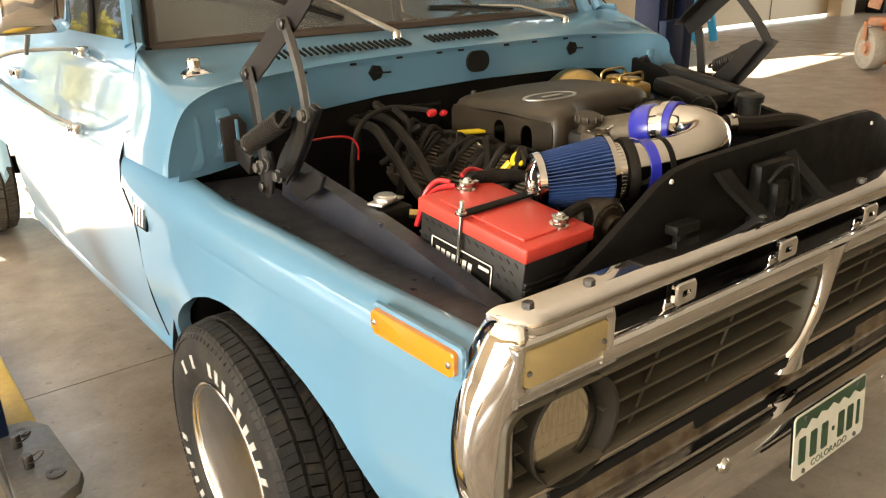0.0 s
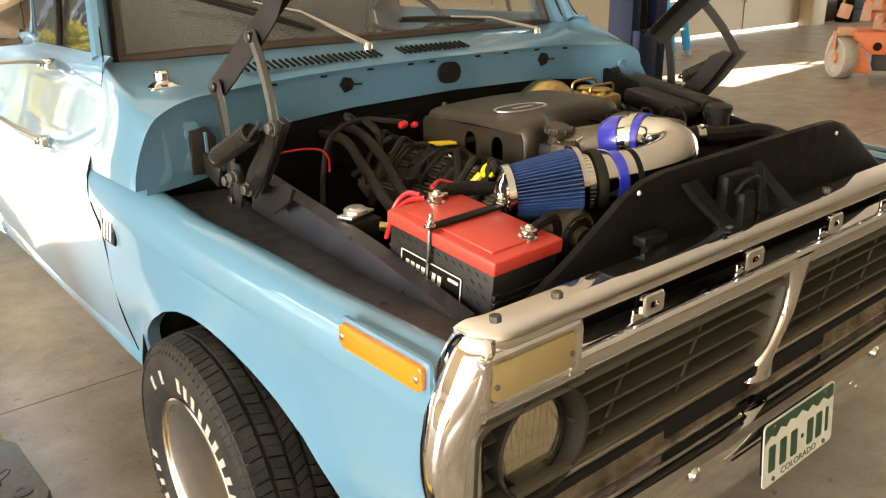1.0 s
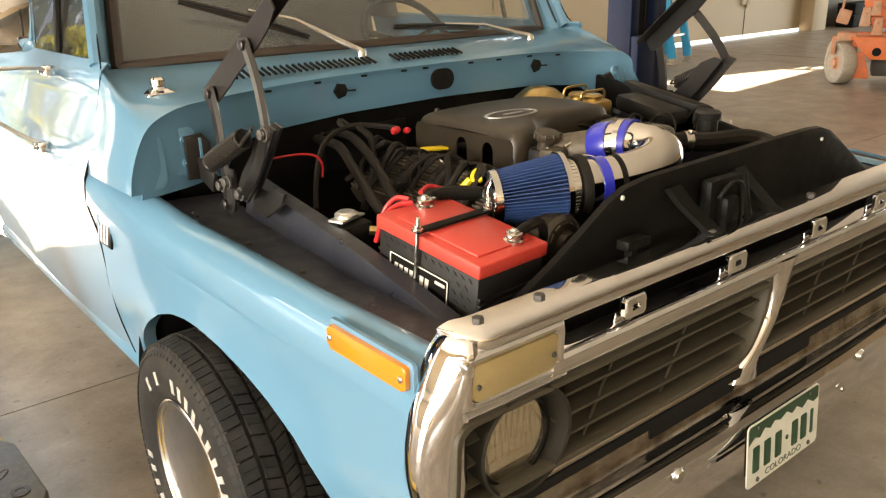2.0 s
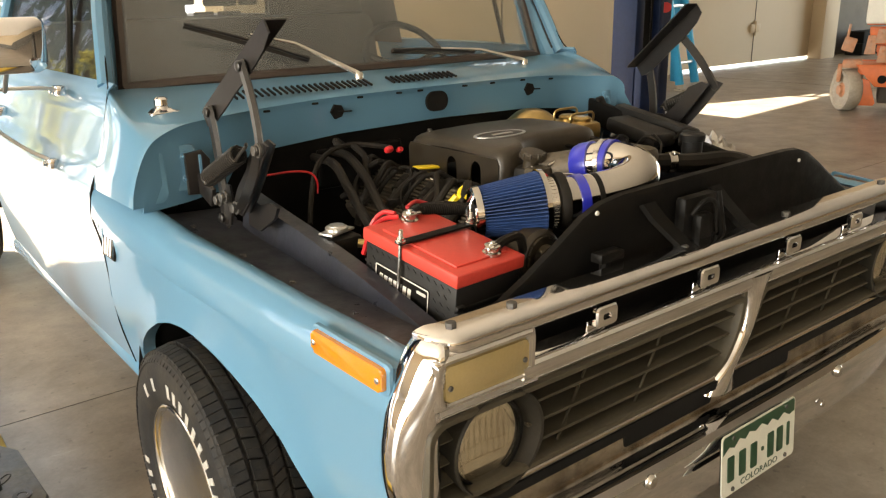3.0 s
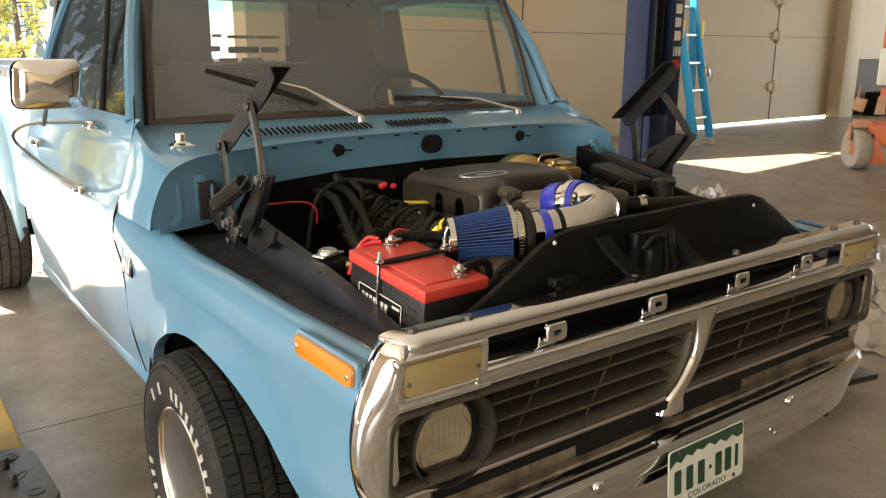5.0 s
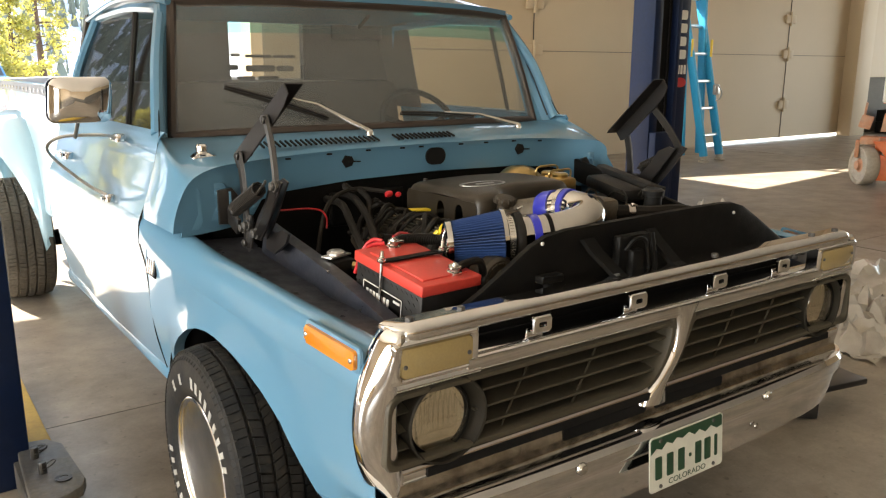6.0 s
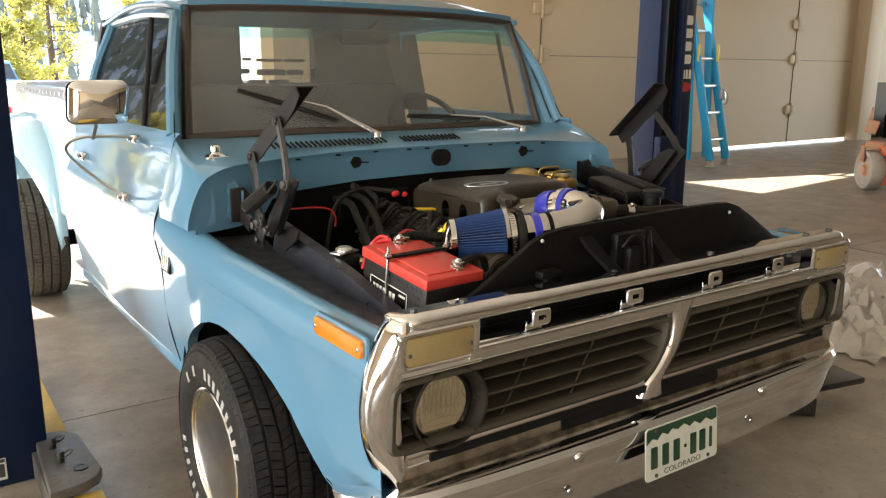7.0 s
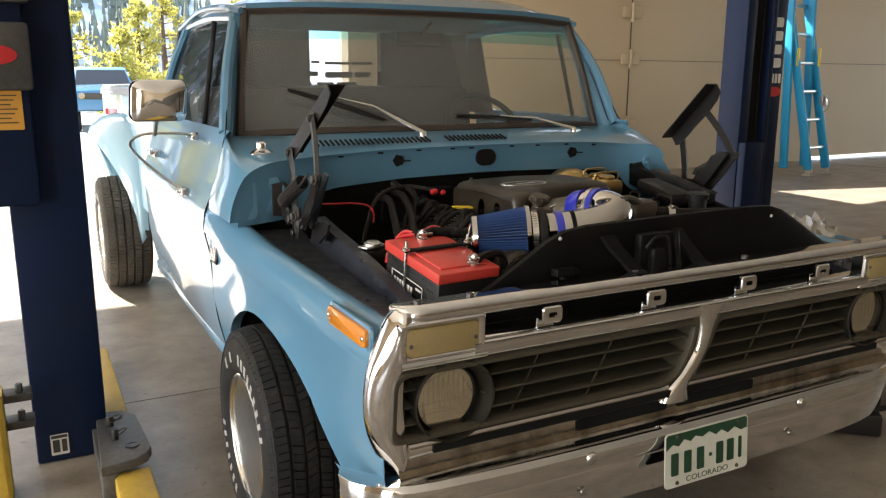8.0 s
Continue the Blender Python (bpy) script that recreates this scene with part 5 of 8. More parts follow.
# rear wheels get the dusty rubber that is lightened to look sunlit
wheel("wheel", (-1.02, REAR_Y, 0.385), 0.385, 0.30, 0.197, -1, "dustysunlit")
wheel("wheel", (1.02, REAR_Y, 0.385), 0.385, 0.30, 0.197, 1, "dustysunlit")

# ---- engine bay: walls, ledges, closing panel ----
def bay():
    # near-black bay floor, the deep shade below the engine put into its colour
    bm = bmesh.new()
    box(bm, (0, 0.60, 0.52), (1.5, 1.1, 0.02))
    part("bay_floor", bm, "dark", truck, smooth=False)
    bm = bmesh.new()
    box(bm, (0, 1.15, 0.80), (1.72, 0.02, 0.56))
    box(bm, (-0.30, 1.13, 0.98), (0.30, 0.02, 0.12), 0.01)
    box(bm, (0.25, 1.13, 0.92), (0.5, 0.03, 0.2), 0.02)
    part("firewall", bm, "black", truck, smooth=False)
    for s in (-1, 1):
        bm = bmesh.new()
        rows = []
        for k in range(12):
            y = 0.045 + (1.08 - 0.045) * k / 11
            t = lerp(TOP, y)
            xo = lerp(HALF, y) - 0.078
            xi = lerp([(0.0, 0.68), (0.2, 0.715), (0.72, 0.765), (1.1, 0.765)], y)
            z = t - 0.016
            rows.append([(s * xo, y, z + 0.006), (s * (xo - 0.008), y, z - 0.006), (s * (xi + 0.02), y, z - 0.014 - 0.01 * (k == 5)), (s * xi, y, z - 0.018), (s * (xi - 0.006), y, z - 0.03), (s * (xi - 0.02), y, 0.53)])
        loft(bm, rows)
        shell(bm, 0.003)
        apron = part("inner_fender", bm, "apron", truck, "dusty dark inner fender ledge")
        # raised gusset that falls from the hinge to the front
        bm = bmesh.new()
        rows = []
        for k in range(9):
            u = k / 8
            y = 0.95 + (0.205 - 0.95) * u
            ridge = lerp([(0.205, 0.866), (0.334, 0.895), (0.488, 0.925), (0.666, 0.953), (0.834, 0.975), (0.95, 0.992)], y)
            base = lerp(TOP, y) - 0.030
            ridge = max(ridge, base + 0.001)
            rows.append([(s * (0.764 + 0.012 * (1 - u)), y, base - 0.004), (s * 0.760, y, ridge), (s * 0.722, y, ridge + 0.001), (s * 0.716, y, 0.60)])
        loft(bm, rows)
        shell(bm, 0.003)
        part("gusset", bm, "apron", apron)
        bm = bmesh.new()
        for x, y in ((0.845, 0.08), (0.80, 0.062), (0.765, 0.115), (0.70, 0.10), (0.83, 0.14)):
            bolt(bm, (s * x, y, lerp(TOP, y) - 0.026), 0.010, 0.012)
        for y in (0.55, 0.75, 0.98):
            bolt(bm, (s * (lerp(HALF, y) - 0.11), y, lerp(TOP, y) - 0.022), 0.007, 0.006)
        pieces("apron_bolt", bm, "padblack", apron, per=2)
    # closing panel behind the header, with a rolled edge, two braces and the latch
    bm = bmesh.new()
    top = [(-0.70, 0.868), (-0.66, 0.885), (-0.56, 0.938), (-0.47, 0.993), (-0.41, 1.032), (-0.36, 1.052), (-0.29, 1.062), (-0.1, 1.066), (0.15, 1.070), (0.34, 1.070), (0.40, 1.066), (0.45, 1.052), (0.52, 1.015), (0.62, 0.958), (0.72, 0.902), (0.80, 0.872), (0.86, 0.868)]
    yy = lambda x: 0.125 + 0.03 * abs(x) ** 2
    rows = [[(x, yy(x) - 0.006, 0.60), (x, yy(x) - 0.004, z - 0.16), (x, yy(x), z - 0.10), (x, yy(x), z - 0.012), (x, yy(x) + 0.004, z - 0.002), (x, yy(x) + 0.018, z)] for x, z in top]
    loft(bm, rows)
    shell(bm, 0.003)
    panel = part("closing_panel", bm, "black", truck, "black painted radiator closing panel")
    for x in (-0.378, 0.396):
        bm = bmesh.new()
        lathe(bm, [(0.005, 0), (0.0045, 0.003), (0.002, 0.004)], facing((x, yy(x) - 0.001, 1.036), (1, 0, 0), (0, 0, 1)), 12)
        part("panel_plug", bm, "white", panel)
    bm = bmesh.new()
    for x0, x1 in ((-0.235, -0.19), (0.0, 0.035)):
        bm = bmesh.new()
        loft(bm, [[(a - 0.02, y, z), (a - 0.02, y - 0.012, z + 0.006), (a + 0.02, y - 0.012, z + 0.006), (a + 0.02, y, z)] for a, y, z in ((x0, 0.122, 1.03), (x0 + 0.01, 0.10, 1.0), (x1, 0.055, 0.945), (x1, 0.03, 0.938))], closed=True, cap=True)
        part("brace", bm, "black", panel)
    bm = bmesh.new()
    box(bm, (-0.09, 0.095, 0.985), (0.12, 0.03, 0.10), 0.01)
    box(bm, (-0.10, 0.07, 0.965), (0.05, 0.03, 0.07), 0.012)
    tube(bm, smooth_path([(-0.14, 0.07, 1.0), (-0.12, 0.055, 1.03), (-0.08, 0.055, 1.02), (-0.06, 0.06, 0.95)], 5), 0.005, 8)
    tube(bm, [(-0.02, 0.09, 1.03), (-0.03, 0.06, 0.93)], 0.009, 8)
    part("hood_latch", bm, "black", panel)
    bm = bmesh.new()
    box(bm, (-0.385, 0.09, 0.958), (0.07, 0.03, 0.02), 0.004)
    tube(bm, [(-0.385, 0.095, 0.95), (-0.385, 0.10, 0.80)], 0.012, 10)
    part("rubber_stop", bm, "black", panel)
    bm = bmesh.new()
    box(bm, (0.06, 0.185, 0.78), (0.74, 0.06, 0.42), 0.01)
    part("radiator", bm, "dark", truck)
    # near-black tray and sheet that paint the shade behind the front
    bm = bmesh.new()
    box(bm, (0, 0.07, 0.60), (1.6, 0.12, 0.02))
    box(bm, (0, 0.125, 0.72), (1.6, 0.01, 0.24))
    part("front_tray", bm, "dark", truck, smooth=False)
    # wheel housings, the shade inside put into their near-black colour
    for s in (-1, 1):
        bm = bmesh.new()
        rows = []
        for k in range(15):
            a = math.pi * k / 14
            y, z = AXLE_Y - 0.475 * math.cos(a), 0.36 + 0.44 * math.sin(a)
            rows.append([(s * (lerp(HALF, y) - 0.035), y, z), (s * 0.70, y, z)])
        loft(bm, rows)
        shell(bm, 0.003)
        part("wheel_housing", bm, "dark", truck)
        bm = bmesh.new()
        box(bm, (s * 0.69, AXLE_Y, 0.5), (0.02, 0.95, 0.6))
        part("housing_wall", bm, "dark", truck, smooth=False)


bay()


# ---- hood hinges, standing up with no hood ----
def hinge(s):
    inset = 0.0 if s < 0 else 0.058
    X = lambda p: Vector((s * (p[0] - inset), p[1], p[2]))
    A, B, tip = (0.803, 0.775, 1.320), (0.830, 0.915, 1.209), (0.790, 0.700, 1.380)
    ob = new("hood_hinge")
    ob.parent = truck
    ob["label"] = "black steel hood hinge standing open"
    # the arm that carried the hood: a broad plate with a flange turned inwards
    bm = bmesh.new()
    d = (X(tip) - X(B)).normalized()
    n = Vector((0, abs(d.z), abs(d.y)))
    rows = []
    for u, w0, w1 in ((-0.045, 0.012, 0.030), (-0.03, 0.020, 0.033), (0.0, 0.024, 0.033), (0.06, 0.025, 0.033), (0.10, 0.023, 0.033), (0.17, 0.025, 0.033), (0.22, 0.023, 0.033), (0.265, 0.018, 0.033), (0.30, 0.004, 0.033)):
        c = X(B) + d * u
        i = Vector((-s * 0.052, 0, 0))
        o = Vector((s * 0.004, 0, 0))
        rows.append([c + o - n * w0, c + o + n * w1, c + i + n * w1, c + i + n * (w1 - 0.004), c + n * (w1 - 0.004), c - n * w0])
    loft(bm, rows, closed=True, cap=True)
    part("hood_arm", bm, "hinge", ob)

    def link(name, a, b, w, off):
        bm = bmesh.new()
        a, b = X(a) + Vector((s * off, 0, 0)), X(b) + Vector((s * off, 0, 0))
        dd = (b - a).normalized()
        nn = dd.cross(Vector((s, 0, 0))).normalized()
        bend = Vector((0, -0.012, 0))
        rows = []
        for u in (-0.06, -0.03, 0, 0.25, 0.5, 0.75, 1, 1.03, 1.06):
            c = a.lerp(b, u) + bend * math.sin(math.pi * min(1, max(0, u)))
            ww = w * (0.55 if u in (-0.06, 1.06) else 0.85 if u in (-0.03, 1.03) else 1)
            rows.append([c + nn * ww, c + nn * ww * 0.6 + Vector((s * 0.008, 0, 0)), c - nn * ww * 0.6 + Vector((s * 0.008, 0, 0)), c - nn * ww, c - nn * ww * 0.8 - Vector((s * 0.004, 0, 0)), c + nn * ww * 0.8 - Vector((s * 0.004, 0, 0))])
        loft(bm, rows, closed=True, cap=True)
        for p in (a, b):
            lathe(bm, [(0.012, 0), (0.012, 0.010), (0.007, 0.013)], (lambda q: (setattr(q, "translation", p + Vector((s * 0.004, 0, 0))), q)[1])(Vector((s, 0, 0)).to_track_quat("Z", "Y").to_matrix().to_4x4()), 14)
        part(name, bm, "hinge", ob)

    link("rear_link", B, (0.832, 0.885, 0.960), 0.017, 0.010)
    link("front_link", A, (0.836, 0.650, 1.155), 0.015, 0.010)
    # bell-crank with its pressed rib, and the base bolted to the cowl
    bm = bmesh.new()
    mm = facing(X((0.846, 0, 0)), (0, 1, 0), (0, 0, 1))
    outline = [(0.620, 1.166), (0.650, 1.174), (0.700, 1.152), (0.735, 1.100), (0.790, 1.050), (0.815, 1.018), (0.802, 0.986), (0.780, 0.984), (0.735, 1.025), (0.688, 1.078), (0.650, 1.128)]
    plate(bm, outline, mm, 0.005)
    plate(bm, [(y + 0.03, z - 0.004) for y, z in outline], facing(X((0.815, 0, 0)), (0, 1, 0), (0, 0, 1)), 0.005)
    crank = part("bell_crank", bm, "hinge", ob)
    bm = bmesh.new()
    loft(bm, [[X((0.848, y - w, z - w * 0.7)), X((0.862, y, z)), X((0.848, y + w, z + w * 0.7))] for y, z, w in ((0.655, 1.155, 0.004), (0.680, 1.110, 0.010), (0.722, 1.060, 0.012), (0.765, 1.018, 0.010), (0.79, 0.998, 0.004))], closed=True, cap=True)
    part("pressed_rib", bm, "hinge", crank)
    bm = bmesh.new()
    plate(bm, [(0.845, 1.045), (0.900, 1.045), (0.915, 0.985), (0.905, 0.945), (0.885, 0.932), (0.862, 0.945), (0.838, 1.005)], facing(X((0.842, 0, 0)), (0, 1, 0), (0, 0, 1)), 0.006, 0.002)
    plate(bm, [(0.68, 1.015), (0.72, 1.020), (0.83, 0.985), (0.84, 0.945), (0.78, 0.940), (0.70, 0.985)], facing(X((0.806, 0, 0)), (0, 1, 0), (0, 0, 1)), 0.010, 0.003)
    plate(bm, [(-0.03, -0.055), (0.03, -0.06), (0.034, 0.03), (0.015, 0.055), (-0.03, 0.05)], facing(X((0.838, 1.052, 1.045)), (1, 0, 0), (0, 0, 1)), 0.012, 0.004)
    rail(bm, X((0.836, 1.05, 1.02)), X((0.834, 0.97, 0.99)), 0.012, 0.05, 0.003)
    part("hinge_base", bm, "hinge", ob)
    for p in ((0.852, 0.886, 1.005), (0.852, 0.852, 1.018), (0.852, 0.790, 1.004), (0.852, 0.650, 1.155)):
        bm = bmesh.new()
        bolt(bm, X(p), 0.012, 0.014, (s, 0, 0))
        part("pivot_bolt", bm, "padblack", ob)
    # coil spring with hooked ends
    a, b = X((0.884, 0.862, 1.066)), X((0.875, 0.700, 1.143))
    axis = (b - a).normalized()
    u1 = axis.orthogonal().normalized()
    u2 = axis.cross(u1)
    bm = bmesh.new()
    turns, r = 19, 0.0195
    pts = [a.lerp(b, k / (turns * 10)) + r * (math.cos(2 * math.pi * k / 10) * u1 + math.sin(2 * math.pi * k / 10) * u2) for k in range(turns * 10 + 1)]
    tube(bm, pts, 0.0031, 6)
    tube(bm, smooth_path([b + u1 * r, b + axis * 0.012, b + axis * 0.028 - u1 * 0.008, b + axis * 0.02 - u1 * 0.02], 4), 0.004, 6)
    tube(bm, smooth_path([a + u1 * r, a - axis * 0.012, a - axis * 0.03 - u1 * 0.008, a - axis * 0.022 - u1 * 0.02], 4), 0.004, 6)
    part("spring", bm, "spring", ob)
    bm = bmesh.new()
    tube(bm, [a, b], 0.014, 10)
    part("spring_core", bm, "dark", ob)


for s in (-1, 1):
    hinge(s)


# ---- battery ----
def battery():
    m = Matrix.Translation((-0.622, 0.322, 0.985)) @ Matrix.Rotation(radians(7), 4, "X") @ Matrix.Rotation(radians(3), 4, "Z")
    ob = thing("car_battery", "black car battery with bright red lid, strapped in", "battery", m=m)
    L, W, H = 0.285, 0.172, 0.235
    bm = bmesh.new()
    box(bm, (0, 0, -0.026 - H / 2 + 0.02), (W, L, H - 0.02), 0.006)
    case = part("case", bm, "plastic", ob, "black textured plastic case")
    bm = bmesh.new()
    for k in range(4):
        box(bm, (0.0, -L / 2 - 0.001, -0.075 - 0.014 * k), (W * 0.98, 0.006, 0.006), 0.001)
        box(bm, (-W / 2 + 0.01, -L / 2 - 0.002, -0.07 - 0.014 * k), (0.02, 0.010, 0.008), 0.002)
        box(bm, (0.0, L / 2 + 0.001, -0.075 - 0.014 * k), (W * 0.98, 0.006, 0.006), 0.001)
    pieces("case_rib", bm, "plastic", case)
    for side in (-1, 1):
        bm = bmesh.new()
        for j in range(9):
            for k in range(13):
                y = -L / 2 + 0.02 + 0.0205 * k + (0.01 if j % 2 else 0)
                z = -0.040 - 0.019 * j
                if abs(y) < 0.13 and not (side < 0 and -0.078 < y < 0.112 and -0.157 < z < -0.055):
                    rail(bm, (side * (W / 2 + 0.0002), y - 0.004, z - 0.003), (side * (W / 2 + 0.0002), y + 0.004, z + 0.003), 0.002, 0.003)
        tagged(part("case_pattern", bm, "plastic", case, smooth=False), kind="stuff")
    bm = bmesh.new()
    box(bm, (0, 0, -0.014), (W + 0.010, L + 0.010, 0.028), 0.004, seg=3)
    box(bm, (0, -0.005, 0.0015), (W * 0.80, L * 0.80, 0.006), 0.002)
    part("lid", bm, "red", ob, "bright red plastic lid")
    # label: dark panel with a pale frame and bars for the maker's name
    lm = facing((-W / 2 - 0.001, 0.018, -0.106), (0, -1, 0), (0, 0, 1)) @ Matrix.Diagonal((0.93, 0.93, 1, 1))
    bm = bmesh.new()
    plate(bm, rounded(0.185, 0.092, 0.004), lm, 0.0012)
    lab = part("label", bm, "black", ob, "black label with pale border")
    bm = bmesh.new()
    o, i = rounded(0.183, 0.090, 0.004), rounded(0.177, 0.084, 0.003)
    loft(bm, [[lm @ Vector((x, y, h)) for x, y in ring] for ring, h in ((o, 0.0011), (o, 0.0018), (i, 0.0018), (i, 0.0011))], closed=True)
    for k in range(7):
        plate(bm, [(-0.078 + 0.0165 * k, 0.0), (-0.067 + 0.0165 * k, 0.0), (-0.064 + 0.0165 * k, 0.026), (-0.075 + 0.0165 * k, 0.026)], lm, 0.002)
    plate(bm, rounded(0.03, 0.007, 0.002), lm @ Matrix.Translation((0.068, 0.030, 0)), 0.002)
    pieces("label_print", bm, "white", lab)
    bm = bmesh.new()
    plate(bm, [(-0.088, -0.041), (0.088, -0.041), (0.088, -0.036), (-0.088, -0.036)], lm, 0.0022)
    part("label_stripe", bm, "redplastic", lab)
    # posts and clamps
    for x, y in ((0.035, -0.108), (0.01, 0.118)):
        bm = bmesh.new()
        t = Matrix.Translation((x, y, 0))
        lathe(bm, [(0.019, 0.0), (0.019, 0.006), (0.013, 0.008), (0.013, 0.014), (0.016, 0.016), (0.016, 0.020), (0.007, 0.021), (0.006, 0.027), (0.004, 0.028)], t, 16)
        lathe(bm, [(0.010, 0.018), (0.010, 0.024), (0.008, 0.025)], t, 6)
        box(bm, (x + 0.016, y + 0.008, 0.012), (0.036, 0.020, 0.008), 0.003)
        box(bm, (x - 0.010, y - 0.004, 0.016), (0.02, 0.014, 0.008), 0.003)
        part("terminal", bm, "brightmetal", ob, "dull bright metal terminal clamp")
    # hold-down strap and threaded rods
    bm = bmesh.new()
    box(bm, (0.0, 0.018, 0.010), (W + 0.03, 0.020, 0.005), 0.001)
    strap = part("hold_down", bm, "black", ob)
    for x in (-W / 2 - 0.008, W / 2 + 0.008):
        bm = bmesh.new()
        tube(bm, [(x, 0.018, -0.23), (x, 0.018, 0.036)], 0.004, 8)
        for k in range(8):
            lathe(bm, [(0.004, 0.013 + 0.003 * k), (0.0052, 0.0145 + 0.003 * k), (0.004, 0.016 + 0.003 * k)], Matrix.Translation((x, 0.018, 0)), 8)
        lathe(bm, [(0.011, 0.012), (0.011, 0.015), (0.008, 0.016), (0.008, 0.021), (0.006, 0.022)], Matrix.Translation((x, 0.018, 0)), 10)
        part("rod", bm, "brightmetal", strap)
    return ob


battery()


# ---- engine ----
def engine():
    ob = new("engine")
    ob.parent = truck
    ob["label"] = "V8 engine with dusty black plastic cover"
    bm = bmesh.new()
    box(bm, (0.0, 0.74, 0.74), (0.5, 0.66, 0.44), 0.04)
    part("block", bm, "dark", ob)
    # cover: crowned lid over flanks with two arched notches each
    bm = bmesh.new()
    ends = [(-0.236, 1.060, 0.590), (-0.233, 1.069, 0.580), (-0.224, 1.078, 0.573), (-0.205, 1.084, 0.570), (-0.175, 1.087, 0.571), (-0.15, 1.088, 0.580), (-0.125, 1.089, 0.606), (-0.10, 1.089, 0.640),
            (-0.07, 1.090, 0.658), (0.0, 1.091, 0.664), (0.10, 1.089, 0.664), (0.175, 1.087, 0.664), (0.205, 1.084, 0.668), (0.224, 1.078, 0.674), (0.233, 1.069, 0.682), (0.236, 1.060, 0.69)]
    loft(bm, [[(x, y - 0.012, 0.975), (x, y - 0.008, z - 0.045), (x, y - 0.004, z - 0.018), (x, y + 0.004, z - 0.007), (x, y + 0.016, z - 0.001), (x, y + 0.03, z), (x, 0.76, z + 0.003), (x, 0.91, z), (x, 0.945, z - 0.004), (x, 0.958, z - 0.02), (x, 0.966, 0.975)] for x, z, y in ends])
    for side, y0 in ((-1, 0.578), (1, 0.678)):
        outline = [(0.965, 0.962), (0.965, 1.045), (0.955, 1.060), (y0 + 0.010, 1.060), (y0, 1.045), (y0, 0.962)]
        for y in (0.668, 0.768):
            if y - 0.03 > y0:
                outline += [(y + dy, z) for dy, z in ((-0.021, 0.962), (-0.021, 1.022), (-0.016, 1.036), (-0.007, 1.043), (0.007, 1.043), (0.016, 1.036), (0.021, 1.022), (0.021, 0.962))]
        flat = [(-y, z) for y, z in outline] if side < 0 else [(y, z) for y, z in outline]
        plate(bm, flat, facing((side * 0.2335, 0, 0), (0, side, 0), (0, 0, 1)), 0.004)
    cover = part("engine_cover", bm, "cover", ob, "dusty black plastic engine cover")
    # maker's oval as a plain ring and bar
    bm = bmesh.new()
    ring = [Vector((-0.10 + 0.088 * math.cos(a), 0.725 + 0.045 * math.sin(a), 1.0925)) for a in [2 * math.pi * k / 40 for k in range(40)]]
    ring2 = [Vector((-0.10 + 0.080 * math.cos(a), 0.725 + 0.037 * math.sin(a), 1.0925)) for a in [2 * math.pi * k / 40 for k in range(40)]]
    loft(bm, [[v + Vector((0, 0, h)) for v in r] for r, h in ((ring, -0.002), (ring, 0.001), (ring2, 0.001), (ring2, -0.002))], closed=True)
    box(bm, (-0.09, 0.725, 1.0925), (0.07, 0.012, 0.002), 0.0005)
    part("cover_emblem", bm, "alu", cover, "pale oval emblem outline")
    bm = bmesh.new()
    tube(bm, [(-0.20, 0.95, 1.0), (-0.185, 0.95, 1.055), (-0.175, 0.945, 1.075)], [0.022, 0.018, 0.010], 12)
    lathe(bm, [(0.010, 1.07), (0.009, 1.082), (0.006, 1.09)], Matrix.Translation((-0.175, 0.945, 0)), 10)
    pieces("cover_stud", bm, "cover", cover, per=2)
    # passenger-side head, coil boots, leads
    bm = bmesh.new()
    R = Matrix.Rotation(radians(-32), 3, "Y")
    box(bm, (-0.37, 0.74, 0.925), (0.17, 0.50, 0.06), 0.014, R)
    valve = part("valve_cover", bm, "alloycast", ob, "dirty ribbed cast valve cover")
    bm = bmesh.new()
    for k in range(13):
        box(bm, R @ Vector((-0.072 + 0.012 * k, 0, 0.032)) + Vector((-0.37, 0.74, 0.925)), (0.006, 0.48, 0.010), 0.002, R)
    pieces("rib", bm, "alloycast", valve)
    for k, y in enumerate((0.56, 0.68, 0.80, 0.92)):
        bm = bmesh.new()
        box(bm, (-0.325, y, 0.985), (0.05, 0.055, 0.035), 0.008, R)
        tube(bm, smooth_path([(-0.34, y, 0.99), (-0.38, y - 0.01, 0.975), (-0.43, y - 0.015, 0.935), (-0.455, y - 0.015, 0.86)], 5), [0.014] * 8 + [0.017] * 8, 10)
        coil = part("ignition_coil", bm, "hose", ob)
        bm = bmesh.new()
        tube(bm, smooth_path([(-0.31, y + 0.02, 1.0), (-0.34, y + 0.05, 1.015), (-0.39, y + 0.06, 0.985), (-0.42, y + 0.07, 0.94)], 5), 0.006, 8)
        part("lead", bm, "hose", coil)
    for k in range(10):
        random.seed(40 + k)
        bm = bmesh.new()
        y = 0.52 + 0.055 * k
        p = Vector((-0.30 - 0.05 * random.random(), y, 1.0))
        tube(bm, smooth_path([p, p + Vector((-0.04, 0.03 * random.uniform(-1, 1), 0.02)), p + Vector((-0.08, 0.05 * random.uniform(-1, 1), -0.03)), p + Vector((-0.12, 0.06 * random.uniform(-1, 1), -0.09))], 5), random.choice((0.004, 0.006, 0.009)), 7)
        part("wire", bm, "hose", ob)
    bm = bmesh.new()
    box(bm, (-0.262, 0.850, 1.004), (0.075, 0.03, 0.008), 0.003, Matrix.Rotation(radians(-25), 3, "Z"))
    part("yellow_tab", bm, "yellow", ob, "yellow plastic tab")
    bm = bmesh.new()
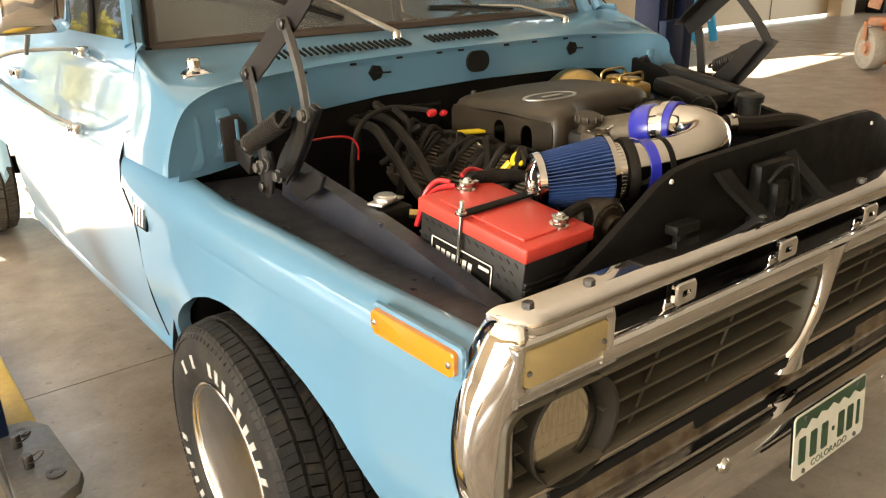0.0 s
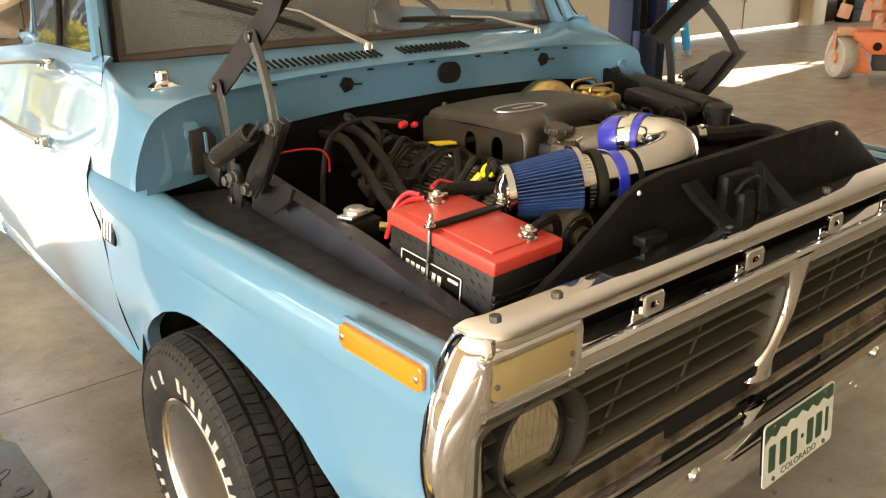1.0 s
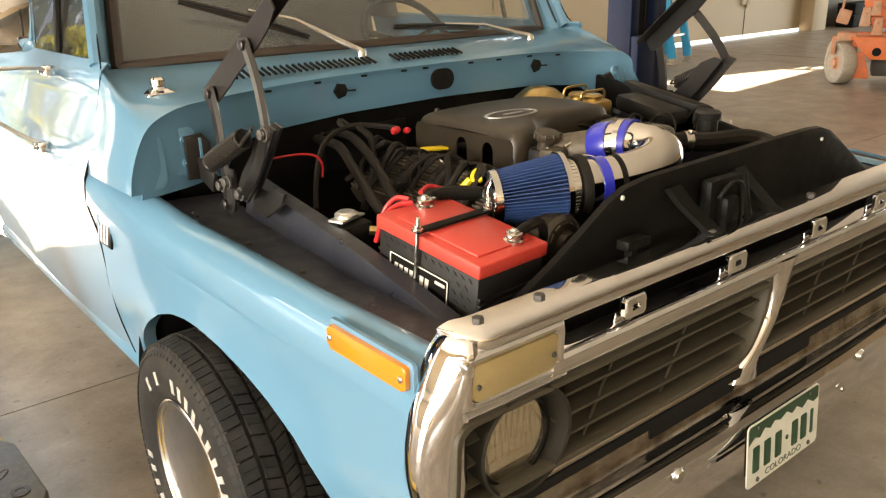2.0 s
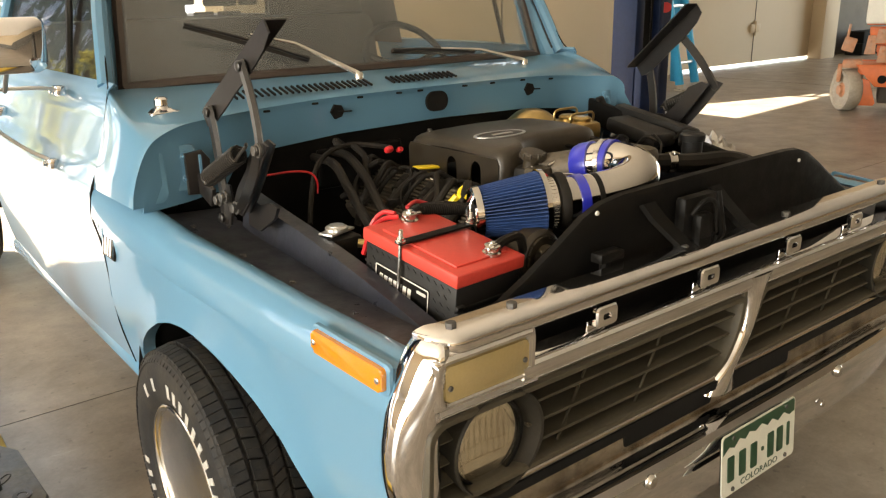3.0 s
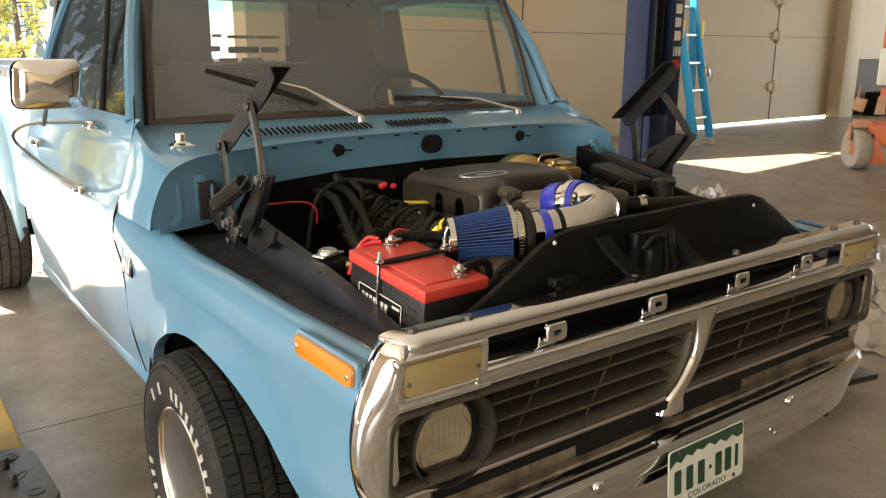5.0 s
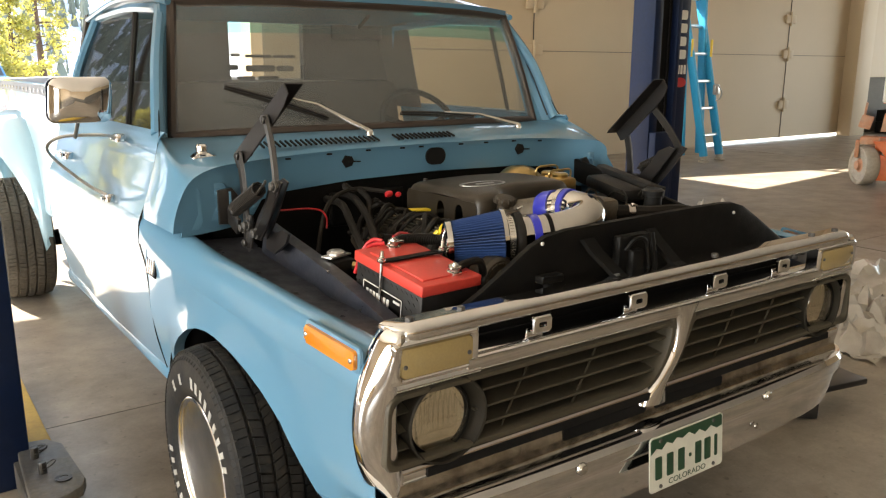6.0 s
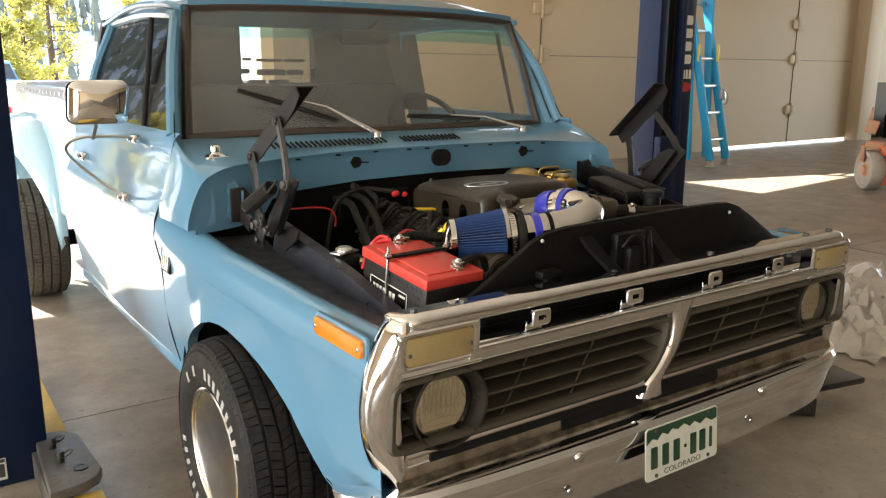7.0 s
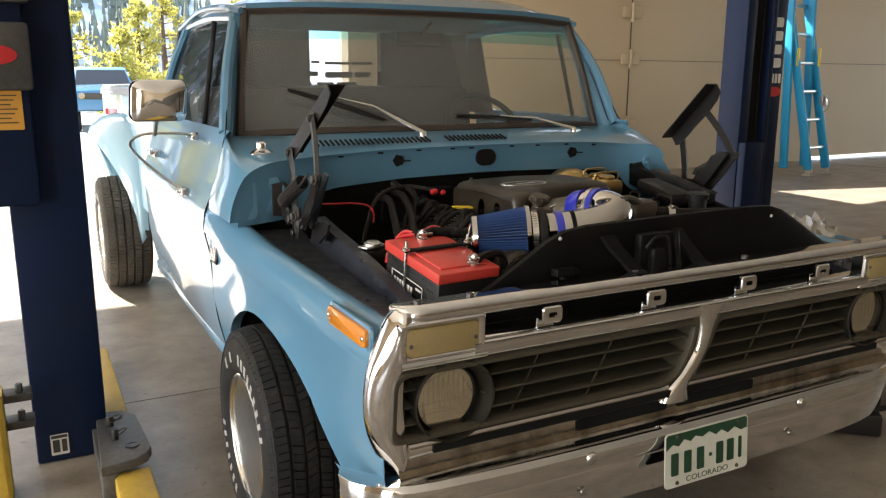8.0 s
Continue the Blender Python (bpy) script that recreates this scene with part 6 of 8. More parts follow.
    tube(bm, [Vector((-0.376, 0.545, 1.005)) + 0.017 * (math.cos(a) * Vector((0.7, -0.4, 0.5)) + math.sin(a) * Vector((0.2, 0.7, 0.5))) for a in [2 * math.pi * k / 18 for k in range(19)]], 0.0055, 8)
    tube(bm, [(-0.388, 0.56, 0.995), (-0.405, 0.575, 0.97)], 0.009, 8)
    part("dipstick_ring", bm, "yellow", ob, "yellow dipstick ring")
    bm = bmesh.new()
    box(bm, (-0.315, 0.865, 0.93), (0.028, 0.022, 0.018), 0.004)
    box(bm, (-0.33, 0.875, 0.918), (0.016, 0.016, 0.014), 0.003)
    pieces("yellow_clip", bm, "yellow", ob)
    for k, (x, y, z) in enumerate(((-0.335, 0.60, 0.985), (-0.345, 0.715, 0.982), (-0.34, 0.835, 0.985), (-0.335, 0.94, 0.99))):
        bm = bmesh.new()
        a, b, c = Vector((x, y, z)), Vector((x - 0.055, y - 0.025, z - 0.018)), Vector((x - 0.10, y - 0.05, z - 0.065))
        tube(bm, [a, a.lerp(b, 0.45)], 0.017, 12)
        tube(bm, [a.lerp(b, 0.4), b], 0.0135, 12)
        boot = part("plug_boot", bm, "hose", ob)
        bm = bmesh.new()
        tube(bm, smooth_path([b, b.lerp(c, 0.4) + Vector((0, 0, 0.006)), c], 4), 0.007, 8)
        part("lead", bm, "plastic", boot)
    for x, y, z, turn in ((-0.40, 0.66, 0.955, 20), (-0.425, 0.78, 0.945, -15), (-0.41, 0.90, 0.955, 35), (-0.365, 0.505, 0.985, 10)):
        bm = bmesh.new()
        q = Matrix.Rotation(radians(turn), 3, "Z")
        box(bm, (x, y, z), (0.036, 0.022, 0.020), 0.003, q)
        box(bm, Vector((x, y, z)) + q @ Vector((0.022, 0, 0.002)), (0.014, 0.026, 0.024), 0.003, q)
        part("connector", bm, "plastic", ob)
    bm = bmesh.new()
    box(bm, (-0.30, 0.79, 0.985), (0.03, 0.04, 0.035), 0.006)
    tube(bm, [(-0.30, 0.78, 1.0), (-0.315, 0.75, 0.975)], 0.008, 8)
    part("sensor", bm, "brightmetal", ob)
    # filler cap and its neck
    bm = bmesh.new()
    lathe(bm, [(0.020, -0.06), (0.020, 0.0), (0.030, 0.002), (0.032, 0.006), (0.032, 0.018), (0.028, 0.022), (0.004, 0.023)], Matrix.Translation((-0.172, 0.525, 1.060)) @ Matrix.Rotation(radians(14), 4, "X"), 20)
    for k in range(10):
        a = 2 * math.pi * k / 10
        box(bm, (-0.172 + 0.032 * math.cos(a), 0.525 - 0.003 + 0.032 * math.sin(a), 1.072), (0.006, 0.006, 0.014), 0.002)
    part("filler_cap", bm, "cover", ob)
    bm = bmesh.new()
    box(bm, (-0.13, 0.545, 1.0), (0.14, 0.08, 0.08), 0.015)
    part("filler_housing", bm, "plastic", ob)
    # alternator low at the front
    bm = bmesh.new()
    m = facing((-0.42, 0.235, 0.925), (1, 0, 0), (0, 0, 1))
    lathe(bm, [(0.055, -0.07), (0.06, -0.06), (0.06, -0.01), (0.052, 0.0), (0.03, 0.004), (0.028, 0.02), (0.01, 0.022)], m, 24)
    for k in range(12):
        a = 2 * math.pi * k / 12
        box(bm, m @ Vector((0.045 * math.cos(a), 0.045 * math.sin(a), 0.003)), (0.004, 0.006, 0.018), 0.001, Matrix.Rotation(-a, 3, "Y"))
    part("alternator", bm, "cover", ob, "grimy dark alternator")
    return ob


engine()


# ---- air intake ----
def intake():
    ob = new("air_intake")
    ob.parent = truck
    ob["label"] = "polished intake pipe with blue cone filter"
    a, b = Vector((-0.487, 0.368, 1.010)), Vector((-0.365, 0.302, 1.020))
    d = (b - a).normalized()
    u1 = d.cross(Vector((0, 0, 1))).normalized()
    u2 = u1.cross(d)
    n = 104
    bm = bmesh.new()
    ra, rb = 0.055, 0.073
    rings = []
    for c, r in ((a, ra), (a.lerp(b, 0.5), (ra + rb) / 2), (b, rb)):
        rings.append([c + (r - (0.024 if k % 4 > 1 else 0)) * (math.cos(math.pi * k / n) * u1 + math.sin(math.pi * k / n) * u2) for k in range(2 * n)])
    loft(bm, rings, closed=True, cap=True)
    filt = part("cone_filter", bm, "filterblue", ob, "blue pleated cone air filter", smooth=False)
    ax = Matrix((u1, u2, -u1.cross(u2) if u1.cross(u2).dot(d) < 0 else u1.cross(u2))).transposed().to_4x4()
    ax = Matrix((u1, d.cross(u1), d)).transposed().to_4x4()
    ax.translation = a
    ln = (b - a).length
    bm = bmesh.new()
    lathe(bm, [(ra - 0.004, -0.014), (ra + 0.002, -0.010), (ra + 0.003, 0.004), (ra - 0.004, 0.005), (ra - 0.012, -0.004)], ax, 40, closed=True)
    lathe(bm, [(rb - 0.002, ln - 0.004), (rb + 0.004, ln - 0.003), (rb + 0.003, ln + 0.008), (rb - 0.014, ln + 0.012), (0.05, ln + 0.012), (0.05, ln - 0.004)], ax, 40, closed=True)
    part("filter_band", bm, "polished", filt, "bright metal end bands")
    bm = bmesh.new()
    lathe(bm, [(0.002, -0.004), (0.026, -0.004), (0.045, -0.008), (0.048, -0.006), (0.048, 0.002)], ax, 32)
    part("filter_end", bm, "plastic", filt)
    for k in range(4):
        t = math.pi / 2 * k + 0.4
        bm = bmesh.new()
        tube(bm, smooth_path([ax @ Vector((0.046 * math.cos(t), 0.046 * math.sin(t), -0.008)), ax @ Vector((0.026 * math.cos(t + 0.3), 0.026 * math.sin(t + 0.3), -0.018)), ax @ Vector((0.028 * math.cos(t + 1.1), 0.028 * math.sin(t + 1.1), -0.018)), ax @ Vector((0.046 * math.cos(t + 1.4), 0.046 * math.sin(t + 1.4), -0.008))], 4), 0.003, 6)
        part("end_wire", bm, "brightmetal", filt)
    bm = bmesh.new()
    lathe(bm, [(0.053, ln + 0.012), (0.056, ln + 0.014), (0.056, ln + 0.030), (0.053, ln + 0.032)], ax, 36)
    for k in range(40):
        t = 2 * math.pi * k / 40
        box(bm, ax @ Vector((0.0565 * math.cos(t), 0.0565 * math.sin(t), ln + 0.022)), (0.002, 0.002, 0.010), 0, ax.to_3x3() @ Matrix.Rotation(t, 3, "Z"))
    rail(bm, ax @ Vector((-0.03, 0.055, ln + 0.022)), ax @ Vector((0.0, 0.064, ln + 0.022)), 0.012, 0.012, 0.003)
    part("hose_clamp", bm, "brightmetal", ob, "bright worm-drive hose clamp")
    bm = bmesh.new()
    lathe(bm, [(0.05, ln + 0.032), (0.062, ln + 0.034), (0.065, ln + 0.042), (0.063, ln + 0.054), (0.05, ln + 0.056)], ax, 36)
    part("rubber_ring", bm, "hose", ob)
    # pipe with its sweep and return bend
    p0 = b + d * 0.055
    path = smooth_path([p0, (-0.285, 0.262, 1.026), (-0.215, 0.232, 1.034), (-0.155, 0.222, 1.046), (-0.104, 0.245, 1.058), (-0.082, 0.295, 1.066), (-0.086, 0.348, 1.066), (-0.098, 0.395, 1.056)], 7)
    bm = bmesh.new()
    tube(bm, path, 0.0515, 28)
    part("intake_pipe", bm, "polished", ob, "polished aluminium intake pipe")

    def sleeve(name, i0, i1, r, mat, label=""):
        bm = bmesh.new()
        seg = path[i0:i1 + 1]
        tube(bm, seg, r, 28)
        part(name, bm, mat, ob, label)

    sleeve("blue_coupler", 5, 8, 0.0545, "bluesil", "blue silicone coupler")
    sleeve("pipe_bead", 10, 11, 0.0525, "black")
    sleeve("blue_coupler", 40, 42, 0.0560, "bluesil", "blue silicone coupler")
    sleeve("clamp_band", 42, 44, 0.0575, "brightmetal")
    bm = bmesh.new()
    e = path[-1]
    dd = (path[-1] - path[-3]).normalized()
    tube(bm, [e - dd * 0.012, e + dd * 0.02, e + dd * 0.035], [0.056, 0.056, 0.05], 28)
    part("blue_coupler", bm, "bluesil", ob, "blue silicone coupler")
    bm = bmesh.new()
    tube(bm, [e + dd * 0.03, e + dd * 0.16], 0.043, 20)
    box(bm, e + dd * 0.10 + Vector((-0.06, 0, -0.01)), (0.06, 0.05, 0.05), 0.01)
    part("throttle_body", bm, "alloycast", ob, "grey cast throttle body")
    bm = bmesh.new()
    tube(bm, [(-0.17, 0.47, 1.052), (-0.12, 0.455, 1.072)], 0.004, 6)
    box(bm, (-0.115, 0.452, 1.074), (0.014, 0.012, 0.012), 0.003)
    part("throttle_rod", bm, "brightmetal", ob)
    bm = bmesh.new()
    lathe(bm, [(0.007, 0), (0.008, 0.004), (0.006, 0.010), (0.002, 0.012)], Matrix.Translation((-0.20, 0.455, 1.03)) @ Matrix.Rotation(radians(60), 4, "X"), 12)
    part("red_cap", bm, "redplastic", ob, "small red cap")
    bm = bmesh.new()
    tube(bm, smooth_path([(-0.20, 0.50, 1.05), (-0.19, 0.45, 1.03), (-0.20, 0.40, 1.02), (-0.22, 0.36, 1.0)], 5), 0.0022, 6)
    tube(bm, smooth_path([(-0.24, 0.42, 1.02), (-0.20, 0.40, 1.045), (-0.17, 0.37, 1.04), (-0.18, 0.34, 1.0)], 5), 0.0022, 6)
    pieces("thin_cable", bm, "brightmetal", ob)


intake()


# ---- hoses, wires and small parts in the bay ----
def run(name, pts, r, mat, label="", n=6, seg=10):
    bm = bmesh.new()
    tube(bm, smooth_path(pts, n), r, seg)
    return part(name, bm, mat, truck, label)


run("coolant_hose", [(0.20, 0.475, 1.0), (0.27, 0.465, 0.998), (0.36, 0.42, 0.992), (0.45, 0.375, 0.995), (0.485, 0.33, 0.985), (0.45, 0.275, 0.975), (0.36, 0.25, 0.97), (0.22, 0.24, 0.96)], 0.026, "hose", "grey-black rubber coolant hose")
bm = bmesh.new()
tube(bm, [(0.292, 0.458, 0.997), (0.312, 0.448, 0.996)], 0.029, 20)
rail(bm, (0.295, 0.44, 1.026), (0.318, 0.44, 1.018), 0.014, 0.012, 0.003)
part("hose_clamp", bm, "brightmetal", truck, "bright hose clamp")
run("heater_hose", [(-0.46, 1.13, 1.02), (-0.47, 1.0, 1.02), (-0.52, 0.85, 0.99), (-0.58, 0.68, 0.955), (-0.61, 0.56, 0.92), (-0.62, 0.5, 0.86)], 0.0125, "hose", "black heater hose")
run("heater_hose", [(-0.40, 1.13, 1.03), (-0.41, 1.02, 1.03), (-0.455, 0.86, 1.0), (-0.52, 0.70, 0.965), (-0.55, 0.60, 0.93), (-0.56, 0.52, 0.86)], 0.0125, "hose", "black heater hose")
run("red_wire", [(-0.775, 0.90, 1.045), (-0.70, 0.93, 1.035), (-0.62, 0.955, 1.028), (-0.565, 0.965, 1.015), (-0.545, 0.965, 0.99), (-0.545, 0.965, 0.955)], 0.0028, "redplastic", "thin red wire", seg=6)
run("wire_loom", [(-0.62, 0.88, 0.90), (-0.58, 0.94, 0.95), (-0.53, 0.99, 1.02), (-0.47, 1.01, 1.055), (-0.40, 1.01, 1.065), (-0.35, 0.97, 1.06), (-0.32, 0.94, 1.055)], 0.007, "hose", "taped black wiring loom", seg=7)
run("wire_loom", [(-0.40, 1.01, 1.065), (-0.38, 0.98, 1.03), (-0.40, 0.94, 0.98), (-0.42, 0.9, 0.92)], 0.010, "hose", "", seg=7)
run("wire_loom", [(-0.43, 1.02, 1.06), (-0.44, 1.03, 1.075), (-0.42, 1.03, 1.06)], 0.012, "hose", "", seg=7)
bm = bmesh.new()
lathe(bm, [(0.007, -0.012), (0.010, -0.006), (0.010, 0.006), (0.007, 0.012)], Matrix.Translation((-0.335, 0.925, 1.053)) @ Matrix.Rotation(radians(80), 4, "Y"), 14)
lathe(bm, [(0.006, -0.010), (0.009, 0.0), (0.006, 0.010)], Matrix.Translation((-0.305, 0.915, 1.050)) @ Matrix.Rotation(radians(70), 4, "X"), 14)
pieces("red_connector", bm, "redplastic", truck, "red cable connector")
run("battery_cable", [(-0.60, 0.455, 1.012), (-0.56, 0.47, 1.012), (-0.50, 0.46, 1.008), (-0.45, 0.43, 0.995), (-0.43, 0.40, 0.96), (-0.43, 0.36, 0.90)], 0.012, "hose", "ribbed black cable sleeve")
bm = bmesh.new()
for k in range(22):
    u = k / 21
    p = Vector((-0.575, 0.467, 1.0125)).lerp(Vector((-0.47, 0.442, 1.001)), u)
    lathe(bm, [(0.0125, -0.0015), (0.0142, 0), (0.0125, 0.0015)], Matrix.Translation(p) @ Matrix.Rotation(radians(90), 4, "Y") @ Matrix.Rotation(radians(12), 4, "X"), 12)
part("cable_ribs", bm, "hose", truck, smooth=True)
run("red_cable", [(-0.635, 0.455, 1.01), (-0.66, 0.475, 1.005), (-0.69, 0.48, 0.985), (-0.70, 0.50, 0.93)], 0.0055, "redplastic", "red battery cable", seg=8)
run("red_cable", [(-0.63, 0.475, 1.012), (-0.645, 0.50, 1.012), (-0.665, 0.515, 0.985), (-0.67, 0.53, 0.93)], 0.0055, "redplastic", "red battery cable", seg=8)
run("red_cable", [(-0.58, 0.50, 1.012), (-0.54, 0.52, 1.015), (-0.50, 0.50, 1.0)], 0.005, "redplastic", "red battery cable", seg=8)
run("black_cable", [(-0.575, 0.215, 0.985), (-0.54, 0.225, 0.99), (-0.49, 0.235, 0.985), (-0.46, 0.25, 0.93)], 0.010, "hose", "black battery cable", seg=8)
bm = bmesh.new()
box(bm, (-0.69, 0.625, 0.952), (0.082, 0.040, 0.006), 0.002, Matrix.Rotation(radians(20), 3, "Z"))
lathe(bm, crisp([(0.026, 0.0), (0.026, 0.007), (0.020, 0.009), (0.019, 0.012), (0.003, 0.0125)], 0.001), Matrix.Translation((-0.69, 0.625, 0.955)), 22)
part("reservoir_cap", bm, "alu", truck, "dull silver reservoir cap")
bm = bmesh.new()
box(bm, (-0.69, 0.63, 0.85), (0.10, 0.09, 0.19), 0.015)
part("reservoir", bm, "black", truck)
bm = bmesh.new()
tube(bm, [(-0.675, 0.56, 0.935), (-0.655, 0.545, 0.932)], 0.010, 8)
part("pipe_union", bm, "brass", truck)
# brake booster and master cylinder on the firewall
bm = bmesh.new()
lathe(bm, [(0.08, -0.10), (0.105, -0.06), (0.110, -0.02), (0.108, -0.01), (0.108, 0.0), (0.095, 0.03), (0.075, 0.045), (0.07, 0.06), (0.045, 0.075), (0.03, 0.08)], facing((0.315, 1.0, 0.985), (1, 0, 0), (0, 0, 1)), 40)
booster = part("brake_booster", bm, "brass", truck, "gold-plated brake booster")
bm = bmesh.new()
box(bm, (0.315, 0.83, 1.045), (0.09, 0.15, 0.06), 0.015)
tube(bm, [(0.315, 0.92, 1.0), (0.315, 0.76, 1.0)], 0.03, 14)
for y in (0.80, 0.86):
    lathe(bm, [(0.028, 0), (0.030, 0.012), (0.022, 0.018)], Matrix.Translation((0.315, y, 1.072)), 16)
tube(bm, smooth_path([(0.27, 0.87, 1.05), (0.265, 0.87, 1.10), (0.315, 0.865, 1.108), (0.365, 0.87, 1.10), (0.36, 0.87, 1.05)], 5), 0.004, 6)
tube(bm, smooth_path([(0.27, 0.80, 1.05), (0.265, 0.80, 1.095), (0.315, 0.795, 1.10), (0.365, 0.80, 1.095), (0.36, 0.80, 1.05)], 5), 0.004, 6)
part("master_cylinder", bm, "brass", booster)
# boxes along the driver's side
bm = bmesh.new()
rail(bm, (0.765, 1.10, 1.045), (0.735, 0.28, 0.85), 0.035, 0.10, 0.01)
part("side_rail", bm, "black", truck, "black inner side rail")
bm = bmesh.new()
rail(bm, (0.705, 0.98, 1.055), (0.66, 0.62, 1.005), 0.05, 0.05, 0.012)
part("fuse_box", bm, "plastic", truck)
bm = bmesh.new()
rail(bm, (0.60, 0.90, 1.03), (0.56, 0.66, 1.0), 0.10, 0.05, 0.015)
part("relay_box", bm, "plastic", truck)
bm = bmesh.new()
lathe(bm, [(0.03, -0.08), (0.03, 0.0), (0.036, 0.002), (0.038, 0.02), (0.030, 0.026), (0.004, 0.027)], Matrix.Translation((0.47, 0.50, 1.03)), 20)
part("coolant_cap", bm, "plastic", truck)
bm = bmesh.new()
box(bm, (0.20, 0.49, 1.01), (0.10, 0.09, 0.08), 0.02)
box(bm, (0.12, 0.55, 1.04), (0.08, 0.08, 0.06), 0.02)
tube(bm, smooth_path([(0.05, 0.50, 1.03), (0.10, 0.47, 1.06), (0.16, 0.46, 1.05), (0.20, 0.46, 1.0)], 5), 0.012, 8)
part("water_outlet", bm, "alloycast", truck, "dirty cast coolant outlet")
for k in range(12):
    random.seed(70 + k)
    p = Vector((random.uniform(0.0, 0.55), random.uniform(0.5, 0.8), 1.02))
    q = p + Vector((random.uniform(-0.12, 0.12), random.uniform(-0.14, 0.14), random.uniform(-0.06, 0.02)))
    run("wire", [p, p.lerp(q, 0.35) + Vector((0, 0, 0.03)), p.lerp(q, 0.7) + Vector((0.02, 0, 0.02)), q], random.choice((0.004, 0.006, 0.01)), "hose", seg=6)


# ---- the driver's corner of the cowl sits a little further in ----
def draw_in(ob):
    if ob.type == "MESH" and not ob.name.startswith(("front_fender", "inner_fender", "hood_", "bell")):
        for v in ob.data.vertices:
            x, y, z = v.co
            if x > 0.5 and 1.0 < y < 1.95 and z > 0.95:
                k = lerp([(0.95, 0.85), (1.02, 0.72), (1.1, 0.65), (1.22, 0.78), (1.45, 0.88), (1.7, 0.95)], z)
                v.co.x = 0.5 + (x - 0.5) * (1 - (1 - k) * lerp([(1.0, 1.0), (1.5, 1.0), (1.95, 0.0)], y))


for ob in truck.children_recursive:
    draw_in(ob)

# ---- bed ----
def bed():
    bm = bmesh.new()
    box(bm, (-0.93, 4.45, 1.0), (0.05, 2.85, 0.74), 0.015)
    box(bm, (0.93, 4.45, 1.0), (0.05, 2.85, 0.74), 0.015)
    box(bm, (0, 3.03, 1.0), (1.86, 0.05, 0.74), 0.015)
    box(bm, (0, 5.88, 1.0), (1.86, 0.05, 0.74), 0.015)
    box(bm, (0, 4.45, 0.66), (1.86, 2.85, 0.05))
    # box painted paler than the cab to look sunlit
    ob = part("bed", bm, "sunlitbed", truck)
    bm = bmesh.new()
    rows = []
    for k in range(9):
        y = 3.0 + 2.92 * k / 8
        e = 0.02 if k in (0, 8) else 0.0
        rows.append([(-0.965, y, 1.31 - e), (-0.96, y, 1.36 - e), (-0.92, y, 1.372 - e), (0, y, 1.39 - e), (0.92, y, 1.372 - e), (0.96, y, 1.36 - e), (0.965, y, 1.31 - e)])
    loft(bm, rows)
    shell(bm, 0.004)
    cov = part("tonneau_cover", bm, "tonneau", ob, "grey vinyl bed cover with snaps")
    for s in (-1, 1):
        for k in range(22):
            bm = bmesh.new()
            lathe(bm, [(0.010, 0), (0.009, 0.004), (0.004, 0.006)], facing((s * 0.967, 3.05 + 0.13 * k, 1.332), (0, -s, 0), (0, 0, 1)), 10)
            part("snap", bm, "chrome", cov)
        # rounded rear fender over the wheel, standing out from the box
        bm = bmesh.new()
        rows = []
        for k in range(15):
            a = math.pi * k / 14
            y = REAR_Y - 0.66 * math.cos(a)
            z = 0.46 + 0.70 * math.sin(a) ** 0.75
            f = math.sin(a) ** 1.6
            rows.append([(s * 0.93, y, z + 0.03), (s * (0.95 + 0.06 * f), y, z + 0.035), (s * (0.965 + 0.14 * f), y, z + 0.012), (s * (0.975 + 0.20 * f), y, z - 0.05), (s * (0.98 + 0.21 * f), y, max(z - 0.10, 0.44)), (s * (0.965 + 0.20 * f), y, max(z - 0.115, 0.43))])
        loft(bm, rows)
        shell(bm, 0.004)
        # same sun-paled colour as the box
        part("rear_fender", bm, "sunlitbed", ob)
        bm = bmesh.new()
        box(bm, (s * 0.96, 5.55, 1.16), (0.02, 0.10, 0.05), 0.006)
        part("rear_marker", bm, "redplastic", ob, "small red marker lamp")
    bm = bmesh.new()
    for s in (-0.45, 0.45):
        box(bm, (s, 3.2, 0.42), (0.09, 5.6, 0.14), 0.01)
    box(bm, (0, REAR_Y, 0.36), (1.7, 0.10, 0.10), 0.03)
    part("chassis", bm, "dark", truck)
    bm = bmesh.new()
    tube(bm, smooth_path([(-0.80, 2.3, 0.36), (-0.86, 2.9, 0.36), (-0.93, 3.2, 0.37)], 5), 0.04, 12)
    part("exhaust", bm, "alu", truck)
    # rocker under the doors
    for s in (-1, 1):
        bm = bmesh.new()
        rail(bm, (s * 0.955, 1.26, 0.44), (s * 0.965, 2.96, 0.44), 0.06, 0.06, 0.015)
        part("rocker", bm, "blue", truck)


bed()


# ---- sticker seen from behind through the screen: plain bars on a pale film ----
def back_sticker():
    bm = bmesh.new()
    for x0, w, z, h in ((-0.24, 0.11, 1.52, 0.016), (-0.10, 0.05, 1.52, 0.016), (-0.02, 0.15, 1.515, 0.016), (-0.22, 0.16, 1.455, 0.028), (-0.02, 0.17, 1.45, 0.034), (-0.15, 0.05, 1.40, 0.018), (-0.07, 0.10, 1.40, 0.018), (0.14, 0.13, 1.515, 0.016), (0.16, 0.10, 1.45, 0.030), (0.05, 0.12, 1.40, 0.018)):
        plate(bm, rounded(w, h, h / 3), facing((x0 + w / 2, 2.915, z), (1, 0, 0), (0, 0, 1)), 0.001)
    pieces("lettering_bar", bm, "interior", truck, "dark bar on the back window")


back_sticker()


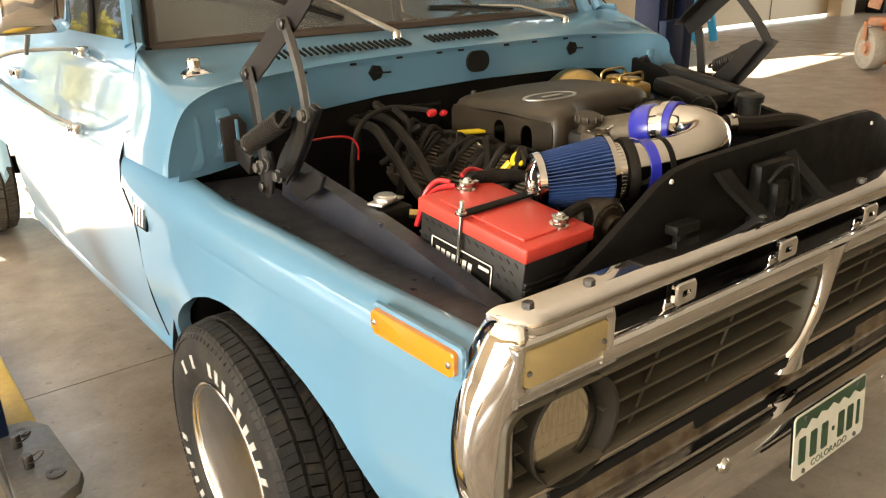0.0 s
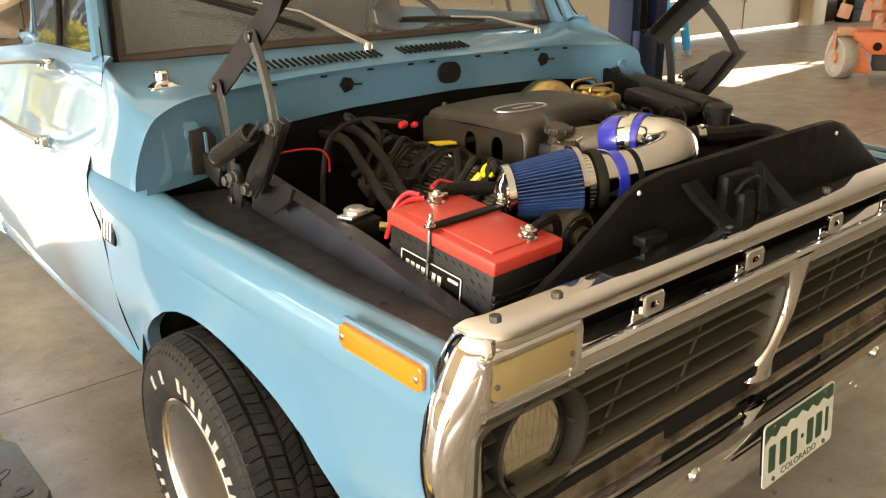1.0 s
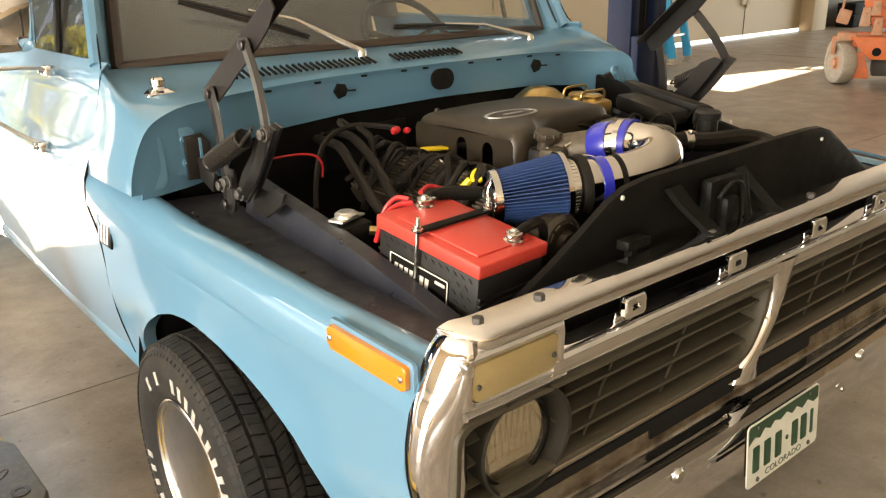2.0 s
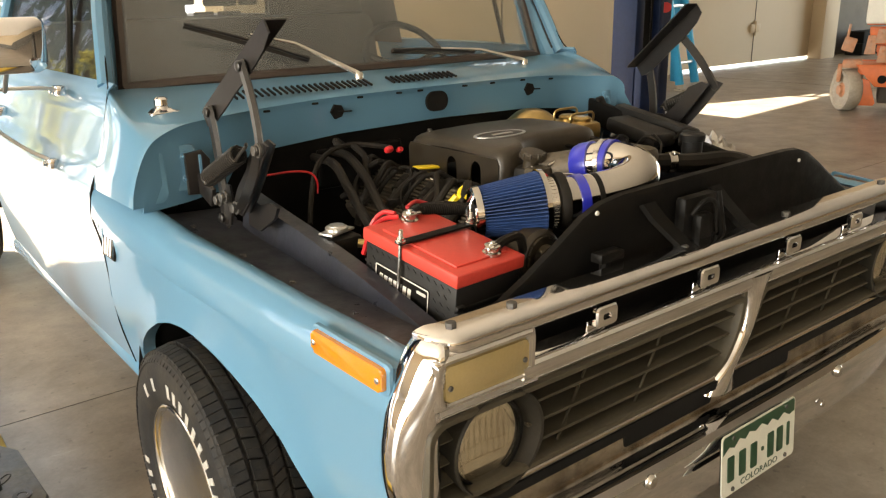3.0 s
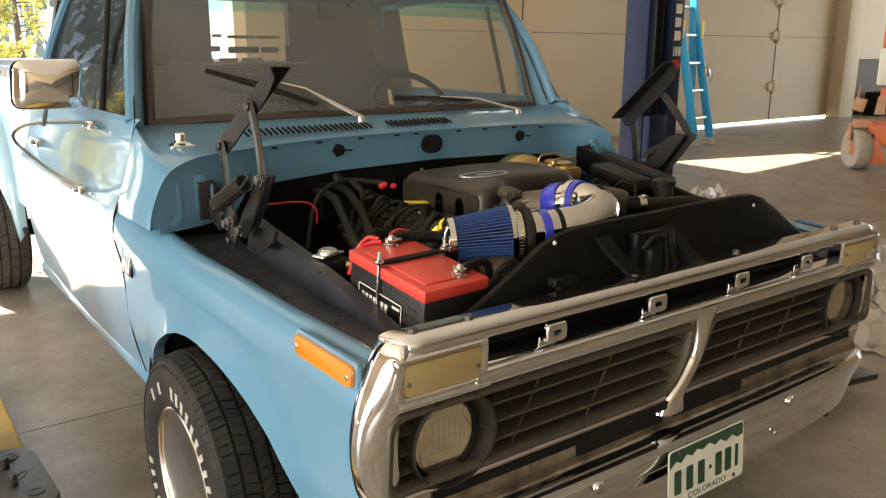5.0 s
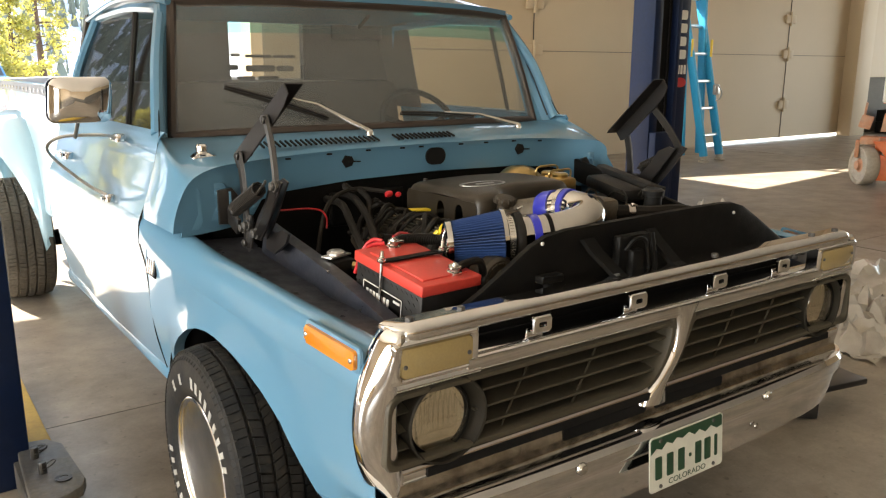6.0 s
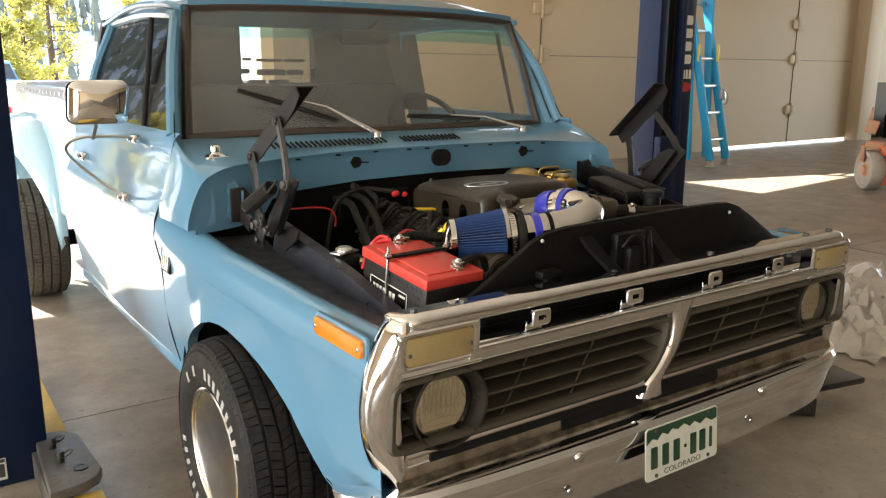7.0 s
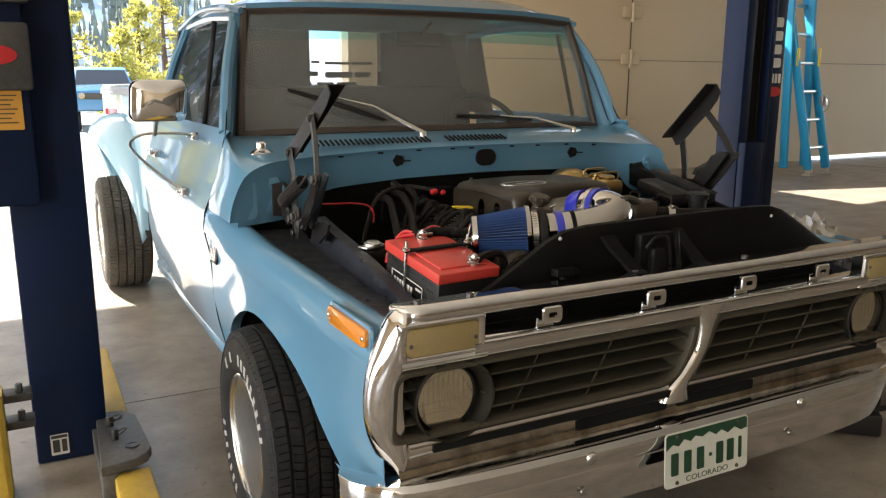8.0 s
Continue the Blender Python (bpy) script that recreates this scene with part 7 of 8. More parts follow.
# ---- two-post lift ----
def lift_column_right():
    ob = thing("lift_column", "dark blue steel post of a two-post vehicle lift", "vehicle lift", group="lift posts", m=Matrix.Translation((2.30, 1.80, 0)))
    y0 = 1.88
    bm = bmesh.new()
    for x0, x1, d0, d1 in ((1.86, 1.97, 0.0, 0.26), (2.18, 2.235, 0.0, 0.26), (1.97, 2.18, 0.20, 0.26), (2.235, 2.43, 0.06, 0.24)):
        box(bm, ((x0 + x1) / 2, y0 + (d0 + d1) / 2, 1.9), (x1 - x0, d1 - d0, 3.8), 0.006)
    part("post", bm, "liftblue", ob)
    # near-black box fills the channel in place of its shade
    bm = bmesh.new()
    box(bm, (2.075, y0 + 0.13, 2.1), (0.20, 0.12, 3.2))
    part("channel", bm, "dark", ob, smooth=False)
    bm = bmesh.new()
    tube(bm, [(2.03, y0 + 0.06, 0.6), (2.03, y0 + 0.06, 3.7)], 0.007, 6)
    tube(bm, [(2.12, y0 + 0.05, 0.6), (2.12, y0 + 0.05, 3.7)], 0.005, 6)
    pieces("cable", bm, "spring", ob)
    bm = bmesh.new()
    box(bm, (1.99, y0 - 0.03, 0.50), (0.24, 0.10, 0.74), 0.012)
    part("carriage", bm, "liftblue", ob)
    bm = bmesh.new()
    box(bm, (2.10, y0 + 0.12, 0.01), (0.75, 0.5, 0.02))
    part("base_plate", bm, "liftblue", ob, smooth=False)
    # maker's lettering on the side as plain bars
    bm = bmesh.new()
    for k, (z, w) in enumerate(((1.78, 0.10), (1.66, 0.11), (1.54, 0.10), (1.42, 0.11), (2.05, 0.1), (2.2, 0.11), (2.35, 0.1))):
        plate(bm, rounded(w, 0.085, 0.02), facing((2.335, y0 + 0.058, z + 0.16), (1, 0, 0), (0, 0, 1)), 0.003)
    for k in range(3):
        plate(bm, rounded(0.03, 0.085, 0.006), facing((2.30 + 0.045 * k, y0 + 0.058, 1.44), (1, 0, 0), (0, 0, 1)), 0.003)
    pieces("letter_bar", bm, "paper", ob, "pale lettering bar")
    bm = bmesh.new()
    plate(bm, [(0.085 * math.cos(2 * math.pi * k / 24), 0.045 * math.sin(2 * math.pi * k / 24)) for k in range(24)], facing((2.335, y0 + 0.058, 1.32), (1, 0, 0), (0, 0, 1)), 0.003)
    part("oval_badge", bm, "redplastic", ob, "red oval badge")


lift_column_right()


def lift_column_left():
    ob = thing("lift_column", "dark blue steel post of a two-post vehicle lift with labels", "vehicle lift", group="lift posts")
    bm = bmesh.new()
    box(bm, (-1.515, 1.80, 1.9), (0.25, 0.30, 3.8), 0.01)
    part("post", bm, "liftblue", ob)
    bm = bmesh.new()
    box(bm, (-1.74, 1.62, 1.55), (0.40, 0.12, 1.10), 0.01)
    carriage = part("carriage", bm, "liftblue", ob)
    bm = bmesh.new()
    box(bm, (-1.655, 1.545, 1.50), (0.26, 0.04, 0.22), 0.012)
    box(bm, (-1.655, 1.55, 1.72), (0.28, 0.06, 0.10), 0.012)
    pieces("lock_cover", bm, "padblack", carriage, "worn grey lock cover")
    bm = bmesh.new()
    plate(bm, [(0.07 * math.cos(2 * math.pi * k / 24), 0.032 * math.sin(2 * math.pi * k / 24)) for k in range(24)], facing((-1.635, 1.524, 1.505), (1, 0, 0), (0, 0, 1)), 0.002)
    part("oval_badge", bm, "redplastic", carriage, "red oval badge")
    bm = bmesh.new()
    plate(bm, rounded(0.13, 0.13, 0.004), facing((-1.63, 1.558, 1.325), (1, 0, 0), (0, 0, 1)), 0.002)
    lab = part("warning_label", bm, "orangelabel", carriage, "orange printed label")
    bm = bmesh.new()
    for k in range(7):
        plate(bm, [(-0.05, 0.002), (0.05 - 0.01 * (k % 3), 0.002), (0.05 - 0.01 * (k % 3), 0.006), (-0.05, 0.006)], facing((-1.63, 1.5555, 1.37 - 0.015 * k), (1, 0, 0), (0, 0, 1)), 0.001)
    pieces("print_bar", bm, "interior", lab)
    bm = bmesh.new()
    plate(bm, rounded(0.062, 0.082, 0.003), facing((-1.56, 1.6485, 0.07), (1, 0, 0), (0, 0, 1)), 0.002)
    lab = part("warning_label", bm, "paper", ob, "pale warning label")
    bm = bmesh.new()
    for x, z, w, h in ((0, 0.032, 0.056, 0.012), (-0.012, -0.005, 0.024, 0.05), (0.016, -0.005, 0.018, 0.05)):
        plate(bm, rounded(w, h, 0.002), facing((-1.56 + x, 1.6463, 0.07 + z), (1, 0, 0), (0, 0, 1)), 0.001)
    pieces("print_bar", bm, "interior", lab)
    # foot bracket and the arm that lies on the floor
    bm = bmesh.new()
    m = facing((-1.355, 1.47, 0.105), (1, 0, 0), (0, 1, 0))
    plate(bm, [(-0.07, 0.26), (0.03, 0.24), (0.07, 0.17), (0.085, -0.14), (0.065, -0.19), (0.02, -0.22), (-0.09, -0.24)], m, 0.035, 0.008)
    box(bm, (-1.42, 1.45, 0.055), (0.05, 0.44, 0.10), 0.005)
    pad = part("arm_bracket", bm, "wornsteel", ob, "worn grey steel arm bracket")
    bm = bmesh.new()
    for x, y in ((-1.33, 1.36), (-1.36, 1.64)):
        lathe(bm, [(0.026, 0), (0.026, 0.004), (0.014, 0.005), (0.012, 0.003)], Matrix.Translation((x, y, 0.141)), 18)
    for x, y in ((-1.385, 1.57), (-1.38, 1.44)):
        lathe(bm, [(0.014, 0), (0.014, 0.035), (0.012, 0.04)], Matrix.Translation((x, y, 0.14)), 12)
        tube(bm, [Vector((x + 0.02, y - 0.01, 0.17)) + 0.02 * Vector((math.cos(a), 0.8 * math.sin(a), 0.5 * math.cos(a))) for a in [2 * math.pi * k / 16 for k in range(17)]], 0.002, 5)
    pieces("bracket_pin", bm, "spring", pad)
    bm = bmesh.new()
    box(bm, (-1.345, 0.78, 0.055), (0.12, 0.98, 0.075), 0.01)
    box(bm, (-1.375, 2.20, 0.055), (0.15, 0.95, 0.085), 0.012)
    part("swing_arm", bm, "liftyellow", ob, "yellow swing arms lying on the floor")
    bm = bmesh.new()
    box(bm, (-1.355, 0.32, 0.05), (0.17, 0.20, 0.09), 0.03)
    lathe(bm, [(0.06, 0.09), (0.06, 0.115), (0.045, 0.12), (0.02, 0.118)], Matrix.Translation((-1.35, 0.33, 0)), 20)
    part("arm_pad", bm, "padblack", ob)
    # upright of the other arm with open square ends
    bm = bmesh.new()
    for x0, x1, y0, y1 in ((-1.84, -1.72, 1.40, 1.415), (-1.84, -1.72, 1.505, 1.52), (-1.84, -1.825, 1.40, 1.52), (-1.735, -1.72, 1.40, 1.52)):
        box(bm, ((x0 + x1) / 2, (y0 + y1) / 2, 0.19), (x1 - x0, y1 - y0, 0.38))
    part("arm_tube", bm, "liftyellow", ob, "yellow square tube", smooth=False)
    bm = bmesh.new()
    box(bm, (-1.68, 1.52, 0.34), (0.10, 0.08, 0.03), 0.005)
    box(bm, (-1.68, 1.52, 0.24), (0.10, 0.08, 0.03), 0.005)
    for z in (0.355, 0.255):
        lathe(bm, [(0.012, 0), (0.012, 0.03), (0.010, 0.033)], Matrix.Translation((-1.67, 1.50, z)), 6)
    pieces("lock_bolt", bm, "padblack", ob)


lift_column_left()


# ---- lift arm lying by the far front wheel ----
arm = thing("lift_arm", "dark steel lift arm lying on the concrete floor", "lift arm")
bm = bmesh.new()
rail(bm, (1.02, 0.78, 0.05), (1.46, 0.38, 0.05), 0.12, 0.09, 0.012)
part("arm_beam", bm, "hinge", arm)
bm = bmesh.new()
box(bm, (1.58, 0.43, 0.112), (0.38, 0.17, 0.03), 0.008, Matrix.Rotation(radians(-12), 3, "Z"))
part("arm_plate", bm, "hinge", arm)
bm = bmesh.new()
lathe(bm, [(0.07, 0.09), (0.07, 0.12), (0.05, 0.125), (0.01, 0.124)], Matrix.Translation((1.42, 0.44, 0.036)), 20)
part("arm_pad", bm, "hose", arm)


# ---- ladder leaning at the door wall ----
def ladder():
    ob = thing("step_ladder", "blue fibreglass ladder with aluminium rungs", "ladder", m=Matrix.Translation((0.80, 0.40, 0)))
    def rail_pair(x0, y0, top, dx, dy, mat="ladder"):
        bm = bmesh.new()
        rail(bm, (x0, y0, 0.10), (x0 + dx, y0 + dy, top), 0.05, 0.13, 0.008)
        part("side_rail", bm, mat, ob)
    lean, deep = -0.34, 0.55
    for x0, y0 in ((8.02, 6.12), (8.52, 6.20)):
        rail_pair(x0, y0, 3.4, lean, deep)
    for x0, y0 in ((7.88, 6.45), (8.40, 6.5)):
        rail_pair(x0, y0, 3.2, lean * 0.6, 0.0)
    for k in range(8):
        z = 0.42 + 0.415 * k
        u = (z - 0.1) / 3.3
        bm = bmesh.new()
        tube(bm, [(8.02 + lean * u, 6.12 + deep * u, z), (8.52 + lean * u, 6.20 + deep * u, z)], 0.026, 10)
        part("rung", bm, "alu", ob)
    for x0, y0 in ((8.02, 6.12), (8.52, 6.20)):
        bm = bmesh.new()
        box(bm, (x0 + 0.01, y0, 0.075), (0.05, 0.10, 0.07), 0.01)
        box(bm, (x0 + 0.01, y0, 0.02), (0.10, 0.14, 0.03), 0.008)
        part("foot", bm, "tan", ob)
    for x0, z in ((8.0, 1.75), (8.47, 1.75)):
        bm = bmesh.new()
        u = z / 3.4
        box(bm, (x0 + lean * u, 6.12 + deep * u - 0.075, z), (0.05, 0.01, 0.26), 0.002)
        part("yellow_label", bm, "yellow", ob, "yellow label")
    bm = bmesh.new()
    box(bm, (8.40, 6.26, 1.12), (0.12, 0.06, 0.16), 0.02)
    tube(bm, smooth_path([(8.38, 6.22, 1.2), (8.46, 6.2, 1.08), (8.42, 6.2, 0.98), (8.36, 6.22, 0.95)], 5), 0.012, 6)
    part("rung_lock", bm, "alu", ob)


ladder()


# ---- orange scissor lift ----
def scissor_lift():
    """Side on, with its near steered wheel turned across; x along its length, y away from the bay."""
    ob = thing("scissor_lift", "dusty orange scissor lift with pale rubber wheels", "scissor lift",
               m=Matrix.Translation((8.42, 3.82, 0)) @ Matrix.Rotation(radians(-65), 4, "Z"))
    bm = bmesh.new()
    face = facing((0, 0.0, 0), (1, 0, 0), (0, 0, 1))
    plate(bm, [(0.07, 0.57), (2.0, 0.57), (2.0, 0.31), (0.30, 0.31), (0.16, 0.46)], face, 0.05, 0.008)
    plate(bm, [(0.07, 0.57), (2.0, 0.57), (2.0, 0.31), (0.30, 0.31), (0.16, 0.46)], facing((0, 0.78, 0), (1, 0, 0), (0, 0, 1)), 0.05, 0.008)
    plate(bm, [(0.10, 0.42), (0.24, 0.38), (0.33, 0.11), (0.31, 0.08), (0.10, 0.08)], facing((0, 0.03, 0), (1, 0, 0), (0, 0, 1)), 0.04, 0.006)
    box(bm, (1.05, 0.40, 0.50), (1.9, 0.76, 0.12), 0.02)
    part("chassis", bm, "orange", ob)
    # the hole is a near-black disc, its shade painted
    bm = bmesh.new()
    lathe(bm, [(0.05, 0.0), (0.05, 0.053), (0.002, 0.053)], facing((0.37, 0.001, 0.40), (1, 0, 0), (0, 0, 1)), 22)
    part("chassis_hole", bm, "dark", ob)
    bm = bmesh.new()
    box(bm, (1.1, 0.40, 0.26), (1.5, 0.60, 0.32), 0.02)
    part("underbody", bm, "interior", ob)
    # steering knuckle caked in dust above the near wheel
    bm = bmesh.new()
    box(bm, (0.03, 0.12, 0.57), (0.22, 0.26, 0.10), 0.03)
    box(bm, (-0.10, 0.10, 0.46), (0.05, 0.14, 0.22), 0.015)
    part("knuckle", bm, "dustyorange", ob)
    prof = [(0.09, -0.07), (0.20, -0.085), (0.235, -0.085), (0.25, -0.06), (0.252, 0.0), (0.25, 0.06), (0.235, 0.085), (0.20, 0.085), (0.185, 0.07), (0.09, 0.06)]
    for x, y, yaw in ((0.0, 0.10, 28), (0.0, 0.80, 28), (1.9, 0.06, 90), (1.9, 0.80, 90)):
        m = Matrix.Translation((x, y, 0.252)) @ Matrix.Rotation(radians(yaw), 4, "Z") @ Matrix.Rotation(radians(-90), 4, "Y")
        bm = bmesh.new()
        lathe(bm, prof, m, 36, closed=True)
        tyre = part("wheel", bm, "tan", ob, "pale rubber wheel")
        bm = bmesh.new()
        lathe(bm, [(0.10, -0.06), (0.10, 0.055), (0.06, 0.07), (0.055, 0.10), (0.002, 0.10)], m, 20)
        part("hub", bm, "dustyorange", tyre)
    # folded scissor stack: beams in pairs, joined by pivot brackets
    for k in range(4):
        z = 0.72 + 0.115 * k
        for y in (0.05, 0.70):
            bm = bmesh.new()
            box(bm, (1.12 - 0.05 * k, y, z), (1.68, 0.06, 0.085), 0.010, Matrix.Rotation(radians(0.6 if k % 2 else -0.6), 3, "Y"))
            part("scissor_beam", bm, "orange", ob)
    for x, z, tall in ((0.34, 0.69, 0.19), (0.20, 0.80, 0.22), (0.30, 0.90, 0.16)):
        bm = bmesh.new()
        q = facing((x, 0.0, z), (1, 0, 0), (0, 0, 1))
        plate(bm, [(-0.06, -tall / 2), (0.06, -tall / 2), (0.045, tall / 2), (-0.035, tall / 2)], q, 0.03, 0.006)
        lathe(bm, [(0.018, 0.03), (0.018, 0.045), (0.010, 0.05)], q @ Matrix.Translation((0, tall * 0.2, 0)), 14)
        part("pivot_bracket", bm, "dustyorange", ob)
    for y in (0.10, 0.34):
        bm = bmesh.new()
        tube(bm, smooth_path([(0.45, y, 0.62), (0.70, y - 0.04, 0.60), (1.0, y, 0.63), (1.4, y - 0.03, 0.61)], 5), 0.014, 7)
        part("hydraulic_hose", bm, "hose", ob)
    bm = bmesh.new()
    box(bm, (-0.03, 0.06, 0.80), (0.14, 0.16, 0.16), 0.015, Matrix.Rotation(radians(14), 3, "Y"))
    tube(bm, [(-0.06, 0.02, 0.84), (-0.04, 0.02, 1.04)], 0.014, 8)
    part("step_bracket", bm, "dustyorange", ob)
    bm = bmesh.new()
    box(bm, (1.05, 0.40, 1.26), (1.86, 0.80, 0.44), 0.02)
    body = part("platform", bm, "paper", ob, "pale platform with guard rails")
    for x0, x1 in ((0.32, 0.95), (1.0, 1.65)):
        bm = bmesh.new()
        plate(bm, rounded(x1 - x0, 0.34, 0.02), facing(((x0 + x1) / 2, -0.001, 1.27), (1, 0, 0), (0, 0, 1)), 0.012, 0.003)
        part("access_panel", bm, "paper", body)
    for x in (0.16, 0.75, 1.35, 1.95):
        bm = bmesh.new()
        tube(bm, [(x, 0.03, 1.46), (x, 0.03, 2.5)], 0.022, 8)
        part("rail_post", bm, "orange", body)
    bm = bmesh.new()
    tube(bm, [(0.16, 0.03, 2.5), (1.95, 0.03, 2.5)], 0.022, 8)
    part("guard_rail", bm, "orange", body)


scissor_lift()


# ---- clear plastic sheeting on the floor ----
def plastic_heap(name, c, sx, sy, h, seed, label):
    bm = bmesh.new()
    n = 26
    grid = []
    for i in range(n + 1):
        row = []
        for j in range(n + 1):
            u, v = 2 * i / n - 1, 2 * j / n - 1
            p = Vector((u * 4 + seed, v * 4, seed))
            e = max(0, 1 - (u * u + v * v)) ** 0.6
            z = h * e * (0.45 + 0.9 * abs(noise.noise(p))) + 0.10 * h * abs(noise.noise(p * 3.1))
            row.append((c[0] + sx * u + 0.06 * noise.noise(p * 1.7), c[1] + sy * v + 0.06 * noise.noise(p * 1.3 + Vector((9, 2, 1))), 0.002 + z))
        grid.append(row)
    loft(bm, grid)
    tagged(part(name, bm, "clearbag"), label, "plastic sheet")


plastic_heap("plastic_sheeting", (3.85, 1.30, 0), 0.65, 0.50, 0.16, 23.0, "dusty heap of crumpled clear plastic sheeting on the floor")
plastic_heap("plastic_sheet", (2.66, 0.86, 0), 0.38, 0.34, 0.28, 5.0, "dusty clear plastic sheet crumpled into a mound on the floor")
plastic_heap("plastic_bag", (4.5, 3.1, 0), 0.30, 0.28, 0.34, 11.0, "crumpled clear plastic bag beside the lift post")


# ---- details of the door wall ----
def wall_details():
    for x, name in ((6.7, "door_seam"), (9.6, "door_seam"), (13.5, "door_seam")):
        bm = bmesh.new()
        box(bm, (x, WALL_Y - 0.004, 2.4), (0.014, 0.012, 4.7))
        tagged(part(name, bm, "interior", smooth=False), "dark vertical joint between beige door leaves", "door joint", kind="structure")
        for z in (0.72, 1.72, 2.4):
            bm = bmesh.new()
            for dx in (-0.10, 0.10):
                box(bm, (x + dx, WALL_Y - 0.02, z), (0.14, 0.04, 0.16), 0.008)
            tube(bm, [(x, WALL_Y - 0.03, z - 0.14), (x, WALL_Y - 0.03, z + 0.14)], 0.025, 10)
            tagged(part("door_hinge", bm, "wall"), "beige painted hinge on the big door", "hinge", group="door hinges")
    bm = bmesh.new()
    box(bm, (9.6, WALL_Y - 0.003, 1.70), (12.2, 0.010, 0.010))
    tagged(part("wall_joint", bm, "wallgrey", smooth=False), "thin horizontal joint in the beige wall", "wall joint", kind="structure")
    bm = bmesh.new()
    box(bm, (16.0, WALL_Y - 0.15, CEIL / 2), (0.6, 0.3, CEIL), 0.01)
    tagged(part("pillar", bm, "wall"), "beige wall pillar", "pillar", kind="structure")
    for k in range(4):
        bm = bmesh.new()
        box(bm, (17.4 + 0.75 * (k % 2), WALL_Y - 0.35, 0.131 + 0.262 * (k // 2)), (0.7, 0.4, 0.26), 0.02)
        tagged(part("crate", bm, "dark"), "dark crate stacked at the grey block wall", "crate", group="crates")
    # saw cuts in the slab
    bm = bmesh.new()
    for y in (2.12,):
        box(bm, ((WALL_X0 + WALL_X1) / 2, y, 0.0), (WALL_X1 - WALL_X0, 0.0025, 0.003))
    for x in (-5.0, 4.9, 11.0):
        box(bm, (x, (BACK_Y + WALL_Y) / 2, 0.001), (0.010, WALL_Y - BACK_Y, 0.003))
    tagged(part("floor_joint", bm, "wallgrey", smooth=False), "dark saw-cut joint in the concrete", "floor joint", kind="structure")


wall_details()


# ---- outside: car, pines, snowy hill ----
def parked_car():
    ob = thing("parked_car", "light blue parked pickup seen from the front outside", "car")
    cx, cy = 0.75, 24.5
    bm = bmesh.new()
    rows = []
    for y, w, z0, z1 in ((cy, 0.92, 0.45, 1.0), (cy + 0.1, 0.96, 0.4, 1.08), (cy + 1.2, 0.98, 0.4, 1.16), (cy + 4.8, 0.98, 0.4, 1.15)):
        rows.append([(cx - w, y, z0), (cx - w, y, z1 - 0.12), (cx - w + 0.08, y, z1), (cx, y, z1 + 0.03), (cx + w - 0.08, y, z1), (cx + w, y, z1 - 0.12), (cx + w, y, z0)])
    loft(bm, rows, closed=True, cap=True)
    part("body", bm, "blue", ob)
    bm = bmesh.new()
    rows = []
    for y, w, z in ((cy + 1.25, 0.90, 1.12), (cy + 1.75, 0.76, 1.66), (cy + 1.9, 0.75, 1.71), (cy + 2.9, 0.75, 1.71), (cy + 3.1, 0.88, 1.12)):
        rows.append([(cx - w, y, 1.1), (cx - w + 0.02, y, z - 0.02), (cx - w + 0.08, y, z), (cx + w - 0.08, y, z), (cx + w - 0.02, y, z - 0.02), (cx + w, y, 1.1)])
    loft(bm, rows, closed=True, cap=True)
    part("cab", bm, "blue", ob)
    bm = bmesh.new()
    loft(bm, [[(cx - 0.80, cy + 1.24, 1.17), (cx + 0.80, cy + 1.24, 1.17)], [(cx - 0.70, cy + 1.66, 1.62), (cx + 0.70, cy + 1.66, 1.62)]])
    shell(bm, 0.01)
    part("windscreen", bm, "interior", ob, "dark windscreen")
    bm = bmesh.new()
    box(bm, (cx, cy - 0.02, 0.85), (1.5, 0.04, 0.18), 0.02)
    part("grille", bm, "slat", ob)
    for s in (-1, 1):
        bm = bmesh.new()
        lathe(bm, [(0.09, -0.02), (0.09, 0.02), (0.05, 0.04)], facing((cx + s * 0.72, cy - 0.04, 0.86), (1, 0, 0), (0, 0, 1)), 18)
        part("headlight", bm, "cream", ob)
    for x in (-0.85, 0.85):
        for y in (0.9, 4.0):
            bm = bmesh.new()
            lathe(bm, [(0.2, -0.11), (0.34, -0.1), (0.34, 0.1), (0.2, 0.11)], Matrix.Translation((cx + x, cy + y, 0.12)) @ Matrix.Rotation(radians(90), 4, "Y"), 24)
            part("wheel", bm, "rubber", ob)


parked_car()
M["pine"] = make("sunlit pine needles", (0.25, 0.25, 0.085), 0.7, grain=0.5, scale=3, stain=0.6, stain_scale=0.8, second=(0.13, 0.14, 0.055))
nt = M["pine"].node_tree  # thin needles let sunlight through
thin, both = nt.nodes.new("ShaderNodeBsdfTranslucent"), nt.nodes.new("ShaderNodeMixShader")
thin.inputs[0].default_value, both.inputs[0].default_value = (0.60, 0.54, 0.10, 1), 0.55
nt.links.new(nt.nodes["Principled BSDF"].outputs[0], both.inputs[1])
nt.links.new(thin.outputs[0], both.inputs[2])
nt.links.new(both.outputs[0], nt.nodes["Material Output"].inputs[0])
M["bark"] = make("pine bark", (0.12, 0.07, 0.04), 0.9, grain=0.5, scale=20, bump=0.5)


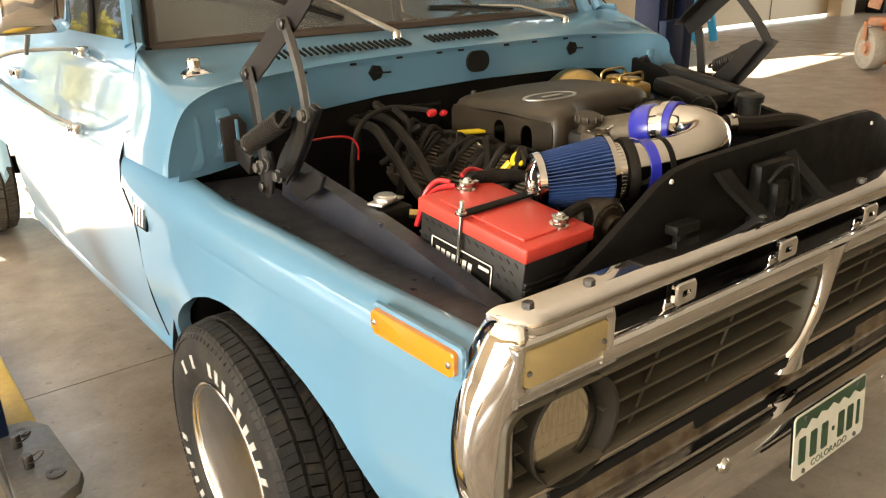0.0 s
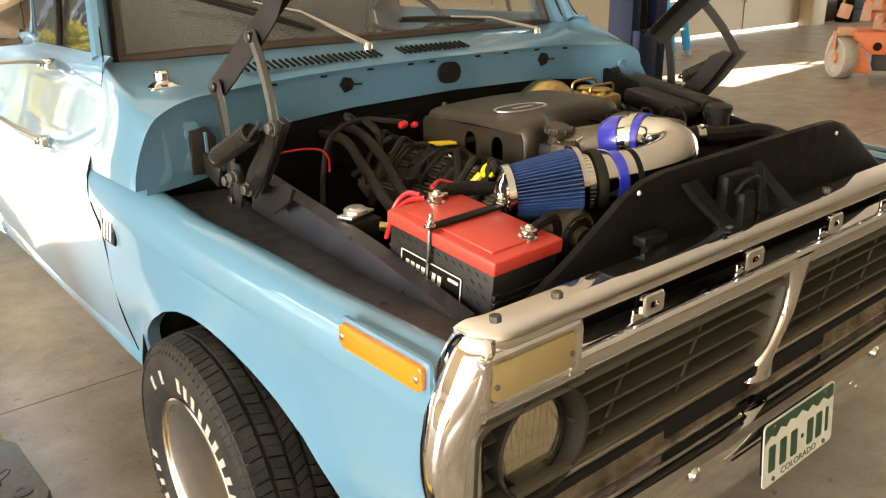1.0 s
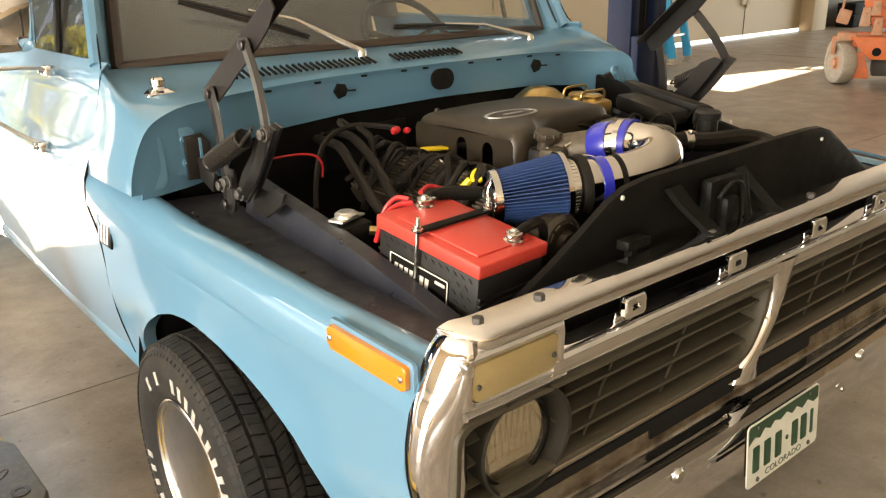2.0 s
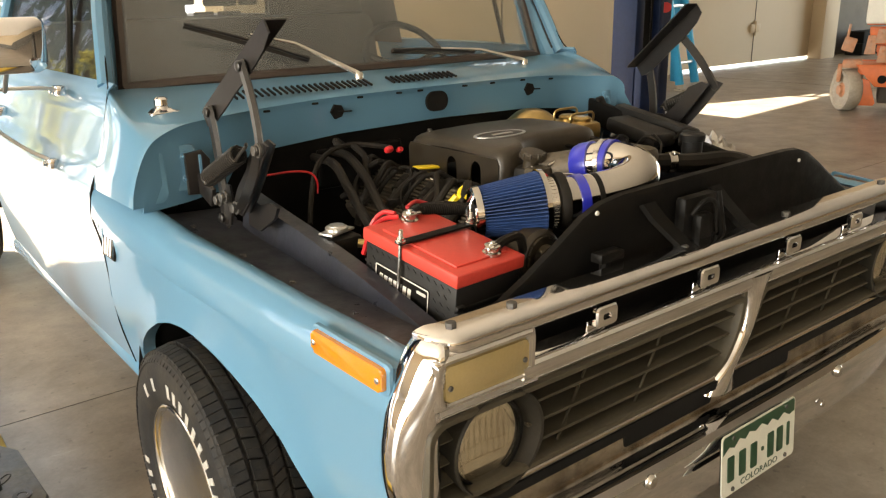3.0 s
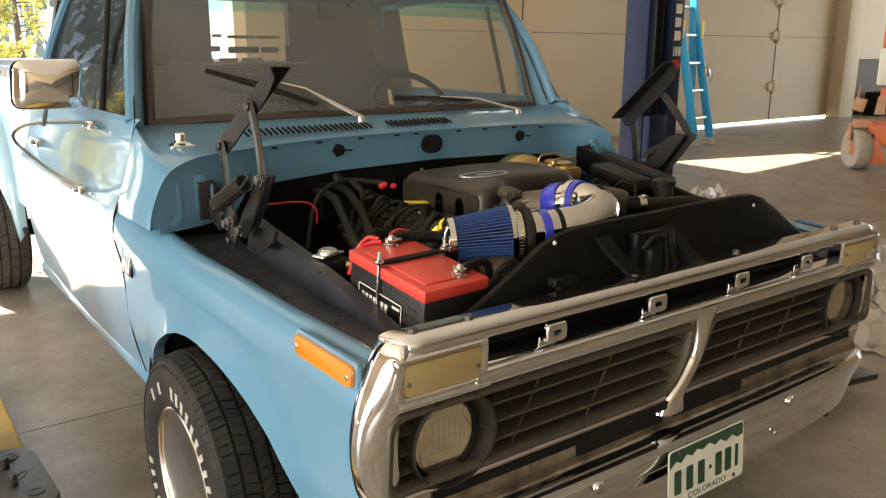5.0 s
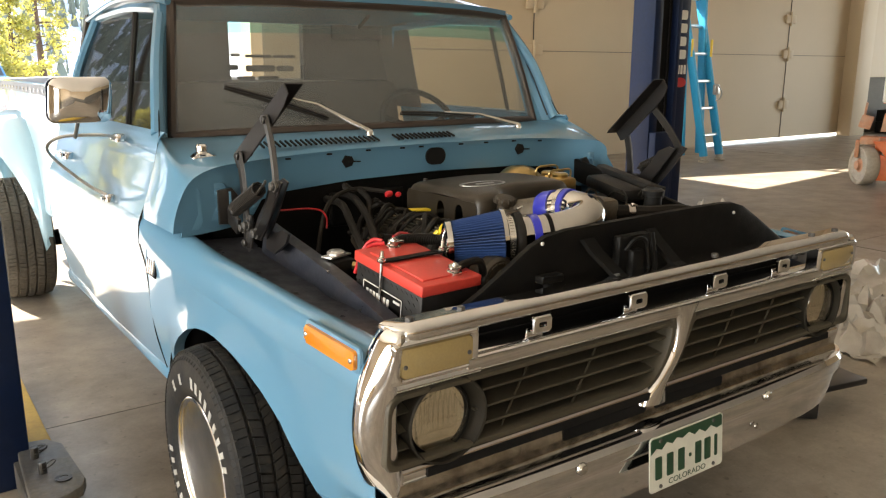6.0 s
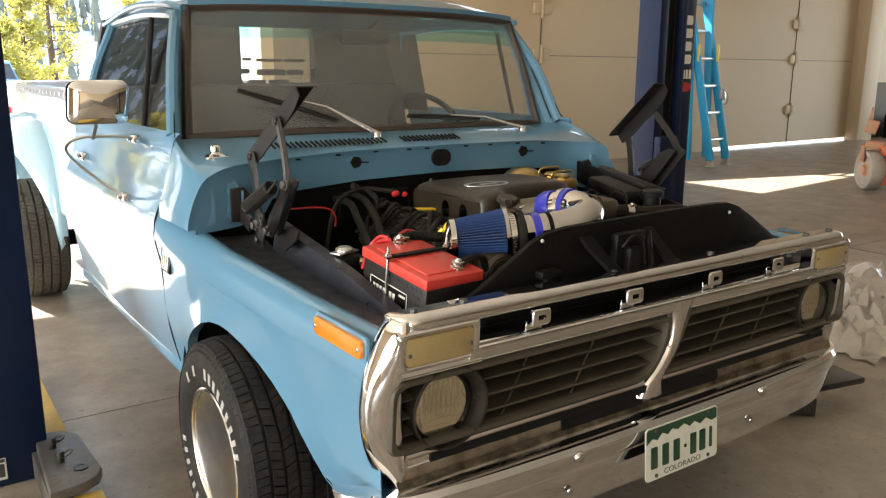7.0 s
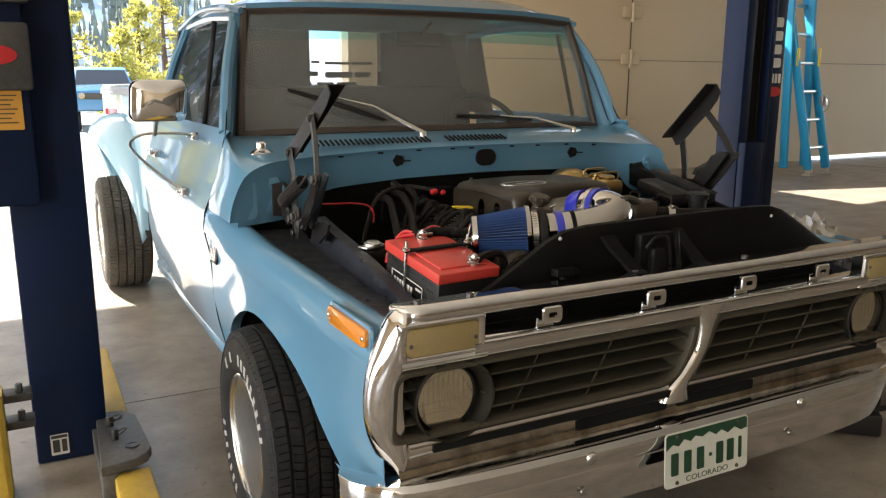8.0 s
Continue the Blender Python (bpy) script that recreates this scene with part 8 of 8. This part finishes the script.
def pine(x, y, h, seed, base=-0.22):
    """A pine: tapered trunk, limbs, and a loose crown of many small needle clumps."""
    rng = random.Random(seed)
    ob = thing("pine_tree", "bushy yellow-green pine tree in sunlight", "tree", group="pines outside")
    bm = bmesh.new()
    tube(bm, [(x, y, base), (x + rng.uniform(-0.1, 0.1), y, base + h * 0.5), (x, y, base + h * 0.97)], [h * 0.035, h * 0.02, 0.01], 8)
    limbs = []
    for k in range(26):
        z = h * rng.uniform(0.10, 0.93)
        reach = (1 - (z / h) ** 1.4) * h * rng.uniform(0.26, 0.42)
        a = rng.uniform(0, 2 * math.pi)
        e = Vector((x + reach * math.cos(a), y + reach * math.sin(a), base + z + reach * rng.uniform(0.0, 0.35)))
        limbs.append((Vector((x, y, base + z)), e, reach))
        tube(bm, [(x, y, base + z), e], [0.03, 0.008], 5)
    part("trunk", bm, "bark", ob)
    bm = bmesh.new()
    verts, faces = [], []
    for a, b, reach in limbs:
        for k in range(30):
            c = a.lerp(b, rng.uniform(0.25, 1.05)) + Vector((rng.gauss(0, 0.16), rng.gauss(0, 0.16), rng.gauss(0.03, 0.13)))
            for q in range(5):
                d = Vector((rng.gauss(0, 1), rng.gauss(0, 1), rng.gauss(0.5, 0.8))).normalized() * rng.uniform(0.12, 0.24)
                s = d.orthogonal().normalized() * 0.035
                i = len(verts)
                verts += [c - s, c + s, c + d]
                faces.append((i, i + 1, i + 2))
    bm.free()
    me = bpy.data.meshes.new("crown")
    me.from_pydata(verts, [], faces)
    me.materials.append(M["pine"])
    crown = new("crown", me)
    crown.parent = ob


for k, (x, y, h) in enumerate(((-5.5, 38, 5.6), (-2.2, 33, 4.6), (0.5, 40, 6.0), (3.0, 34, 4.8), (5.2, 42, 6.4), (7.6, 36, 5.2), (-9.5, 36, 5.4), (1.8, 30, 3.4), (-13.5, 40, 6.2))):
    pine(x, y, h, 300 + k)


def hill():
    """The snowy slope behind, with its dark scatter of trees."""
    bm = bmesh.new()
    rows = []
    for i in range(30):
        u = i / 29
        y = 110 + 260 * u
        row = []
        for j in range(60):
            x = -220 + 440 * j / 59
            z = -1 + 215 * u ** 1.2 + 5 * noise.noise(Vector((x * 0.02, y * 0.02, 0))) * (0.2 + u)
            row.append((x, y, z))
        rows.append(row)
    loft(bm, rows)
    snow = make("patchy snow and dry grass", (0.72, 0.74, 0.80), 0.8, grain=0.2, scale=0.6, stain=1.0, stain_scale=0.06, second=(0.34, 0.30, 0.22))
    tagged(part("hillside", bm, snow), "distant snowy hillside with dry grass", "hillside", kind="structure")
    rng = random.Random(5)
    verts, faces = [], []
    for k in range(12000):
        u = rng.random() ** 0.8
        y = 112 + 256 * u
        x = rng.uniform(-60, 110) * (0.6 + u)
        z = -1 + 215 * u ** 1.2 + 5 * noise.noise(Vector((x * 0.02, y * 0.02, 0))) * (0.2 + u)
        h = rng.uniform(3.5, 8)
        if x > 0.2 * y:  # open snow slope
            continue
        r = h * rng.uniform(0.07, 0.13)
        i = len(verts)
        for tier in range(3):
            z0, z1, rr = z + h * (0.10 + 0.27 * tier), z + h * (0.52 + 0.25 * tier), r * (1 - 0.25 * tier)
            b = len(verts)
            a0 = rng.uniform(0, 2)
            verts += [(x + rr * math.cos(a0 + 1.257 * q), y + rr * math.sin(a0 + 1.257 * q), z0) for q in range(5)] + [(x, y, z1)]
            faces += [(b + q, b + (q + 1) % 5, b + 5) for q in range(5)]
    me = bpy.data.meshes.new("hill_forest")
    me.from_pydata(verts, [], faces)
    # conifer green lightened, with the distance haze put into the colour
    me.materials.append(make("distant conifers paled by haze", (0.19, 0.20, 0.145), 0.9, grain=0.5, scale=0.5))
    tagged(new("hill_forest", me), "scattered dark conifers on the snowy hillside", "forest", kind="stuff")


hill()
